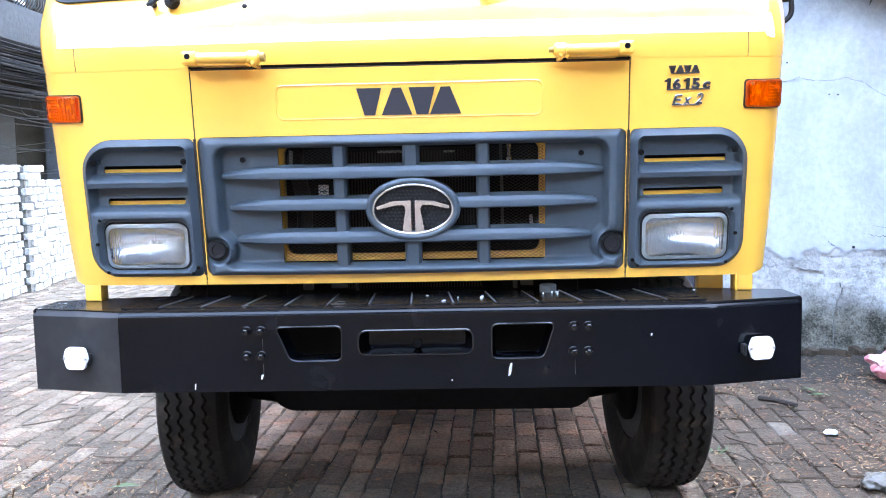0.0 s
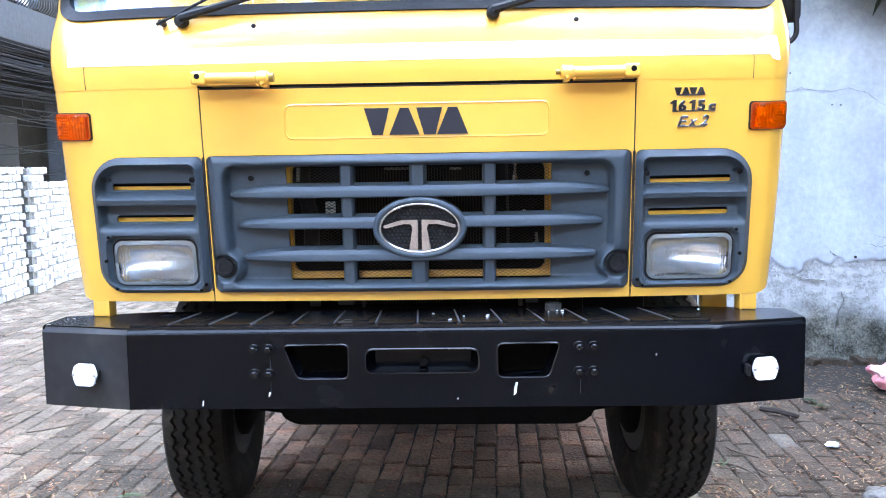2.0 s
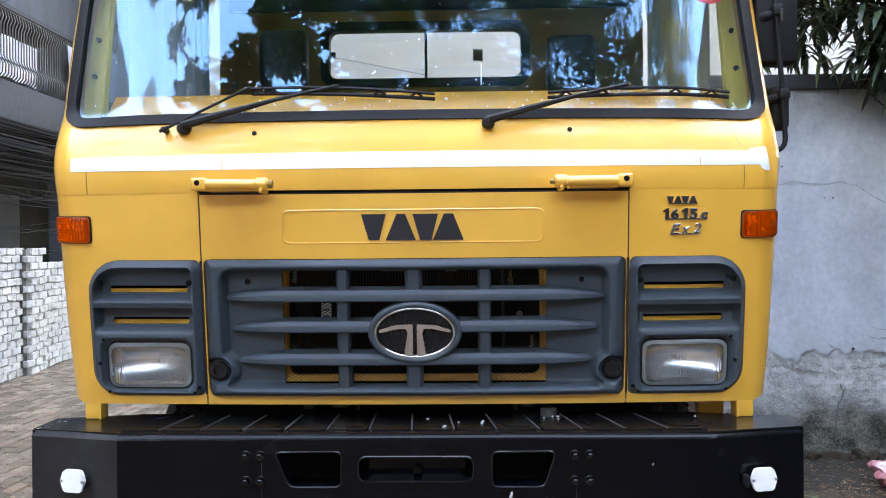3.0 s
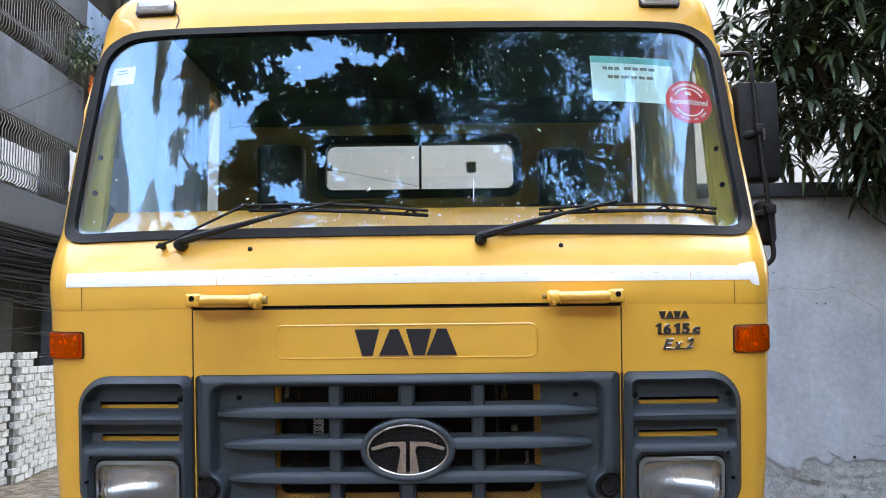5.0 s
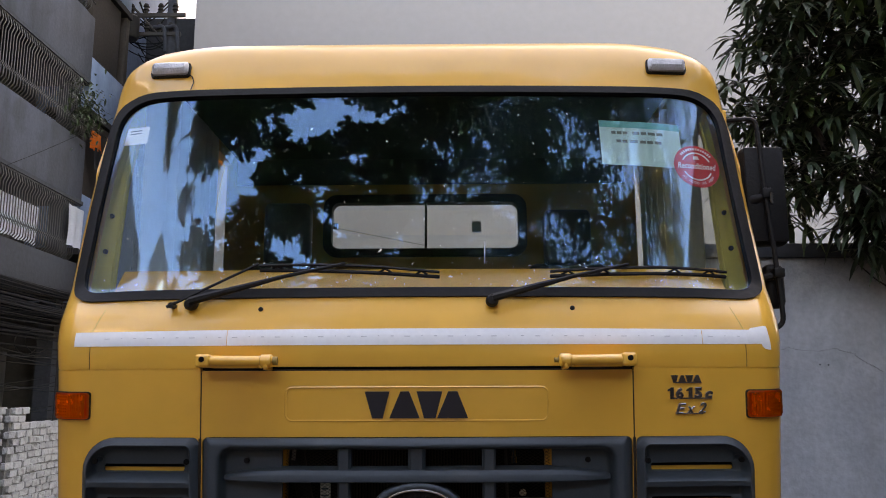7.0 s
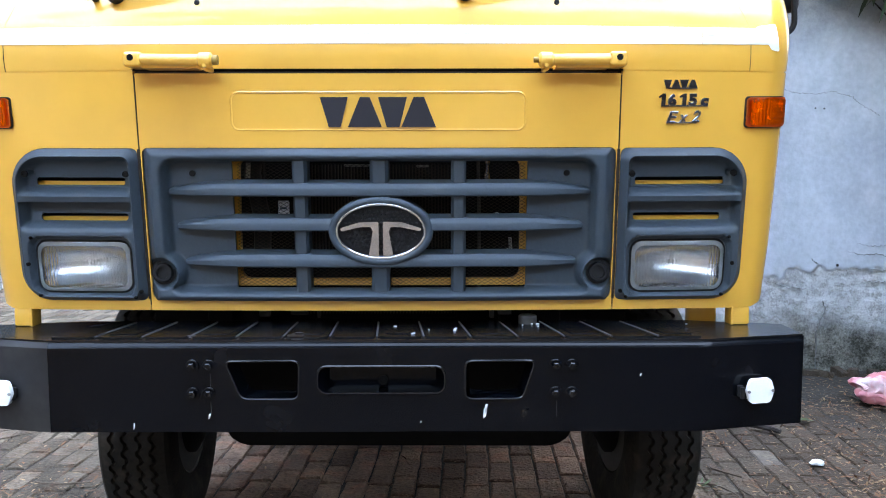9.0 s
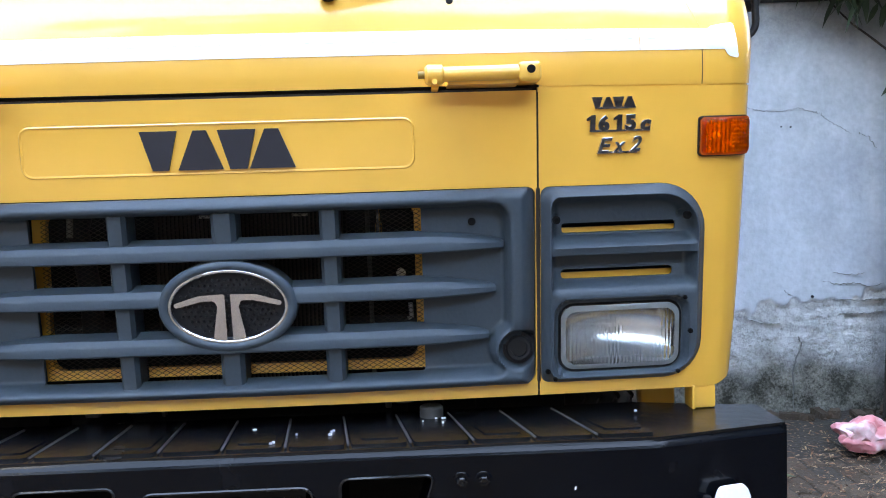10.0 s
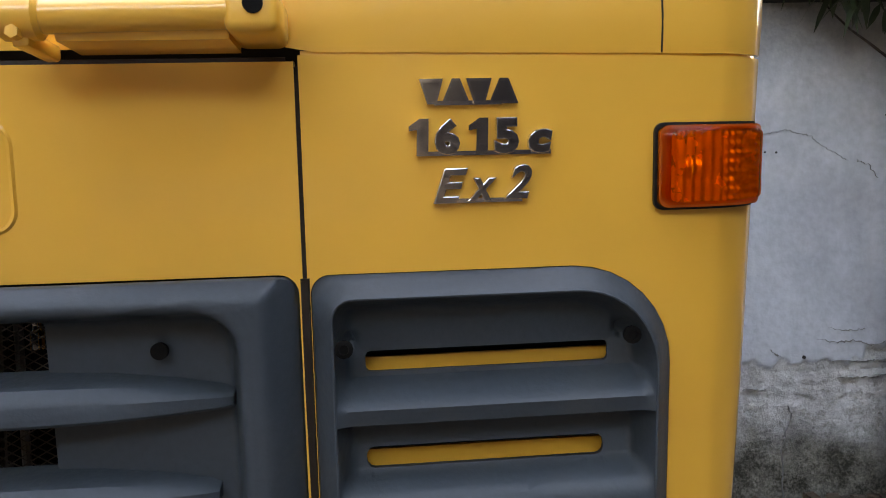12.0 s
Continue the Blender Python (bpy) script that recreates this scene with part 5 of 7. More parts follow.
for k, (x, y0) in enumerate(((-1.10, 0.41), (1.10, 0.44))):
    bm = bmesh.new()
    rows = []
    for i in range(61):
        u = i / 60
        dx = 0.026 * math.sin(u * 62 + 2 * math.sin(u * 9)) * (1 if x < 0 else -1)
        rows.append([bm.verts.new((x * 0.985 + dx, y0 + 1.0 * u, z)) for z in (2.03, 2.5, 3.02)])
    for p, q in zip(rows, rows[1:]):
        for j in range(2):
            bm.faces.new((p[j], q[j], q[j + 1], p[j + 1]))
    bmesh.ops.solidify(bm, geom=bm.faces[:], thickness=0.004)
    tpart("curtain", bm, CURTAIN if x < 0 else CURTAIN_DARK, label="gathered curtain drawn across the side window")

# painted pillar faces inside the screen
for sd in (-1, 1):
    m = flat([(sd * 1.085, 2.05), (sd * 1.165, 2.05), (sd * 1.15, 2.82), (sd * 1.105, 2.82)], (), [sd * x for x in (1.10, 1.12, 1.14)], steps(2.12, 2.78, 0.08))
    pil = tpart("inner_pillar", solid(m, lambda s, v, d: cab(s, v, 0.050 + 0.9 * (1.165 - abs(s)) + d), 0.008), PILLAR, label="olive-yellow painted windscreen pillar inside")
    tpart("pillar_bead", tube([cab(sd * (1.094 + 0.02 * (v - 2.05)), v, 0.106) for v in steps(2.06, 2.80, 0.08)], 0.006, 6), PILLAR, pil)
    for v in (2.26, 2.40):
        tpart("pillar_plug", lathe([(0.009, 0.004), (0.009, -0.004)], 12, "y", at=cab(sd * 1.128, v, 0.075)), RUBBER, pil)
tpart("lamp_lead", tube([cab(-0.885, 2.94, -0.004), cab(-0.868, 2.925, -0.004), cab(-0.860, 2.90, -0.004), cab(-0.864, 2.862, -0.012)], 0.0022, 6), RUBBER)

# mirrors on a bent bar
mir = holder("mirror", "black side mirror on a bent tube arm")
arm_pts = rounded_path([(1.145, 0.36, 2.745), (1.276, 0.33, 2.745), (1.287, 0.315, 2.45), (1.304, 0.31, 2.20), (1.318, 0.31, 1.955), (1.21, 0.31, 1.915)], 0.035)
tpart("arm", tube(arm_pts, 0.0095, 8), RUBBER, mir)
tpart("arm_foot", box(1.140, 1.172, 0.34, 0.40, 2.715, 2.785, 0.006), YELLOW, mir)
tpart("housing", box(1.212, 1.380, 0.335, 0.415, 2.255, 2.640, 0.03, 3), RUBBER, mir)
tpart("housing_lip", box(1.222, 1.370, 0.327, 0.339, 2.266, 2.630, 0.0055, 2), RUBBER, mir)
tpart("stalk", tube([(1.245, 0.345, 2.425), (1.265, 0.325, 2.430), (1.296, 0.315, 2.438)], [0.026, 0.016, 0.012], 10), RUBBER, mir)
tpart("clamp", box(1.272, 1.312, 0.295, 0.335, 2.425, 2.465, 0.008), RUBBER, mir)
tpart("clamp_bolt", tube([(1.300, 0.292, 2.445), (1.300, 0.292, 2.402)], 0.005, 6), STEEL_DARK, mir)
tpart("low_housing", box(1.272, 1.348, 0.335, 0.395, 2.02, 2.185, 0.025, 3), RUBBER, mir)
tpart("low_stalk", tube([(1.262, 0.33, 2.130), (1.330, 0.315, 2.142)], 0.014, 8), RUBBER, mir)
tpart("clamp", box(1.290, 1.330, 0.29, 0.34, 2.128, 2.162, 0.006), RUBBER, mir)


# ---- bumper ----
bumper = holder("bumper", "black painted steel bumper with folded ends")
BZ0, BZ1 = 0.772, 1.030


def front_y(x):
    a = abs(x)
    return -0.112 if a < 0.925 else -0.112 + (a - 0.925) * 0.24


HOLES = [rpoly([(-0.430, 0.976), (-0.384, 0.866), (-0.222, 0.866), (-0.219, 0.976)], 0.022, 5), rpoly([(0.247, 0.976), (0.247, 0.866), (0.410, 0.866), (0.446, 0.976)], 0.022, 5), rrect(-0.169, 0.883, 0.190, 0.960, 0.026, 5)]
sheet = flat([(-0.925, BZ0), (1.232, BZ0), (1.232, BZ1), (-0.925, BZ1)], HOLES, [0.925] + steps(-0.9, 1.2, 0.05), [0.80, 0.86, 0.92, 0.98, 1.0, 1.008, 1.013, 1.018, 1.024])


def face(s, v, d):
    roll = 0.012 * smooth(1.012, 1.030, v)
    lean = 0.006 * math.sin(s * 7) * 0.3
    return Vector((s, front_y(s) + roll + lean + d, v))


tpart("front_plate", solid(sheet, face, 0.006), BLACK_PAINT, bumper, angle=12)
# scuffed left end, its paint made paler for the sky light on the fold
sheet = flat([(-1.232, BZ0), (-0.9255, BZ0), (-0.9255, BZ1), (-1.232, BZ1)], (), steps(-1.2, -0.95, 0.05), [0.80, 0.86, 0.92, 0.98, 1.0, 1.008, 1.013, 1.018, 1.024])
tpart("folded_end", solid(sheet, face, 0.006), SCUFFED_LIT, bumper, "scuffed black folded end, paled for the open sky it faces", angle=20)
for hole in HOLES:
    tpart("hole_lip", tube([(p[0], -0.113, p[1]) for p in hole], 0.0036, 6, closed=True), DARK_TOP, bumper)
    c = (sum(p[0] for p in hole) / len(hole), sum(p[1] for p in hole) / len(hole))
    bm = bmesh.new()
    rings = [[bm.verts.new((c[0] + (p[0] - c[0]) * k, y, c[1] + (p[1] - c[1]) * k)) for p in hole] for y, k in ((-0.110, 1.0), (-0.055, 0.93), (-0.04, 0.86))]
    for p, q in zip(rings, rings[1:]):
        for i in range(len(p)):
            bm.faces.new((p[i - 1], p[i], q[i], q[i - 1]))
    bm.faces.new(rings[-1])
    if hole is not HOLES[2]:
        bmesh.ops.delete(bm, geom=[f for f in bm.faces if len(f.verts) > 4], context="FACES")
    tpart("recess", bm, BLACK_PAINT, bumper)
tpart("recess_lug", lathe([(0.014, 0.0), (0.014, -0.012), (0.008, -0.014), (0.0, -0.014)], 12, "y", at=(0.012, -0.042, 0.905)), GREASE, bumper)
top_loop = [(-1.232, -0.028), (-0.925, -0.102), (0.925, -0.102), (1.232, -0.028), (1.232, 0.13), (0.95, 0.20), (-0.95, 0.20), (-1.232, 0.13)]
sheet = flat(top_loop, (), steps(-1.2, 1.2, 0.2))
tpart("top_plate", solid(sheet, lambda s, v, d: Vector((s, v, BZ1 + 0.004 - d)), 0.006), DARK_TOP, bumper, "dusty black bumper step with slanted ribs")
for k in range(14):
    # pressed panels on the step, leaning towards the middle at the back
    x = -0.93 + k * 0.1335
    lean = -0.055 * x / 0.9 - 0.012
    loop = rpoly([(x, -0.082), (x + 0.118, -0.082), (x + 0.118 + lean, 0.15), (x + lean, 0.15)], 0.012, 3)
    tpart("step_panel", solid(flat(loop), lambda s, v, d: Vector((s, v, BZ1 + 0.0095 - d)), 0.007), DARK_TOP, bumper)
    if k % 2:
        loop = rpoly([(x + 0.02, -0.05), (x + 0.10, -0.05), (x + 0.10 + lean * 0.6, 0.05), (x + 0.02 + lean * 0.6, 0.05)], 0.010, 3)
        tpart("step_panel", solid(flat(loop), lambda s, v, d: Vector((s, v, BZ1 + 0.0125 - d)), 0.004), DARK_TOP, bumper)
# thin pale strips between the pressed panels
for k in range(1, 14):
    x = -0.93 + k * 0.1335 - 0.0075
    lean_x = -0.055 * x / 0.9 - 0.012
    tpart("worn_rib", tube([(x, -0.080, BZ1 + 0.009), (x + lean_x * 0.5, 0.035, BZ1 + 0.0095), (x + lean_x, 0.148, BZ1 + 0.0095)], 0.0028, 5), PALE_EDGE, bumper)
rng = random.Random(90)
for k in range(13):
    x, y, q = rng.uniform(-0.5, 0.95) if k > 8 else rng.uniform(0.0, 0.5), rng.uniform(-0.07, 0.12), rng.uniform(0.0018, 0.0042)
    loop = [(x + q * rng.uniform(0.6, 1.4) * math.cos(c), y + 0.8 * q * rng.uniform(0.6, 1.4) * math.sin(c)) for c in (0, 1, 2.1, 3.2, 4.3, 5.3)]
    tpart("paint_fleck", solid(flat(loop), lambda s, v, d: Vector((s, v, BZ1 + 0.0148 - d)), 0.004), PAPER, bumper)
tpart("filler_cap", lathe([(0.0, 1.066), (0.024, 1.066), (0.028, 1.062), (0.028, 1.036), (0.034, 1.034)], 20, "z", at=(0.447, 0.125, 0.0)), STEEL_DARK, bumper, "grey metal cap behind the step")
for xx, zz in ((-0.474, 0.86), (-0.474, 0.94), (0.502, 0.86)):
    tpart("paint_drip", tube([(xx + 0.004, -0.1125, zz), (xx + 0.0045, -0.1125, zz - 0.045)], 0.0008, 5), STEEL_DARK, bumper)
for x0, x1, z0, z1 in ((-0.40, -0.365, 1.045, 1.10), (-0.30, -0.245, 1.05, 1.09), (-0.215, -0.205, 1.04, 1.10), (0.335, 0.350, 1.04, 1.10), (0.362, 0.405, 1.05, 1.09)):
    tpart("bracket", box(x0, x1, 0.215, 0.235, z0, z1, 0.003), STEEL_DARK, bumper)
tpart("back_channel", box(-1.15, 1.15, 0.16, 0.20, 0.80, 1.02, 0.005), GREASE, bumper)
for sd in (-1, 1):
    tpart("end_plate", box(sd * 1.229 - 0.004, sd * 1.229 + 0.004, -0.034, 0.13, BZ0, BZ1), BLACK_PAINT, bumper)
    for x in (0.499, 0.545):
        for z in (0.962, 0.883):
            xx = sd * x + (0.003 if sd > 0 else 0.025)
            bolt = tpart("bolt", lathe([(0.019, 0.004), (0.019, -0.002), (0.015, -0.004), (0.0145, -0.004)], 20, "y", at=(xx, -0.113, z)), BLACK_PAINT, bumper)
            tpart("bolt", lathe([(0.0115, 0.0), (0.0115, -0.011), (0.009, -0.013), (0.006, -0.013), (0.0055, -0.008), (0, -0.008)], 6, "y", at=(xx, -0.116, z)), DARK_TOP, bumper)
    # reflector on its hinge
    rx = -0.022 if sd < 0 else -0.006
    loop = rpoly([(1.060, 0.850), (1.122, 0.850), (1.134, 0.885), (1.122, 0.919), (1.060, 0.919), (1.048, 0.885)], 0.010, 3)
    tpart("reflector", solid(flat([(sd * (p[0] + rx), p[1]) for p in loop]), lambda s, v, d: Vector((s, front_y(s) - 0.034 + d, v)), 0.018), WHITE_LENS, bumper, "white plastic reflector")
    for q in (1.054, 1.128):
        tpart("reflector_screw", lathe([(0.0045, 0.0), (0.0045, -0.003), (0.0, -0.004)], 10, "y", at=(sd * (q + rx), front_y(q + rx) - 0.034, 0.885)), STEEL, bumper)
    tpart("reflector_bracket", box(sd * 1.032 - 0.008, sd * 1.032 + 0.008, front_y(1.03) - 0.012, front_y(1.03) + 0.004, 0.866, 0.898, 0.004), RUBBER, bumper)
    tpart("reflector_hinge", tube([(sd * 1.034, front_y(1.03) - 0.016, 0.862), (sd * 1.034, front_y(1.03) - 0.016, 0.895)], 0.006, 8), RUBBER, bumper)
for x, z, w, h in ((-0.478, 0.818, 0.005, 0.008), (0.298, 0.826, 0.008, 0.016), (0.302, 0.838, 0.006, 0.014), (-0.69, 0.790, 0.003, 0.010), (0.12, 0.80, 0.003, 0.003), (0.74, 0.935, 0.003, 0.004)):
    tpart("paint_chip", solid(flat(rpoly([(x, z - h), (x + w, z - h * 0.6), (x + w * 1.5, z + h), (x + w * 0.3, z + h * 0.8)], 0.001, 2)), lambda s, v, d: Vector((s, -0.1145 + d, v)), 0.002), PAPER, bumper)
tpart("rust_stain", solid(flat(rpoly([(0.405, 0.815), (0.420, 0.812), (0.425, 0.835), (0.408, 0.838)], 0.006, 3)), lambda s, v, d: Vector((s, -0.1142 + d, v)), 0.002), DARK_TOP, bumper)

# cab mounts, chassis, sump
for sd in (-1, 1):
    if sd > 0:
        tpart("cab_mount", box(sd * 1.035 - 0.045, sd * 1.035 + 0.045, 0.27, 0.32, 1.00, 1.09, 0.008), YELLOW)
    tpart("mount_post", box(sd * 1.100 - 0.030, sd * 1.100 + 0.030, 0.115, 0.165, 1.034, 1.092, 0.007), YELLOW)
    tpart("mount_fold", box(sd * 1.073 - 0.004, sd * 1.073 + 0.004, 0.105, 0.165, 1.034, 1.092, 0.003), YELLOW)
    tpart("chassis_rail", box(sd * 0.42 - 0.035, sd * 0.42 + 0.035, 0.18, 6.6, 0.78, 1.00, 0.01), GREASE, label="dark steel chassis rail")
    tpart("leaf_spring", tube([(sd * 0.50, 0.45, 0.80), (sd * 0.50, 0.9, 0.64), (sd * 0.50, 1.25, 0.60), (sd * 0.50, 1.6, 0.64), (sd * 0.50, 2.05, 0.80)], 0.035, 8), GREASE)
    tpart("bracket", box(sd * 0.48, sd * 0.56, 0.20, 0.34, 0.99, 1.07, 0.01), GREASE)
# unseen deck, gearbox, arches and tanks, added to keep light off the ground
tpart("load_bed", box(-1.2, 1.2, 1.86, 6.8, 1.06, 1.22, 0.02), GREASE, label="plain dark flat deck added unseen behind the cab")
tpart("gearbox", box(-0.30, 0.30, 1.5, 2.6, 0.62, 1.0, 0.06), GREASE)
for sd in (-1, 1):
    tpart("wheel_arch", box(sd * 0.98 - 0.2, sd * 0.98 + 0.2, 0.62, 1.80, 1.06, 1.10, 0.01), GREASE)
    tpart("fuel_tank", box(sd * 0.85 - 0.25, sd * 0.85 + 0.25, 2.3, 3.5, 0.55, 1.0, 0.05), GREASE)
# dark sheet added to block the bright ground between cab and bumper
tpart("front_shield", box(-0.84, 0.84, 0.52, 0.55, 0.82, 1.12, 0.01), GREASE)
tpart("cross_member", box(-0.45, 0.45, 0.22, 0.34, 0.80, 0.96, 0.02), GREASE)
pan = flat(rpoly([(-0.60, 0.80), (-0.585, 0.60), (-0.535, 0.542), (0.60, 0.538), (0.652, 0.60), (0.66, 0.80)], 0.05), (), steps(-0.5, 0.6, 0.1))
tpart("under_guard", solid(pan, lambda s, v, d: Vector((s, 0.46 + d, v)), 0.35), GREASE, label="greasy black sump guard below the bumper")
tpart("front_axle", tube([(-0.95, 1.14, 0.48), (-0.55, 1.14, 0.42), (0.55, 1.14, 0.42), (0.95, 1.14, 0.48)], 0.055, 10), GREASE)
for k in range(3):
    tpart("hanging_hose", tube([(-0.62 + 0.1 * k, 0.16, 0.80), (-0.57 + 0.1 * k, 0.12, 0.755), (-0.52 + 0.1 * k, 0.17, 0.80)], 0.007, 6), RUBBER)


def tyre_wheel(name):
    """A wheel with ribbed tread about the x axis at its own origin, open side to +x."""
    w = new(name)
    w.parent = truck
    prof = []
    half = 0.140
    groove = (-0.075, -0.027, 0.027, 0.075)
    bm = bmesh.new()
    seg = 216
    rows = [(0.29, -half * 0.82), (0.36, -half * 0.98), (0.43, -half), (0.475, -half * 0.93), (0.490, -0.118)]
    for g in groove:
        rows += [(0.502, g - 0.008), (0.486, g - 0.004), (0.486, g + 0.004), (0.502, g + 0.008)]
    rows += [(0.490, 0.118), (0.475, half * 0.93), (0.43, half), (0.36, half * 0.98), (0.29, half * 0.82)]
    rings = []
    for r, h in rows:
        ring = []
        for k in range(seg):
            q = k * math.tau / seg
            zig = 0.0065 * (1 if k % 4 < 2 else -1) if r > 0.48 and abs(h) < 0.1 else 0.0
            ring.append(bm.verts.new((h + zig, r * math.cos(q), r * math.sin(q))))
        rings.append(ring)
    for p, q in zip(rings, rings[1:]):
        for k in range(seg):
            bm.faces.new((p[k], p[(k + 1) % seg], q[(k + 1) % seg], q[k]))
    part("tyre", bm, TYRE, w, "worn ribbed truck tyre", 24)
    part("rim", lathe([(0.285, -0.11), (0.262, -0.10), (0.255, -0.02), (0.235, 0.02), (0.12, 0.035), (0.11, 0.10), (0.0, 0.105)], 40, "x"), STEEL_DARK, w)
    part("brake_drum", lathe([(0.0, -0.16), (0.15, -0.16), (0.205, -0.13), (0.21, 0.0)], 32, "x"), GREASE, w)
    for k in range(8):
        q = k * math.tau / 8
        part("wheel_nut", tube([(0.02, 0.17 * math.cos(q), 0.17 * math.sin(q)), (0.06, 0.17 * math.cos(q), 0.17 * math.sin(q))], 0.014, 6), STEEL_DARK, w)
    return w


for sd, steer in ((-1, 3.5), (1, 3.5)):
    w = tyre_wheel("wheel")
    w.matrix_parent_inverse = TRUCK_AT.inverted()
    w.matrix_basis = Matrix.Translation((sd * 1.015, 1.14, 0.499)) @ Matrix.Rotation(radians(steer + (180 if sd < 0 else 0)), 4, "Z")


# ---- ground ----
def ground_height(x, y):
    bank = 0.055 * smooth(1.3, 2.3, x) * smooth(2.75, 3.35, y + 0.25 * noise.noise(Vector((x * 2, y * 2, 1)))) if y < 5 else 0.0
    return -0.012 + 0.008 * noise.noise(Vector((x * 0.8, y * 0.8, 3.1))) + bank + 0.012 * noise.noise(Vector((x * 5, y * 5, 2.0))) * (bank > 0)


gx = sorted(set([-400, -150, -60, -25, -14] + steps(-9, 1.0, 0.25) + steps(1.1, 4.2, 0.08) + steps(4.5, 6, 0.25) + [9, 14, 25, 60, 150, 400]))
gy = sorted(set([-400, -150, -60, -25, -14, -9] + steps(-6, 1.75, 0.25) + steps(1.85, 3.6, 0.08) + steps(3.75, 12, 0.25) + [16, 25, 60, 150, 400]))
bm = bmesh.new()
grid = [[bm.verts.new((x, y, ground_height(x, y) - 0.004)) for x in gx] for y in gy]
for p, q in zip(grid, grid[1:]):
    for k in range(len(p) - 1):
        bm.faces.new((p[k], p[k + 1], q[k + 1], q[k]))
tagged(part("ground", bm, SOIL), "dark trodden soil with dust and litter", "ground", kind="structure")


# ---- peeling boundary wall ----
WALL_Y, WALL_TOP = 3.59, 2.80


def bare_at(x, z):
    """1 where the plaster has fallen off."""
    line = 0.86 + 0.16 * noise.noise(Vector((x * 1.7, 0.3, 5.0))) + 0.10 * noise.noise(Vector((x * 5.5, z * 3, 1.0))) + 0.04 * noise.noise(Vector((x * 17, z * 13, 2.0)))
    if 2.35 < x < 2.95 and z > 0.70:
        line -= 0.14 * smooth(2.35, 2.5, x) * (1 - smooth(2.85, 2.95, x))
    return 1 - smooth(line - 0.012, line + 0.012, z)


def damp_at(x, z):
    line = 0.38 + 0.10 * noise.noise(Vector((x * 2.1, 7.0, z))) + 0.09 * noise.noise(Vector((x * 7, z * 5, 9.0)))
    return 1 - smooth(line - 0.14, line + 0.17, z)


wall = tagged(empty("boundary_wall", (3, WALL_Y, 0)), "bluish-white plastered boundary wall, peeling and mossy near the ground", "wall", kind="structure")
bm = bmesh.new()
wx = steps(1.9, 4.2, 0.012) + [5.0, 6.0, 8.0]
wz = steps(-0.1, 1.15, 0.012) + steps(1.25, WALL_TOP, 0.155)
verts, bare, damp = [], [], []
for z in wz:
    row = []
    for x in wx:
        # the band near the top is stain with the coping's shade painted in
        b, damp_shade = bare_at(x, z), damp_at(x, z) + 0.42 * smooth(2.25, 2.75, z + 0.2 * noise.noise(Vector((x * 3, 1.0, 2.0))))
        course = z / 0.083
        joint = abs(course - round(course)) < 0.10
        rough = 0.007 * noise.fractal(Vector((x * 16, z * 22, 0.5)), 0.8, 2.0, 4) + (0.0025 if joint and x > 2.9 and z > 0.45 else 0.0)
        slump = 0.004 * noise.noise(Vector((x * 3, z * 3, 4)))
        row.append(bm.verts.new((x, WALL_Y + b * (0.013 + rough) + slump, z)))
        bare.append(b)
        damp.append(damp_shade)
    verts.append(row)
for p, q in zip(verts, verts[1:]):
    for k in range(len(p) - 1):
        bm.faces.new((p[k], p[k + 1], q[k + 1], q[k]))
skin = part("plaster", bm, PEELING, wall, angle=60)
for key, values in (("bare", bare), ("damp", damp)):
    layer = skin.data.attributes.new(key, "FLOAT", "POINT")
    layer.data.foreach_set("value", values)
skin.matrix_parent_inverse = Matrix.Translation((3, WALL_Y, 0)).inverted()


def wpart(name, bm, mat, label=""):
    ob = part(name, bm, mat, wall, label)
    ob.matrix_parent_inverse = Matrix.Translation((3, WALL_Y, 0)).inverted()
    return ob


wpart("wall_core", box(1.9, 8.0, WALL_Y + 0.05, WALL_Y + 0.26, -0.1, WALL_TOP), CONCRETE)
wpart("coping", box(1.85, 8.05, WALL_Y - 0.05, WALL_Y + 0.31, WALL_TOP - 0.04, WALL_TOP + 0.07, 0.012), CONCRETE_DARK, "dark weathered concrete coping")


def crack(points, width, seed):
    """A ragged thin crack, cut as a dark sliver in the plaster."""
    rng = random.Random(seed)
    bm = bmesh.new()
    pts = []
    for (x0, z0), (x1, z1) in zip(points, points[1:]):
        for k in range(8):
            u = k / 8
            pts.append((x0 + (x1 - x0) * u + rng.uniform(-0.006, 0.006), z0 + (z1 - z0) * u + rng.uniform(-0.006, 0.006)))
    pts.append(points[-1])
    rows = []
    for i, (x, z) in enumerate(pts):
        w = 0.36 * width * rng.uniform(0.3, 1.2) * (0.3 + 0.7 * math.sin(math.pi * min(1, max(0.05, i / (len(pts) - 1)))))
        d = Vector((pts[min(i + 1, len(pts) - 1)][0] - pts[max(i - 1, 0)][0], 0, pts[min(i + 1, len(pts) - 1)][1] - pts[max(i - 1, 0)][1])).normalized()
        nrm = Vector((-d.z, 0, d.x)) * w
        c = Vector((x, WALL_Y - 0.006, z))
        rows.append([bm.verts.new(c + nrm), bm.verts.new(c - nrm), bm.verts.new(c + Vector((0, 0.02, 0)))])
    for p, q in zip(rows, rows[1:]):
        for a, b in ((0, 1), (1, 2), (2, 0)):
            bm.faces.new((p[a], p[b], q[b], q[a]))
    return bm


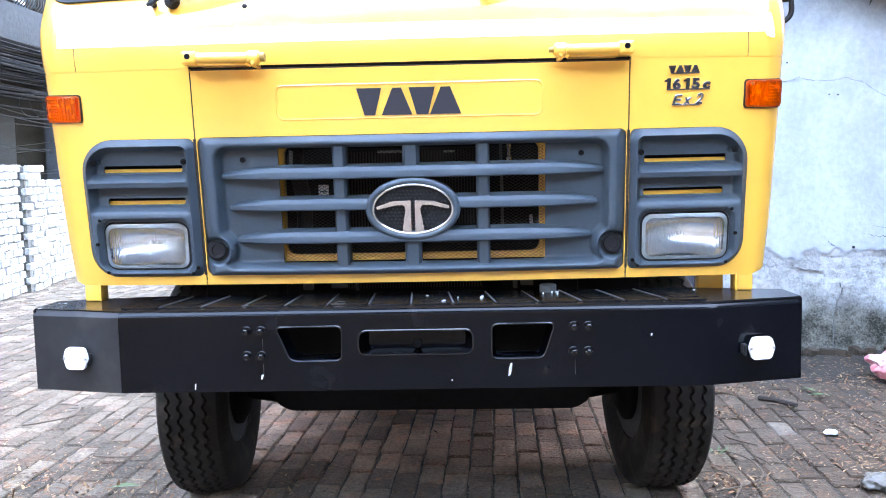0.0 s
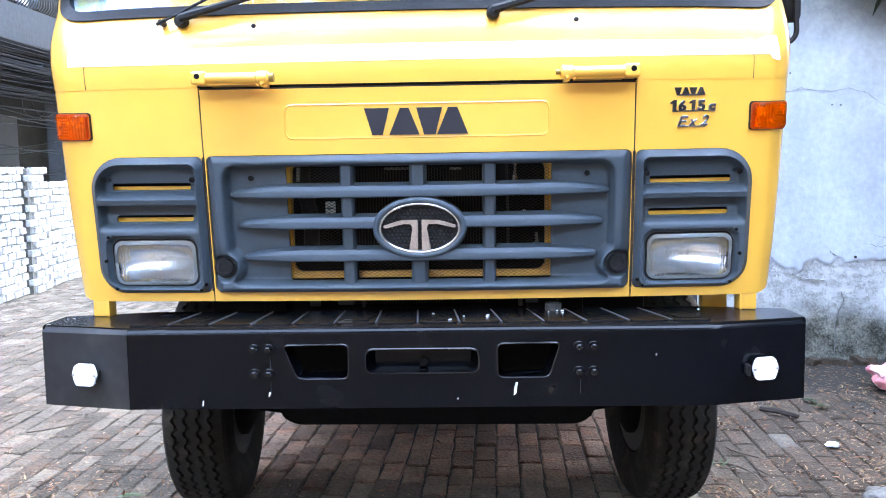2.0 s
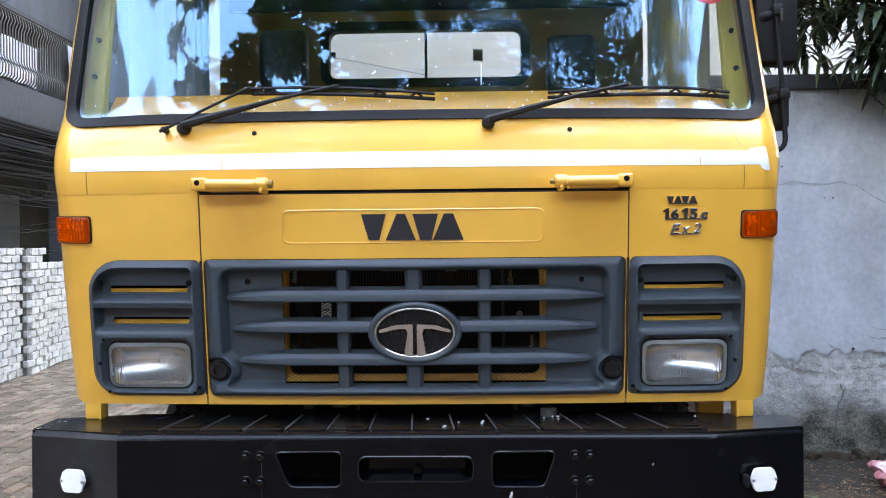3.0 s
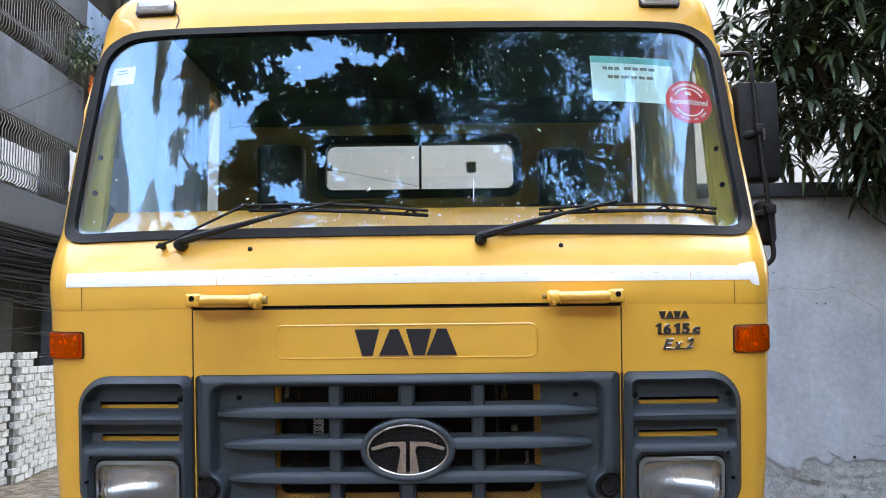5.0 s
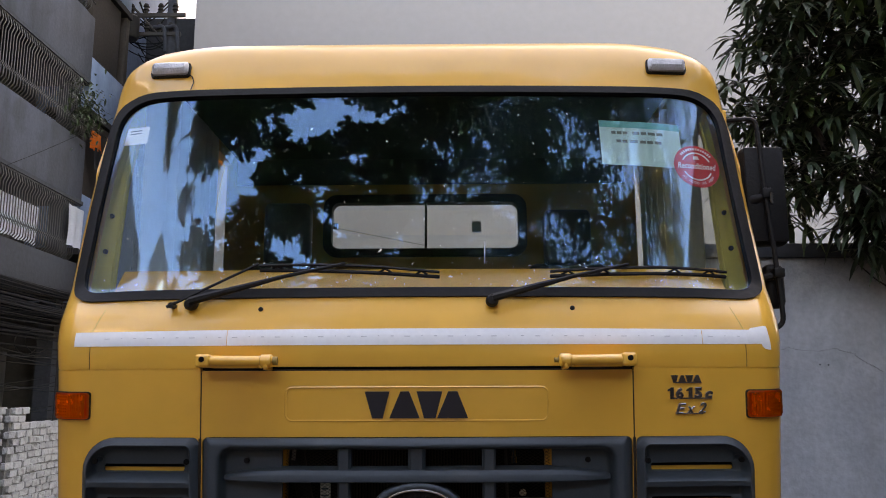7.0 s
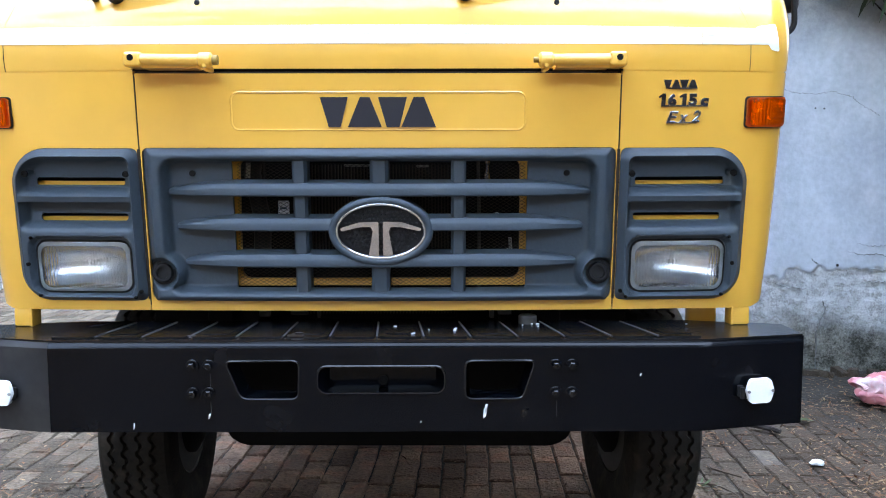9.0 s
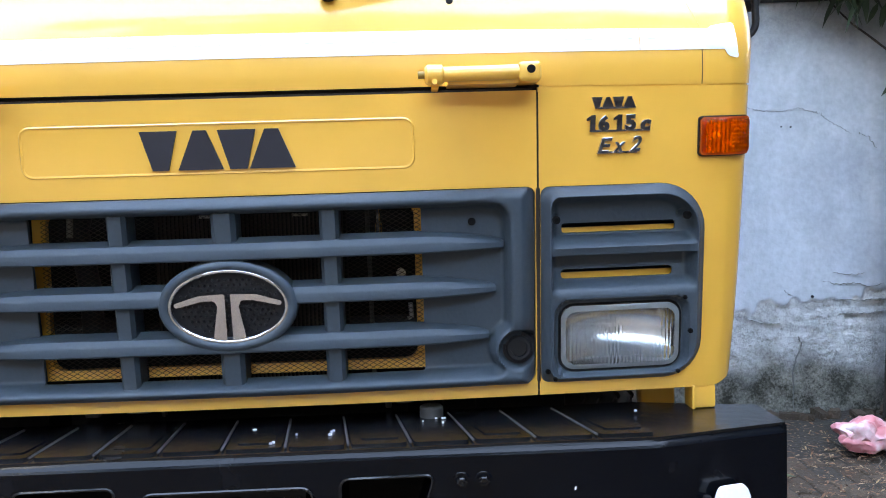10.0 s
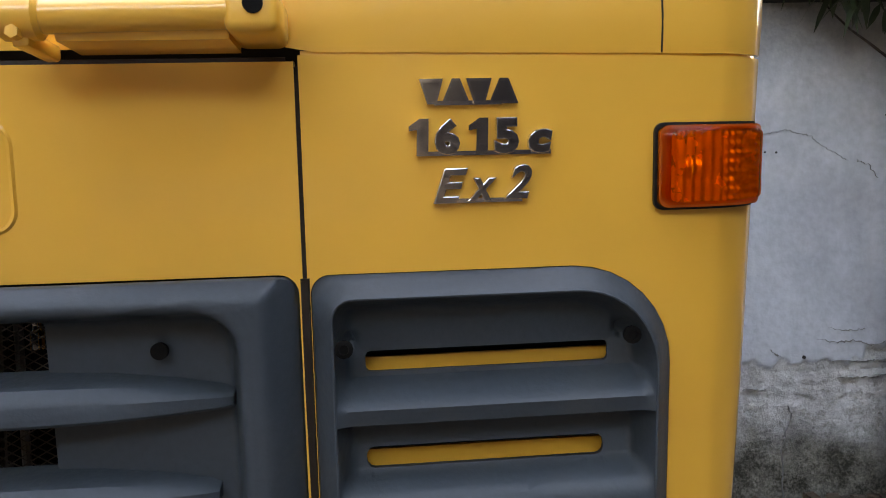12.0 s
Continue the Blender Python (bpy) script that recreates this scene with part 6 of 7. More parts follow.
for k, (pts, w) in enumerate((([(2.40, 2.07), (2.56, 2.055), (2.64, 2.085), (2.72, 2.06), (2.84, 2.055), (2.92, 2.06), (2.98, 2.075), (3.06, 2.05), (3.12, 2.04), (3.17, 1.99)], 0.004),
                              ([(3.17, 1.99), (3.26, 1.94), (3.33, 1.90)], 0.0025), ([(3.38, 1.90), (3.45, 1.87), (3.50, 1.80)], 0.0025),
                              ([(2.972, 0.56), (2.99, 0.50), (2.955, 0.42), (2.926, 0.31), (2.935, 0.18), (2.933, 0.02)], 0.005),
                              ([(3.14, 0.93), (3.24, 0.90), (3.34, 0.91), (3.46, 0.88), (3.55, 0.90)], 0.010), ([(3.20, 0.98), (3.32, 0.965), (3.42, 0.97)], 0.006),
                              ([(3.20, 0.80), (3.40, 0.79), (3.55, 0.80)], 0.004), ([(3.25, 0.71), (3.42, 0.70), (3.55, 0.715)], 0.004),
                              ([(2.88, 0.87), (2.91, 0.845), (2.93, 0.835)], 0.008), ([(2.60, 0.70), (2.72, 0.66), (2.85, 0.655)], 0.004))):
    wpart("crack", crack(pts, w, k), CRACK)
for x, z, r in ((2.923, 1.952, 0.006), (2.86, 1.955, 0.005), (3.064, 0.826, 0.010), (2.55, 2.19, 0.005)):
    wpart("pock_mark", lathe([(r, 0.01), (r, -0.007)], 10, "y", at=(x, WALL_Y, z)), NEAR_BLACK)
# a run of broken bricks and earth along the foot
for k in range(16):
    rng = random.Random(200 + k)
    x = 2.3 + k * 0.11 + rng.uniform(-0.03, 0.03)
    b = box(-0.06, 0.06, -0.035, 0.035, -0.025, 0.025, 0.008)
    for v in b.verts:
        v.co += Vector((rng.uniform(-1, 1), rng.uniform(-1, 1), rng.uniform(-1, 1))) * 0.006
    ob = part("brick_piece", b, PAVER)
    ob.matrix_basis = pose(x, WALL_Y - 0.10 + rng.uniform(-0.06, 0.03), 0.055, rng.uniform(-15, 15), rng.uniform(-15, 15), rng.uniform(0, 180))
    tagged(ob, "broken clay brick lying at the foot of the wall", "brick", "brick pieces by the wall")


# ---- whitewashed brick wall ----
bw_a, bw_b = Vector((-5.36, 6.0, 0)), Vector((-5.80, 10.6, 0))
bdir = (bw_b - bw_a).normalized()
bangle = math.degrees(math.atan2(bdir.y, bdir.x))
bwall = tagged(empty("brick_wall", bw_a), "rough whitewashed brick garden wall", "wall", kind="structure")
bwall.rotation_euler = (0, 0, radians(bangle))
LEN = (bw_b - bw_a).length


def bpart(name, bm, mat, label=""):
    return part(name, bm, mat, bwall, label)


bpart("mortar_core", box(0, LEN, 0.012, 0.22, -0.1, 1.44), MORTAR)
bpart("mortar_core", box(0, 2.46, 0.012, 0.22, 1.44, 1.63), MORTAR)
bpart("pier", box(1.93, 2.46, -0.07, 0.012, -0.1, 1.63), MORTAR)
brick_meshes = []
for k in range(6):
    rng = random.Random(300 + k)
    b = box(-0.1175, 0.1175, -0.020, 0.045, -0.0425, 0.0425, 0.012, 2)
    for v in b.verts:
        v.co += Vector((rng.uniform(-1, 1) * 0.005, rng.uniform(-1, 1) * 0.007, rng.uniform(-1, 1) * 0.005))
    bmesh.ops.recalc_face_normals(b, faces=b.faces[:])
    me = bpy.data.meshes.new("brick")
    b.to_mesh(me)
    b.free()
    me.materials.append(WHITE_BRICK)
    brick_meshes.append(me)
rng = random.Random(17)
for row in range(17):
    z = 0.048 + row * 0.097
    u = 0.125 * (row % 2) + 0.12
    while u < LEN:
        pier = 1.93 < u < 2.47
        if z < 1.44 or u < 2.47:
            ob = new("brick", rng.choice(brick_meshes))
            ob.parent = bwall
            ob.matrix_basis = pose(u, (-0.085 if pier else 0.0) + rng.uniform(-0.008, 0.004), z + rng.uniform(-0.007, 0.007), 0, rng.uniform(-3.0, 3.0), rng.uniform(-3.5, 3.5))
        u += 0.25

# ---- left apartment building ----
apt = tagged(empty("apartment_building", (-8, 10, 0)), "weathered concrete apartment block with barred balconies", "building")
APT = Matrix.Translation((-8, 10, 0)).inverted()


def apart(name, bm, mat, parent=None, label=""):
    ob = part(name, bm, mat, parent or apt, label)
    if not parent:
        ob.matrix_parent_inverse = APT
    return ob


Y0, Y1 = 3.0, 14.97
for z0, z1 in ((3.95, 4.68), (6.05, 7.40), (8.82, 10.35), (11.7, 13.0)):
    apart("parapet", box(-8.16, -8.0, Y0, Y1, z0, z1, 0.01), CONCRETE if z0 > 5 else CONCRETE_DARK)
    apart("slab", box(-14.0, -7.97, Y0, Y1 + 0.03, z0 - 0.08, z0 - 0.004), CONCRETE_DARK)
    apart("end_wall", box(-14.0, -8.16, Y1 - 0.16, Y1, z0, z1), CONCRETE)
# near-black walls carry the shade of the deep rooms in their colour
apart("back_wall", box(-14.2, -14.0, Y0, Y1, 0, 14.0), NEAR_BLACK)
apart("room_wall", box(-9.55, -9.40, Y0, Y1 - 0.2, 3.6, 13.0), NEAR_BLACK)
apart("end_wall", box(-14.0, -8.1, Y1 - 0.3, Y1 - 0.1, 0, 3.8), NEAR_BLACK)
apart("end_wall", box(-14.0, -9.2, Y1 - 0.02, Y1 + 0.02, 3.6, 14.0), CONCRETE_DARK)
for y in (2.0, 6.5, 10.9, 14.6):
    apart("pillar", box(-8.45, -8.12, y - 0.16, y + 0.14, 0, 13.0), CONCRETE_DARK)
for z0, z1 in ((4.68, 5.97), (7.40, 8.74), (10.35, 11.62)):
    frame_ob = apart("balcony_grille", box(-8.03, -8.0, 3.0, Y1, z1 - 0.03, z1), IRON, label="dark iron balcony bars")
    apart("rail", box(-8.03, -8.0, 3.0, Y1, z0 + 0.35, z0 + 0.37), IRON, frame_ob)
    first = None
    for k in range(68):
        y = 8.0 + k * 0.098
        if first is None:
            first = apart("bar", tube([(-8.02, 0, z0), (-7.93, 0, z0 + 0.10), (-7.92, 0, z0 + 0.26), (-8.01, 0, z0 + 0.42), (-8.01, 0, z1 - 0.30), (-7.96, 0, z1 - 0.18), (-8.01, 0, z1)], 0.012, 5), IRON, frame_ob)
            first.location = (0, y, 0)
        else:
            bar = new("bar", first.data)
            bar.parent, bar.location = frame_ob, (0, y, 0)
# ground floor clutter, near-black to paint in the shade of the open floor
for y0, y1, z0, z1, mt in ((8.6, 10.6, 1.7, 2.5, NEAR_BLACK), (11.0, 12.2, 1.6, 2.0, NEAR_BLACK), (10.4, 10.9, 2.1, 2.3, CONCRETE_DARK), (12.4, 13.6, 0.0, 2.7, NEAR_BLACK)):
    apart("shutter", box(-8.9, -8.6, y0, y1, z0, z1, 0.02), mt)
apart("beam", box(-8.25, -8.02, Y0, Y1, 3.30, 3.42), CONCRETE_DARK)


def hanging(name, x, y0, y1, z0, z1, mat, seed, label):
    """A cloth over a rail, with folds."""
    bm = bmesh.new()
    rows = []
    for i in range(13):
        u = i / 12
        rows.append([bm.verts.new((x + 0.03 * math.sin(u * 15 + seed + w) * (0.4 + w), y0 + (y1 - y0) * u + 0.03 * w * math.sin(seed + 3 * w), z1 + (z0 - z1) * w)) for w in (0, 0.25, 0.5, 0.75, 1)])
    for p, q in zip(rows, rows[1:]):
        for j in range(4):
            bm.faces.new((p[j], q[j], q[j + 1], p[j + 1]))
    bmesh.ops.solidify(bm, geom=bm.faces[:], thickness=0.008)
    tagged(part(name, bm, mat), label, "laundry", "laundry on the balcony bars")


hanging("hanging_cloth", -7.86, 14.09, 14.83, 4.95, 5.80, CLOTH_WHITE, 1.0, "white cloth hung over the balcony bars")
hanging("hanging_cloth", -8.14, 11.9, 13.5, 4.78, 5.55, CLOTH_WHITE, 2.0, "grey-white washing behind the balcony bars")
hanging("hanging_cloth", -8.25, 9.9, 11.2, 4.85, 5.65, CURTAIN, 3.0, "pale washing behind the balcony bars")
hanging("hanging_cloth", -7.90, 15.02, 15.48, 7.30, 7.72, CLOTH_ORANGE, 4.0, "orange cloth hung out on the corner")
hanging("hanging_cloth", -7.87, 15.18, 15.52, 6.88, 7.36, SEAT, 5.0, "dark cloth hung below the orange one")

# next building, pale blue, with balconies
blue = tagged(empty("blue_building", (-9, 20, 0)), "pale blue plastered block behind, with wires and balconies", "building")
BLUE_AT = Matrix.Translation((-9, 20, 0)).inverted()


def blpart(name, bm, mat, label=""):
    ob = part(name, bm, mat, blue, label)
    ob.matrix_parent_inverse = BLUE_AT
    return ob


blpart("body", box(-16, -9.0, 15.05, 24.0, 0, 20.0), BLUE_WALL)
for z in (5.05, 8.27, 11.5, 14.7):
    blpart("balcony_wall", box(-9.0, -8.06, 15.06, 17.10, z, z + 1.22, 0.02), BLUE_WALL)
    # slab coloured near-black for the shade beneath the balcony
    blpart("balcony_slab", box(-9.0, -8.03, 15.05, 17.14, z - 0.15, z - 0.004), NEAR_BLACK)
    # brown sheet and post put the shade of the open balcony into colour
    blpart("balcony_screen", box(-8.30, -8.12, 15.06, 16.62, z + 1.225, z + 3.05, 0.01), BROWN_SHADE, "dark brown sheet standing in for the shaded balcony opening")
    blpart("balcony_post", box(-8.26, -8.08, 16.90, 17.10, z + 1.225, z + 3.05, 0.01), BROWN_SHADE)
blpart("rear_wing", box(-9.0, -7.2, 20.6, 26.0, 0, 13.1), CONCRETE_DARK)
for k in range(7):
    blpart("roof_rail", box(-8.9 + k * 0.27, -8.85 + k * 0.27, 20.62, 20.68, 12.5, 13.08), CONCRETE)
# white building behind the truck
white = tagged(empty("white_building", (3, 14, 0)), "tall plain white plastered house wall", "building")
# height, depth and right end stretched beyond view to keep the sun off
ob = part("house_wall", box(-5.40, 24.0, 14.0, 28.0, 0, 30.0, 0.02), WHITE_WALL, white)
ob.matrix_parent_inverse = Matrix.Translation((3, 14, 0)).inverted()

# wires
rng = random.Random(5)
cables = tagged(empty("overhead_cables", (-7.5, 9, 4)), "tangle of black overhead cables", "cable", kind="stuff")
bm = bmesh.new()


def strung(a, b, sag, r):
    """A cable hanging in a smooth curve between two points."""
    a, b = Vector(a), Vector(b)
    tube([a.lerp(b, u) - Vector((0, 0, 4 * sag * u * (1 - u))) for u in [i / 14 for i in range(15)]], r, 5, bm)


for k in range(44):
    z, x = 3.95 - 1.05 * rng.random() ** 1.4, -7.5 + rng.uniform(-0.25, 0.25)
    strung((x, 4.0, z + rng.uniform(-0.1, 0.1)), (x + rng.uniform(-0.1, 0.1), 17.5, z + rng.uniform(-0.15, 0.2)), rng.uniform(0.02, 0.22), rng.uniform(0.010, 0.022))
for k in range(13):
    z, x = rng.uniform(2.0, 3.2), -7.3 + rng.uniform(-0.4, 0.4)
    strung((x, 6.0, z + rng.uniform(-0.4, 0.4)), (x, 15.5, z + rng.uniform(-0.5, 0.5)), rng.uniform(0.1, 0.6), rng.uniform(0.005, 0.009))
for k in range(7):
    # loose loops hanging from the bundle
    y, z, w = rng.uniform(9, 13.5), rng.uniform(2.7, 3.3), rng.uniform(0.2, 0.5)
    tube([(-7.4, y + w * math.cos(q), z + 0.5 * w * math.sin(q)) for q in steps(0.0, 6.2, 0.4)], 0.007, 4, bm)
strung((-7.7, 10.9, 5.6), (-7.7, 15.6, 8.2), 0.05, 0.006)
for k in range(16):
    strung((-9.0 + rng.uniform(0, 0.8), 18.6, rng.uniform(11.0, 13.0)), (-7.45, 18.5, rng.uniform(10.9, 12.9)), rng.uniform(0.05, 0.5), 0.016)
part("cable_bundle", bm, CABLE, cables).matrix_parent_inverse = Matrix.Translation((-7.5, 9, 4)).inverted()
pole = tagged(empty("utility_pole", (-7.49, 18.5, 0)), "concrete utility pole with cross arms, insulators and transformer cans", "pole")
PAT = Matrix.Translation((-7.49, 18.5, 0)).inverted()


def pole_part(name, bm, mat, label=""):
    ob = part(name, bm, mat, pole, label)
    ob.matrix_parent_inverse = PAT


pole_part("shaft", tube([(-7.47, 18.5, 0), (-7.52, 18.5, 14.5)], [0.17, 0.12], 12), CONCRETE)
for z, x0, x1 in ((12.75, -9.0, -7.0), (12.05, -9.1, -7.1), (11.5, -8.9, -7.2)):
    pole_part("cross_arm", box(x0, x1, 18.32, 18.40, z, z + 0.10), IRON)
    for k in range(5):
        x = x0 + 0.12 + k * (x1 - x0 - 0.4) / 4
        pole_part("insulator", lathe([(0.0, 0.30), (0.05, 0.28), (0.085, 0.20), (0.05, 0.18), (0.085, 0.10), (0.05, 0.08), (0.05, 0.0)], 10, "z", at=(x, 18.36, z + 0.10)), NEAR_BLACK)
pole_part("brace", tube([(-8.9, 18.36, 12.75), (-7.6, 18.40, 11.3)], 0.035, 6), IRON)
pole_part("transformer", tube([(-8.55, 18.2, 11.35), (-8.55, 18.2, 11.40), (-8.55, 18.2, 11.95), (-8.55, 18.2, 12.0)], [0.22, 0.26, 0.26, 0.2], 14), IRON, "dark transformer can")
for x in (-7.62, -7.28):
    pole_part("bent_conduit", tube(rounded_path([(x - 0.3, 18.25, 11.7), (x, 18.25, 11.75), (x + 0.06, 18.25, 11.0)], 0.15), 0.05, 8), CONCRETE)


# ---- trees ----
def leaf_mesh(bm, at, along, up, length, width, droop):
    """One leaf blade, folded along its midrib and bent down."""
    along, side = along.normalized(), along.cross(up)
    if side.length < 0.05:
        side = along.orthogonal()
    side.normalize()
    rise = side.cross(along).normalized()
    prev = None
    for u, w in ((0.0, 0.06), (0.3, 0.9), (0.65, 0.8), (1.0, 0.02)):
        c = at + along * (length * u) - Vector((0, 0, 1)) * (droop * length * u * u)
        row = (bm.verts.new(c + side * width * w * 0.5 + rise * width * 0.12 * w), bm.verts.new(c), bm.verts.new(c - side * width * w * 0.5 + rise * width * 0.12 * w))
        if prev:
            bm.faces.new((prev[0], prev[1], row[1], row[0]))
            bm.faces.new((prev[1], prev[2], row[2], row[1]))
        prev = row


def leaflet(bm, at, along, up, length, width, droop):
    """A small leaf of two halves folded along the midrib."""
    along = along.normalized()
    side = along.cross(up)
    side = (side if side.length > 0.05 else along.orthogonal()).normalized() * width * 0.5
    mid = at + along * length * 0.5 + Vector((0, 0, 0.12 * width))
    tip = at + along * length - Vector((0, 0, droop * length * 0.5))
    a, l, r, t = bm.verts.new(at), bm.verts.new(mid + side), bm.verts.new(mid - side), bm.verts.new(tip)
    bm.faces.new((a, r, t))
    bm.faces.new((a, t, l))


def broad_leaf(bm, at, along, up, length, width, droop):
    """A leaf widest near its tip, of four triangles."""
    along = along.normalized()
    side = along.cross(up)
    side = (side if side.length > 0.05 else along.orthogonal()).normalized() * width * 0.5
    sag = Vector((0, 0, droop * length * 0.5))
    a, t = bm.verts.new(at), bm.verts.new(at + along * length - sag)
    l, r = bm.verts.new(at + along * length * 0.62 + side - sag * 0.35), bm.verts.new(at + along * length * 0.62 - side - sag * 0.35)
    l2, r2 = bm.verts.new(at + along * length * 0.92 + side * 0.6 - sag * 0.8), bm.verts.new(at + along * length * 0.92 - side * 0.6 - sag * 0.8)
    bm.faces.new((a, r, l))
    bm.faces.new((l, r, r2, l2))
    bm.faces.new((l2, r2, t))


def tree(name, base, trunk_pts, trunk_r, blobs, whorls, leaf_len, leaf_w, seed, label, pale=0.25, droop=0.5, limb=0.45, blade=leaf_mesh, gap=0.35):
    """Tapered trunk, limbs to each clump, and whorls of single leaves with gaps between."""
    rng = random.Random(seed)
    t = tagged(empty(name, base), label, "tree")
    inv = Matrix.Translation(base).inverted()
    n = len(trunk_pts)
    part("trunk", tube(trunk_pts, [trunk_r * (1 - 0.5 * i / (n - 1)) for i in range(n)], 12), BARK, t).matrix_parent_inverse = inv
    head = Vector(trunk_pts[-1])
    dark, light = bmesh.new(), bmesh.new()
    grown = [head]
    for c, r in sorted(blobs, key=lambda q: (Vector(q[0]) - head).length):
        c = Vector(c)
        start = min(grown, key=lambda g: (g - c).length)
        grown.append(c)
        mid = start.lerp(c, 0.5) + Vector((rng.uniform(-0.2, 0.2), rng.uniform(-0.2, 0.2), 0.15))
        limbs = tube([start, mid, c], [trunk_r * limb, trunk_r * limb * 0.6, trunk_r * limb * 0.22], 7)
        for k in range(int(whorls * r)):
            d = Vector((rng.gauss(0, 1), rng.gauss(0, 1), rng.gauss(0, 0.8)))
            d = d.normalized() * r * rng.uniform(0.25, 1.1)
            at = c + d
            if rng.random() < 0.18:
                tube([c + d * 0.2, c + d * 0.6 + Vector((0, 0, 0.03)), at], [0.010, 0.007, 0.004], 4, limbs)
            aim = (d.normalized() + Vector((0, 0, rng.uniform(-0.5, 0.2)))).normalized()
            goal = light if rng.random() < pale else dark
            for j in range(rng.randint(5, 9)):
                q = Vector((rng.gauss(0, 1), rng.gauss(0, 1), rng.gauss(0, 0.6))).normalized()
                blade(goal, at + q * leaf_len * gap, (aim * 0.5 + q), Vector((0, 0, 1)), leaf_len * rng.uniform(0.6, 1.15), leaf_w * rng.uniform(0.8, 1.15), droop * rng.uniform(0.2, 1.3))
        part("limb", limbs, BARK, t).matrix_parent_inverse = inv
    for nm, b, mt in (("crown", dark, LEAF if blade is not leaf_mesh else MANGO_LEAF), ("crown", light, LEAF_PALE)):
        o = part(nm, b, mt, t, recalc=False)
        o.matrix_parent_inverse = inv
        o["kind"] = "stuff"
    return t


# clumps nearer than y 2.5 are unseen, added to shade the right-hand ground
tree("mango_tree", (3.50, 3.36, 0), [(3.50, 3.36, -0.05), (3.53, 3.36, 0.8), (3.58, 3.36, 1.7), (3.62, 3.34, 2.6), (3.7, 3.3, 3.4)], 0.085,
     [((2.65, 3.5, 3.9), 0.55), ((2.95, 3.4, 4.4), 0.6), ((3.3, 3.2, 3.8), 0.7), ((3.0, 3.3, 3.35), 0.45), ((3.75, 3.0, 4.6), 0.9), ((3.4, 3.1, 3.2), 0.4), ((2.55, 3.6, 3.35), 0.4), ((3.6, 2.9, 3.9), 0.6), ((4.4, 3.2, 4.2), 0.9), ((3.0, 3.3, 5.1), 0.6), ((3.15, 3.2, 3.02), 0.27), ((3.42, 3.15, 2.92), 0.30), ((4.3, 2.0, 4.6), 0.9), ((4.6, 0.8, 5.0), 0.9), ((4.0, 1.4, 5.6), 0.8), ((5.2, 1.9, 5.2), 0.9), ((4.9, -0.3, 5.4), 0.8), ((3.5, 3.3, 4.3), 0.5), ((2.9, 3.45, 3.75), 0.4), ((3.9, 3.3, 3.5), 0.5), ((2.75, 3.5, 4.7), 0.4), ((3.3, 3.2, 4.8), 0.5)],
     140, 0.200, 0.046, 11, "mango tree with long dark leaves in rosettes over the wall", 0.14, 0.55, gap=0.06)
# a thin shoot of the mango tree hanging before the wall
mango = bpy.data.objects["mango_tree"]
inv = Matrix.Translation((3.50, 3.36, 0)).inverted()
part("shoot", tube([(3.60, 3.36, 2.29), (3.52, 3.38, 2.35), (3.34, 3.40, 2.50), (3.24, 3.40, 2.57), (3.14, 3.40, 2.665), (3.04, 3.42, 2.80)], [0.010, 0.008, 0.007, 0.006, 0.005, 0.004], 6), BARK, mango).matrix_parent_inverse = inv
bm = bmesh.new()
rng = random.Random(4)
for at, aim, ln in (((3.53, 3.38, 2.235), (-0.9, 0, -0.8), 0.16), ((3.45, 3.39, 2.70), (-0.2, 0, -1), 0.15), ((3.40, 3.39, 2.70), (-0.5, 0, -0.8), 0.14), ((3.48, 3.39, 2.70), (0.2, 0, -1), 0.16), ((3.43, 3.38, 2.68), (-0.3, -0.2, -0.9), 0.14)):
    leaf_mesh(bm, Vector(at), Vector(aim), Vector((0, -1, 0.2)), ln, 0.04, 0.1)
part("shoot_leaves", bm, LEAF, mango, recalc=False).matrix_parent_inverse = inv
# the trees across the yard, seen in the windscreen: a broad-leaved one and a fine-leaved one
rng = random.Random(23)
OPEN_SKY = (((-3.75, 10.75), (0.62, 0.75)), ((-2.55, 11.75), (0.75, 0.75)), ((-1.35, 11.75), (0.95, 0.55)), ((-4.75, 9.0), (0.8, 0.9)), ((-6.4, 10.2), (1.2, 2.2)))


def in_gap(x, z):
    return any(((x - c[0]) / r[0]) ** 2 + ((z - c[1]) / r[1]) ** 2 < 1 for c, r in OPEN_SKY)


blobs = []
while len(blobs) < 198:
    x, z = rng.uniform(-5.5, 0.6), rng.uniform(7.2, 13.6)
    if in_gap(x, z) or (x < -3.8 and z < 9.9 + 0.8 * (-3.8 - x) and rng.random() > (0.40 if z < 8.5 and x > -5.0 else 0.06)):
        continue
    depth = rng.uniform(-0.5, 0.5)
    k = 1 - depth / 7.2
    blobs.append(((x * k, -7.0 + depth, 2.3 + (z - 2.3) * k), rng.uniform(0.18, 0.36)))
blobs += [((-7.7, -7, 13.2), 0.55), ((-7.5, -7, 12.6), 0.45), ((-7.3, -7, 12.0), 0.35), ((-7.15, -7, 11.5), 0.22), ((-1.45, -7, 12.25), 0.25), ((-1.2, -7, 11.95), 0.16),
          ((-4.3, -7, 8.9), 0.26), ((-4.6, -7, 8.5), 0.25), ((-4.0, -7, 8.45), 0.3), ((-3.75, -7, 9.1), 0.3), ((-3.2, -7, 10.7), 0.16), ((-3.9, -7, 11.0), 0.12)]
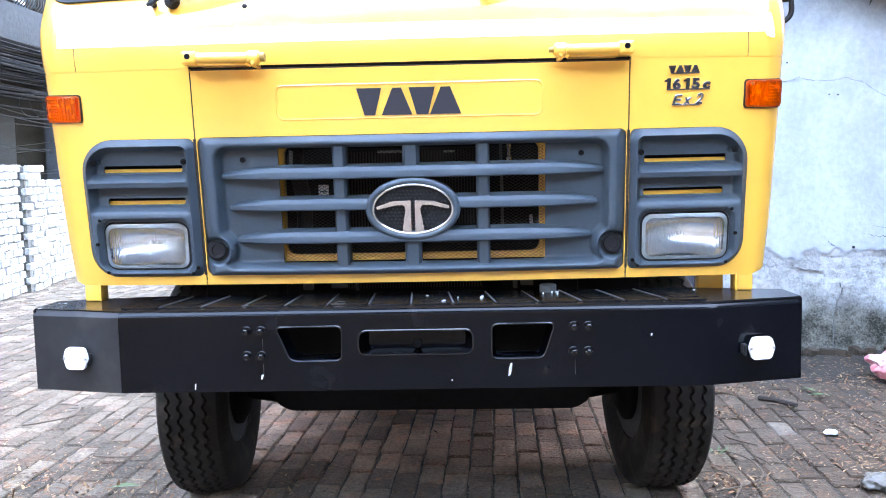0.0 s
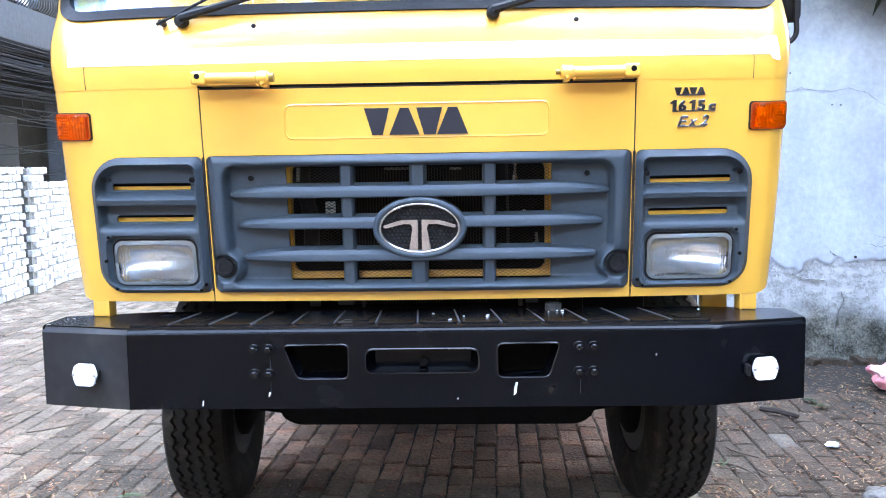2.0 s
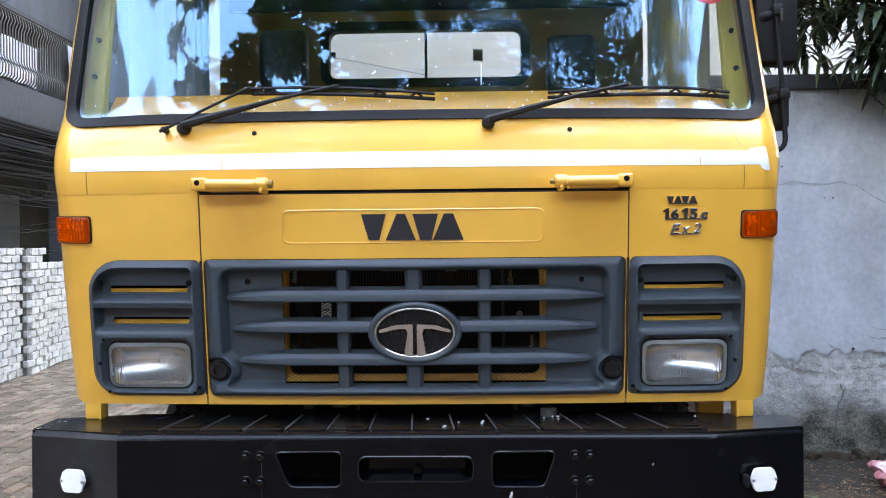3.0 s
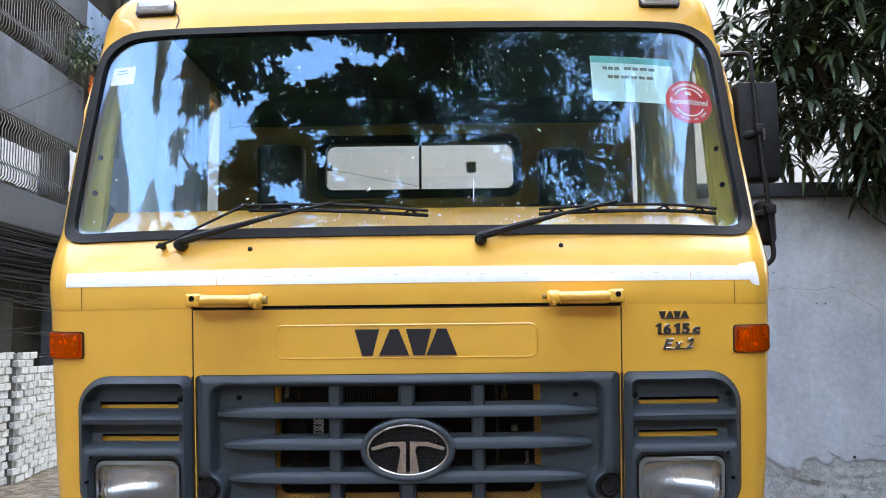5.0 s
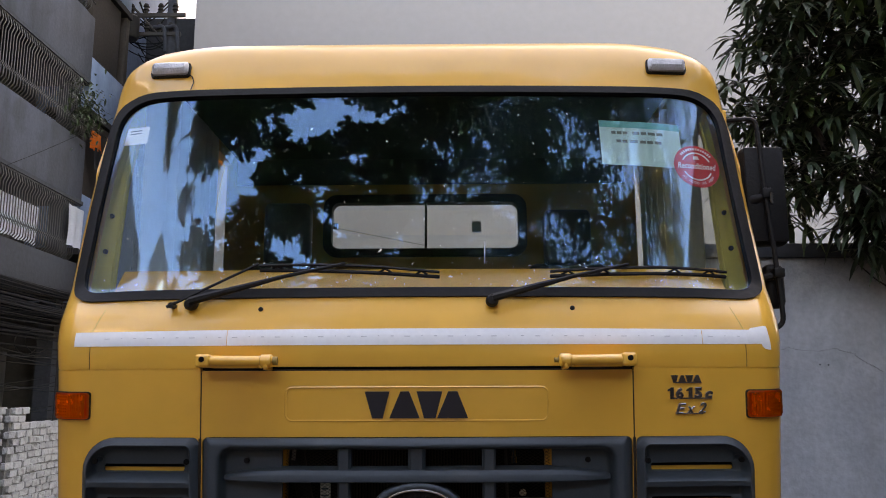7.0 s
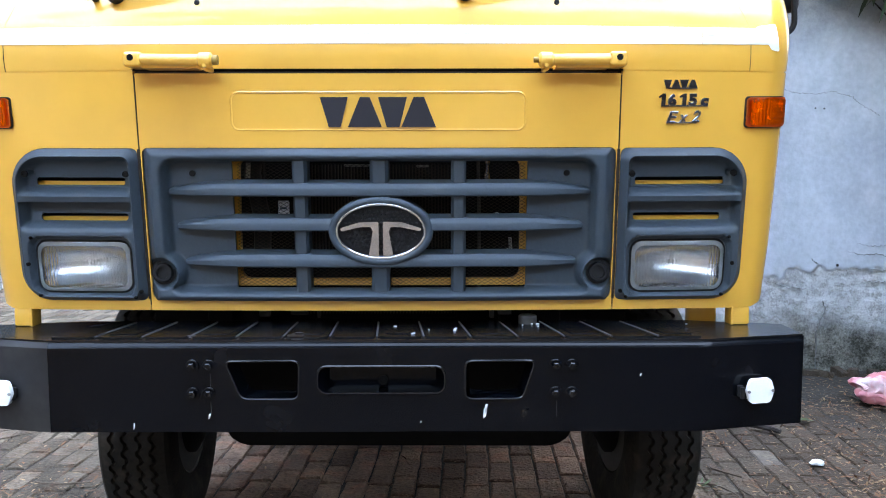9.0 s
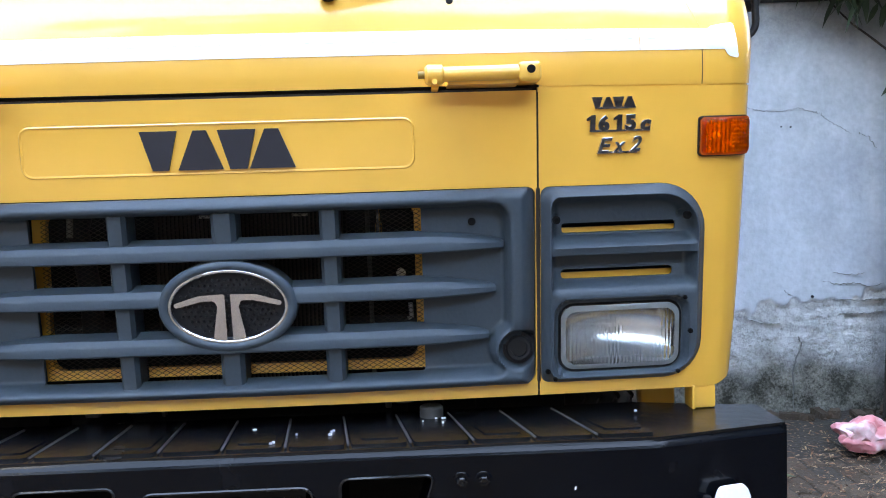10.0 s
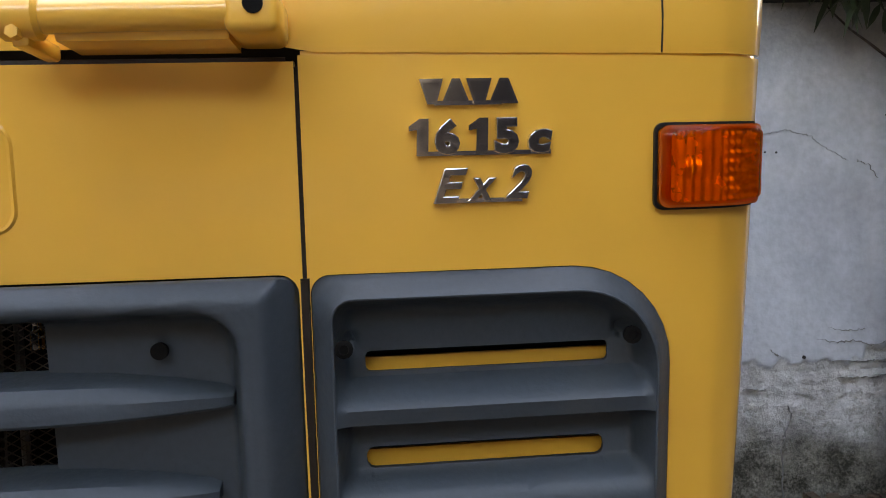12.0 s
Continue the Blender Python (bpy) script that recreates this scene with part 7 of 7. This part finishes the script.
tree("almond_tree", (-2.2, -8.2, 0), [(-2.2, -8.2, -0.05), (-2.2, -8.2, 2.5), (-2.0, -8.0, 4.5), (-1.8, -7.6, 6.6)], 0.24, blobs, 92, 0.165, 0.075, 29, "tall broad-leaved tree across the yard with layered boughs", 0.4, 0.35, 0.16, broad_leaf, 0.05)
blobs = []
while len(blobs) < 178:
    x, z = rng.uniform(-0.4, 5.6), rng.uniform(6.8, 13.4)
    if rng.random() < (0.36 if z < 9.7 and x > 1.6 else 0.2):
        continue
    depth = rng.uniform(-0.9, 0.5)
    k = 1 - depth / 7.2
    blobs.append(((x * k, -7.0 + depth, 2.3 + (z - 2.3) * k), rng.uniform(0.32, 0.56)))
blobs += [((6.6, -7, 11.4), 0.5), ((8.2, -7, 10.2), 0.5), ((7.4, -7, 9.2), 0.45), ((9.6, -7, 11.6), 0.5), ((5.9, -7, 12.6), 0.6), ((6.8, -7, 12.9), 0.55), ((7.6, -7, 13.5), 0.6), ((7.2, -7, 12.0), 0.4), ((8.6, -7, 12.6), 0.5), ((6.0, -7, 10.2), 0.45), ((6.3, -7, 11.9), 0.4), ((9.0, -7, 14.0), 0.5)]
tree("rain_tree", (3.4, -7.6, 0), [(3.4, -7.6, -0.05), (3.3, -7.5, 2.5), (2.9, -7.4, 4.5), (2.3, -7.2, 6.2)], 0.24, blobs, 92, 0.115, 0.048, 31, "tall spreading dark green tree with small leaves across the yard", 0.45, 0.4, 0.2, leaflet)
# unseen plain walls added round the yard to block low sky and darken reflections
tagged(part("wall_south", box(-8.0, 14.0, -14.3, -14.0, -0.1, 8.0), CONCRETE_DARK), "plain grey wall added unseen to hold back sky light", "wall", kind="structure")
tagged(part("wall_east", box(7.6, 7.9, -14.0, WALL_Y, -0.1, 11.0), CONCRETE_DARK), "plain grey wall added unseen to hold back sky light", "wall", kind="structure")
tagged(part("wall_west", box(-8.3, -8.0, -14.0, 2.95, -0.1, 9.5), CONCRETE), "plain grey wall added unseen to hold back sky light", "wall", kind="structure")
gable = tagged(empty("gabled_house", (-12, -14, 0)), "white gabled house beyond the yard wall", "house")
bm = box(-13.8, -10.4, -18.0, -15.0, 0, 15.4)
GABLE_AT = Matrix.Translation((-12, -14, 0)).inverted()
part("house_wall", bm, PAPER, gable).matrix_parent_inverse = GABLE_AT
bm = bmesh.new()
ends = [[bm.verts.new(c) for c in ((-14.0, y, 15.404), (-10.2, y, 15.404), (-12.1, y, 17.2))] for y in (-18.2, -14.8)]
bm.faces.new(ends[0])
bm.faces.new(ends[1])
for k in range(3):
    bm.faces.new((ends[0][k], ends[0][(k + 1) % 3], ends[1][(k + 1) % 3], ends[1][k]))
part("roof", bm, CONCRETE, gable).matrix_parent_inverse = GABLE_AT

# balcony plant
rng = random.Random(31)
bm = bmesh.new()
for k in range(420):
    at = Vector((-7.85 + rng.uniform(-0.15, 0.35), rng.gauss(14.3, 0.35), 8.30 + rng.gauss(-0.35, 0.33)))
    leaf_mesh(bm, at, Vector((rng.gauss(0.4, 1), rng.gauss(0, 1), rng.gauss(-0.2, 0.6))), Vector((0, 0, 1)), rng.uniform(0.08, 0.16), 0.05, 0.4)
tagged(part("balcony_plant", bm, LEAF, recalc=False), "trailing dark green plant on the balcony corner", "plant", kind="stuff")


# ---- litter ----
rng = random.Random(41)
DRIFTS = [(2.34, 1.92, 0.16), (1.90, 1.28, 0.15), (1.62, 2.10, 0.13), (2.05, 2.62, 0.18), (2.62, 2.35, 0.20), (2.9, 2.75, 0.22), (2.55, 3.05, 0.22), (3.3, 2.9, 0.25), (2.2, 1.45, 0.12), (1.35, 1.05, 0.10)]
DRIFTS += [(rng.uniform(1.4, 4.0), rng.uniform(0.9, 3.3), rng.uniform(0.08, 0.2)) for k in range(14)]
for name, mat, n, ln in (("leaf_litter", LITTER, 5200, 0.034), ("pale_litter", LITTER_PALE, 4200, 0.027)):
    bm = bmesh.new()
    for k in range(n):
        u = rng.random()
        if u < 0.40:
            cx, cy, r = rng.choice(DRIFTS)
            x, y = rng.gauss(cx, r), rng.gauss(cy, r * 0.8)
        elif u < 0.62:
            x, y = rng.uniform(1.25, 4.2), rng.uniform(0.6, 3.5)
            if rng.random() > smooth(1.0, 2.6, x) + 0.25:
                continue
        elif u < 0.78:
            x, y = rng.gauss(-1.75, 0.45), rng.gauss(0.95, 0.33)
        else:
            x, y = rng.uniform(-5.0, 1.3), rng.uniform(0.5, 6.0)
            if -0.9 < x < 0.9 and y > 1.2 and rng.random() < 0.4:
                continue
        leaf_mesh(bm, Vector((x, y, max(0.004, ground_height(x, y)) + rng.uniform(0.002, 0.012))), Vector((rng.gauss(0, 1), rng.gauss(0, 1), rng.uniform(0, 0.35))), Vector((rng.gauss(0, 0.25), rng.gauss(0, 0.25), 1)), ln * rng.uniform(0.25, 1.6), ln * rng.uniform(0.12, 0.5), rng.uniform(-0.1, 0.15))
    tagged(part(name, bm, mat, recalc=False), "dry fallen leaves and chaff strewn over the pavers", "litter", kind="stuff")
bm = bmesh.new()
for k in range(3800):
    x, y = rng.gauss(0.0, 1.7), rng.uniform(0.1, 2.9)
    s = rng.uniform(0.004, 0.016)
    leaflet(bm, Vector((x, y, max(0.003, ground_height(x, y)) + rng.uniform(0.002, 0.006))), Vector((rng.gauss(0, 1), rng.gauss(0, 1), 0.1)), Vector((0, 0, 1)), s, s * rng.uniform(0.3, 0.8), 0.1)
tagged(part("chaff", bm, LITTER_PALE, recalc=False), "fine pale chaff and grit scattered on the pavers", "litter", kind="stuff")
for k in range(34):
    x, y = (rng.uniform(1.3, 3.6), rng.uniform(0.8, 3.3)) if k < 22 else (rng.uniform(-3.0, -1.2), rng.uniform(0.8, 3.0))
    q, ln = rng.uniform(0, math.tau), rng.uniform(0.10, 0.42)
    c = [(x + ln * u * math.cos(q + 0.8 * u * rng.uniform(0.5, 1)), y + ln * u * math.sin(q + 0.8 * u), 0.012 + 0.012 * math.sin(u * 3.1)) for u in (0, 0.25, 0.5, 0.75, 1)]
    r = rng.uniform(0.003, 0.007)
    tagged(part("twig", tube(c, [r, r, r * 0.9, r * 0.7, r * 0.4], 5), TWIG), "thin dry twig lying on the pavers", "twig", "fallen twigs")
vine = rounded_path([(1.400, 1.47, 0.010), (1.480, 1.44, 0.022), (1.545, 1.29, 0.026), (1.540, 1.10, 0.022), (1.450, 1.01, 0.016), (1.270, 0.95, 0.010)], 0.06)
tagged(part("vine_stem", tube(vine, 0.0042, 6), TWIG), "bent dry vine stem lying beside the wheel", "twig")
vine = rounded_path([(1.250, 1.18, 0.010), (1.370, 1.19, 0.018), (1.405, 1.01, 0.016), (1.315, 0.85, 0.008)], 0.05)
tagged(part("vine_stem", tube(vine, 0.0038, 6), TWIG), "short bent vine stem lying beside the wheel", "twig")
tagged(part("stick", tube([(1.965, 2.41, 0.018), (2.04, 2.335, 0.024), (2.13, 2.24, 0.018)], [0.016, 0.018, 0.014], 7), BARK), "short dark stick lying on the pavers", "stick")
sprout = bmesh.new()
for k in range(16):
    q, r = rng.uniform(0, math.tau), rng.uniform(0.0, 0.05)
    leaf_mesh(sprout, Vector((1.42 + r * math.cos(q), 1.44 + r * math.sin(q), 0.004)), Vector((math.cos(q), math.sin(q), rng.uniform(0.4, 1.2))), Vector((0, 0, 1)), rng.uniform(0.03, 0.07), 0.014, 0.1)
tagged(part("sprout", sprout, LEAF_PALE, recalc=False), "small green weed sprouting between the pavers", "weed")
for x, y, q in ((-1.50, 1.06, 0.2), (2.38, 2.56, 2.3), (2.42, 2.46, 2.9)):
    bm = bmesh.new()
    leaf_mesh(bm, Vector((x, y, 0.015)), Vector((math.cos(q), math.sin(q), 0.08)), Vector((0, 0, 1)), 0.13, 0.05, 0.1)
    bmesh.ops.solidify(bm, geom=bm.faces[:], thickness=0.0015)
    tagged(part("green_leaf", bm, LEAF_PALE), "fresh green leaf fallen on the pavers", "leaf")


def crumpled(name, at, size, mat, seed, label):
    bm = bmesh.new()
    bmesh.ops.create_icosphere(bm, subdivisions=4, radius=1.0)
    for v in bm.verts:
        c = v.co.copy()
        k = 1 + 0.35 * noise.noise(c * 1.6 + Vector((seed, 0, 0))) + 0.28 * abs(noise.noise(c * 3.7 + Vector((0, seed, 0)))) - 0.20 * abs(noise.noise(c * 8 + Vector((0, 0, seed))))
        v.co = Vector((c.x * size[0] * k, c.y * size[1] * k, max(0.0, (c.z * k * 0.75 + 0.55)) * size[2]))
    ob = part(name, bm, mat, angle=55)
    ob.location = at
    tagged(ob, label, "plastic bag")


crumpled("plastic_bag", (3.00, 2.84, 0.030), (0.16, 0.12, 0.135), PINK, 3.0, "crumpled pink and white plastic bag on the ground")
crumpled("plastic_bag", (3.30, 2.86, 0.035), (0.11, 0.10, 0.10), FILM_WHITE, 8.0, "crumpled white plastic bag on the ground")
crumpled("plastic_scrap", (2.00, 0.99, 0.0), (0.075, 0.055, 0.05), FILM_CLEAR, 11.0, "crumpled scrap of clear plastic on the pavers")
crumpled("plastic_scrap", (2.12, 1.75, 0.0), (0.035, 0.025, 0.02), FILM_WHITE, 5.0, "small scrap of white plastic on the pavers")


# ---- pavers ----
pavement = tagged(empty("pavement", (0, 1.5, 0)), "worn grey clay pavers laid in staggered rows", "pavement", kind="structure")
pavement.rotation_euler = (0, 0, radians(-2.2))
PW, PL = 0.1185, 0.245


def paver_shape(seed, bm, at=(0, 0, 0), turn=0.0, tilt=(0, 0)):
    """A worn clay block with ragged edges."""
    rng = random.Random(seed)
    w, l, h, c = PW / 2 - rng.uniform(0.0025, 0.0065), PL / 2 - rng.uniform(0.001, 0.006), 0.05, 0.008
    m = Matrix.Translation(at) @ Euler((tilt[0], tilt[1], turn)).to_matrix().to_4x4()
    ring = ((-w, -l), (0, -l), (w, -l), (w, -l * 0.3), (w, l * 0.35), (w, l), (0, l), (-w, l), (-w, l * 0.3), (-w, -l * 0.35))
    jit = [(x + rng.uniform(-0.0035, 0.0035), y + rng.uniform(-0.006, 0.006)) for x, y in ring]
    low = [bm.verts.new(m @ Vector((x, y, -h))) for x, y in jit]
    mid = [bm.verts.new(m @ Vector((x, y, -c))) for x, y in jit]
    top = [bm.verts.new(m @ Vector((x - math.copysign(c * rng.uniform(0.5, 1.3), x) if x else x, y - math.copysign(c * rng.uniform(0.5, 1.3), y), rng.uniform(-0.0025, 0.0010)))) for x, y in jit]
    n = len(ring)
    for p, q in ((low, mid), (mid, top)):
        for k in range(n):
            bm.faces.new((p[k], p[(k + 1) % n], q[(k + 1) % n], q[k]))
    bm.faces.new(top)


paver_meshes = []
for k in range(8):
    bm = bmesh.new()
    paver_shape(500 + k, bm)
    me = bpy.data.meshes.new("paver")
    bm.to_mesh(me)
    bm.free()
    me.materials.append(PAVER)
    paver_meshes.append(me)
rest = bmesh.new()
rng = random.Random(77)
count = 0
for i in range(-64, 62):
    shift = (0.5 * (i % 2) + rng.uniform(-0.22, 0.22)) * PL
    for j in range(-34, 44):
        x, y = i * PW + rng.uniform(-0.002, 0.002), j * PL + shift - 1.5
        fade = smooth(1.9, 3.6, x) * smooth(-1.9, -0.7, y)
        z = -0.004 + rng.uniform(-0.006, 0.004) - 0.024 * fade * rng.random()
        tilt = (rng.gauss(0, 0.014), rng.gauss(0, 0.016))
        turn = rng.gauss(0, 0.012)
        if y > 3.58 - 1.5 - 0.1 and x > 1.75:
            continue
        if -1.75 < x < 2.1 and -0.62 < y < 1.0 and count < 300 and not (-0.7 < x < 0.7 and y < -0.45):
            count += 1
            me = rng.choice(paver_meshes)
            if abs(x - 1.935) < 0.06 and abs(y - 0.37) < 0.125:
                me = me.copy()
                me.materials[0] = PAVER_PALE
            ob = new("paver", me)
            ob.parent = pavement
            ob.matrix_basis = Matrix.Translation((x, y, z)) @ Euler((*tilt, turn)).to_matrix().to_4x4()
        else:
            paver_shape(i * 997 + j, rest, (x, y, z), turn, tilt)
far = part("far_pavers", rest, PAVER_FAR, pavement)
far["kind"] = "stuff"
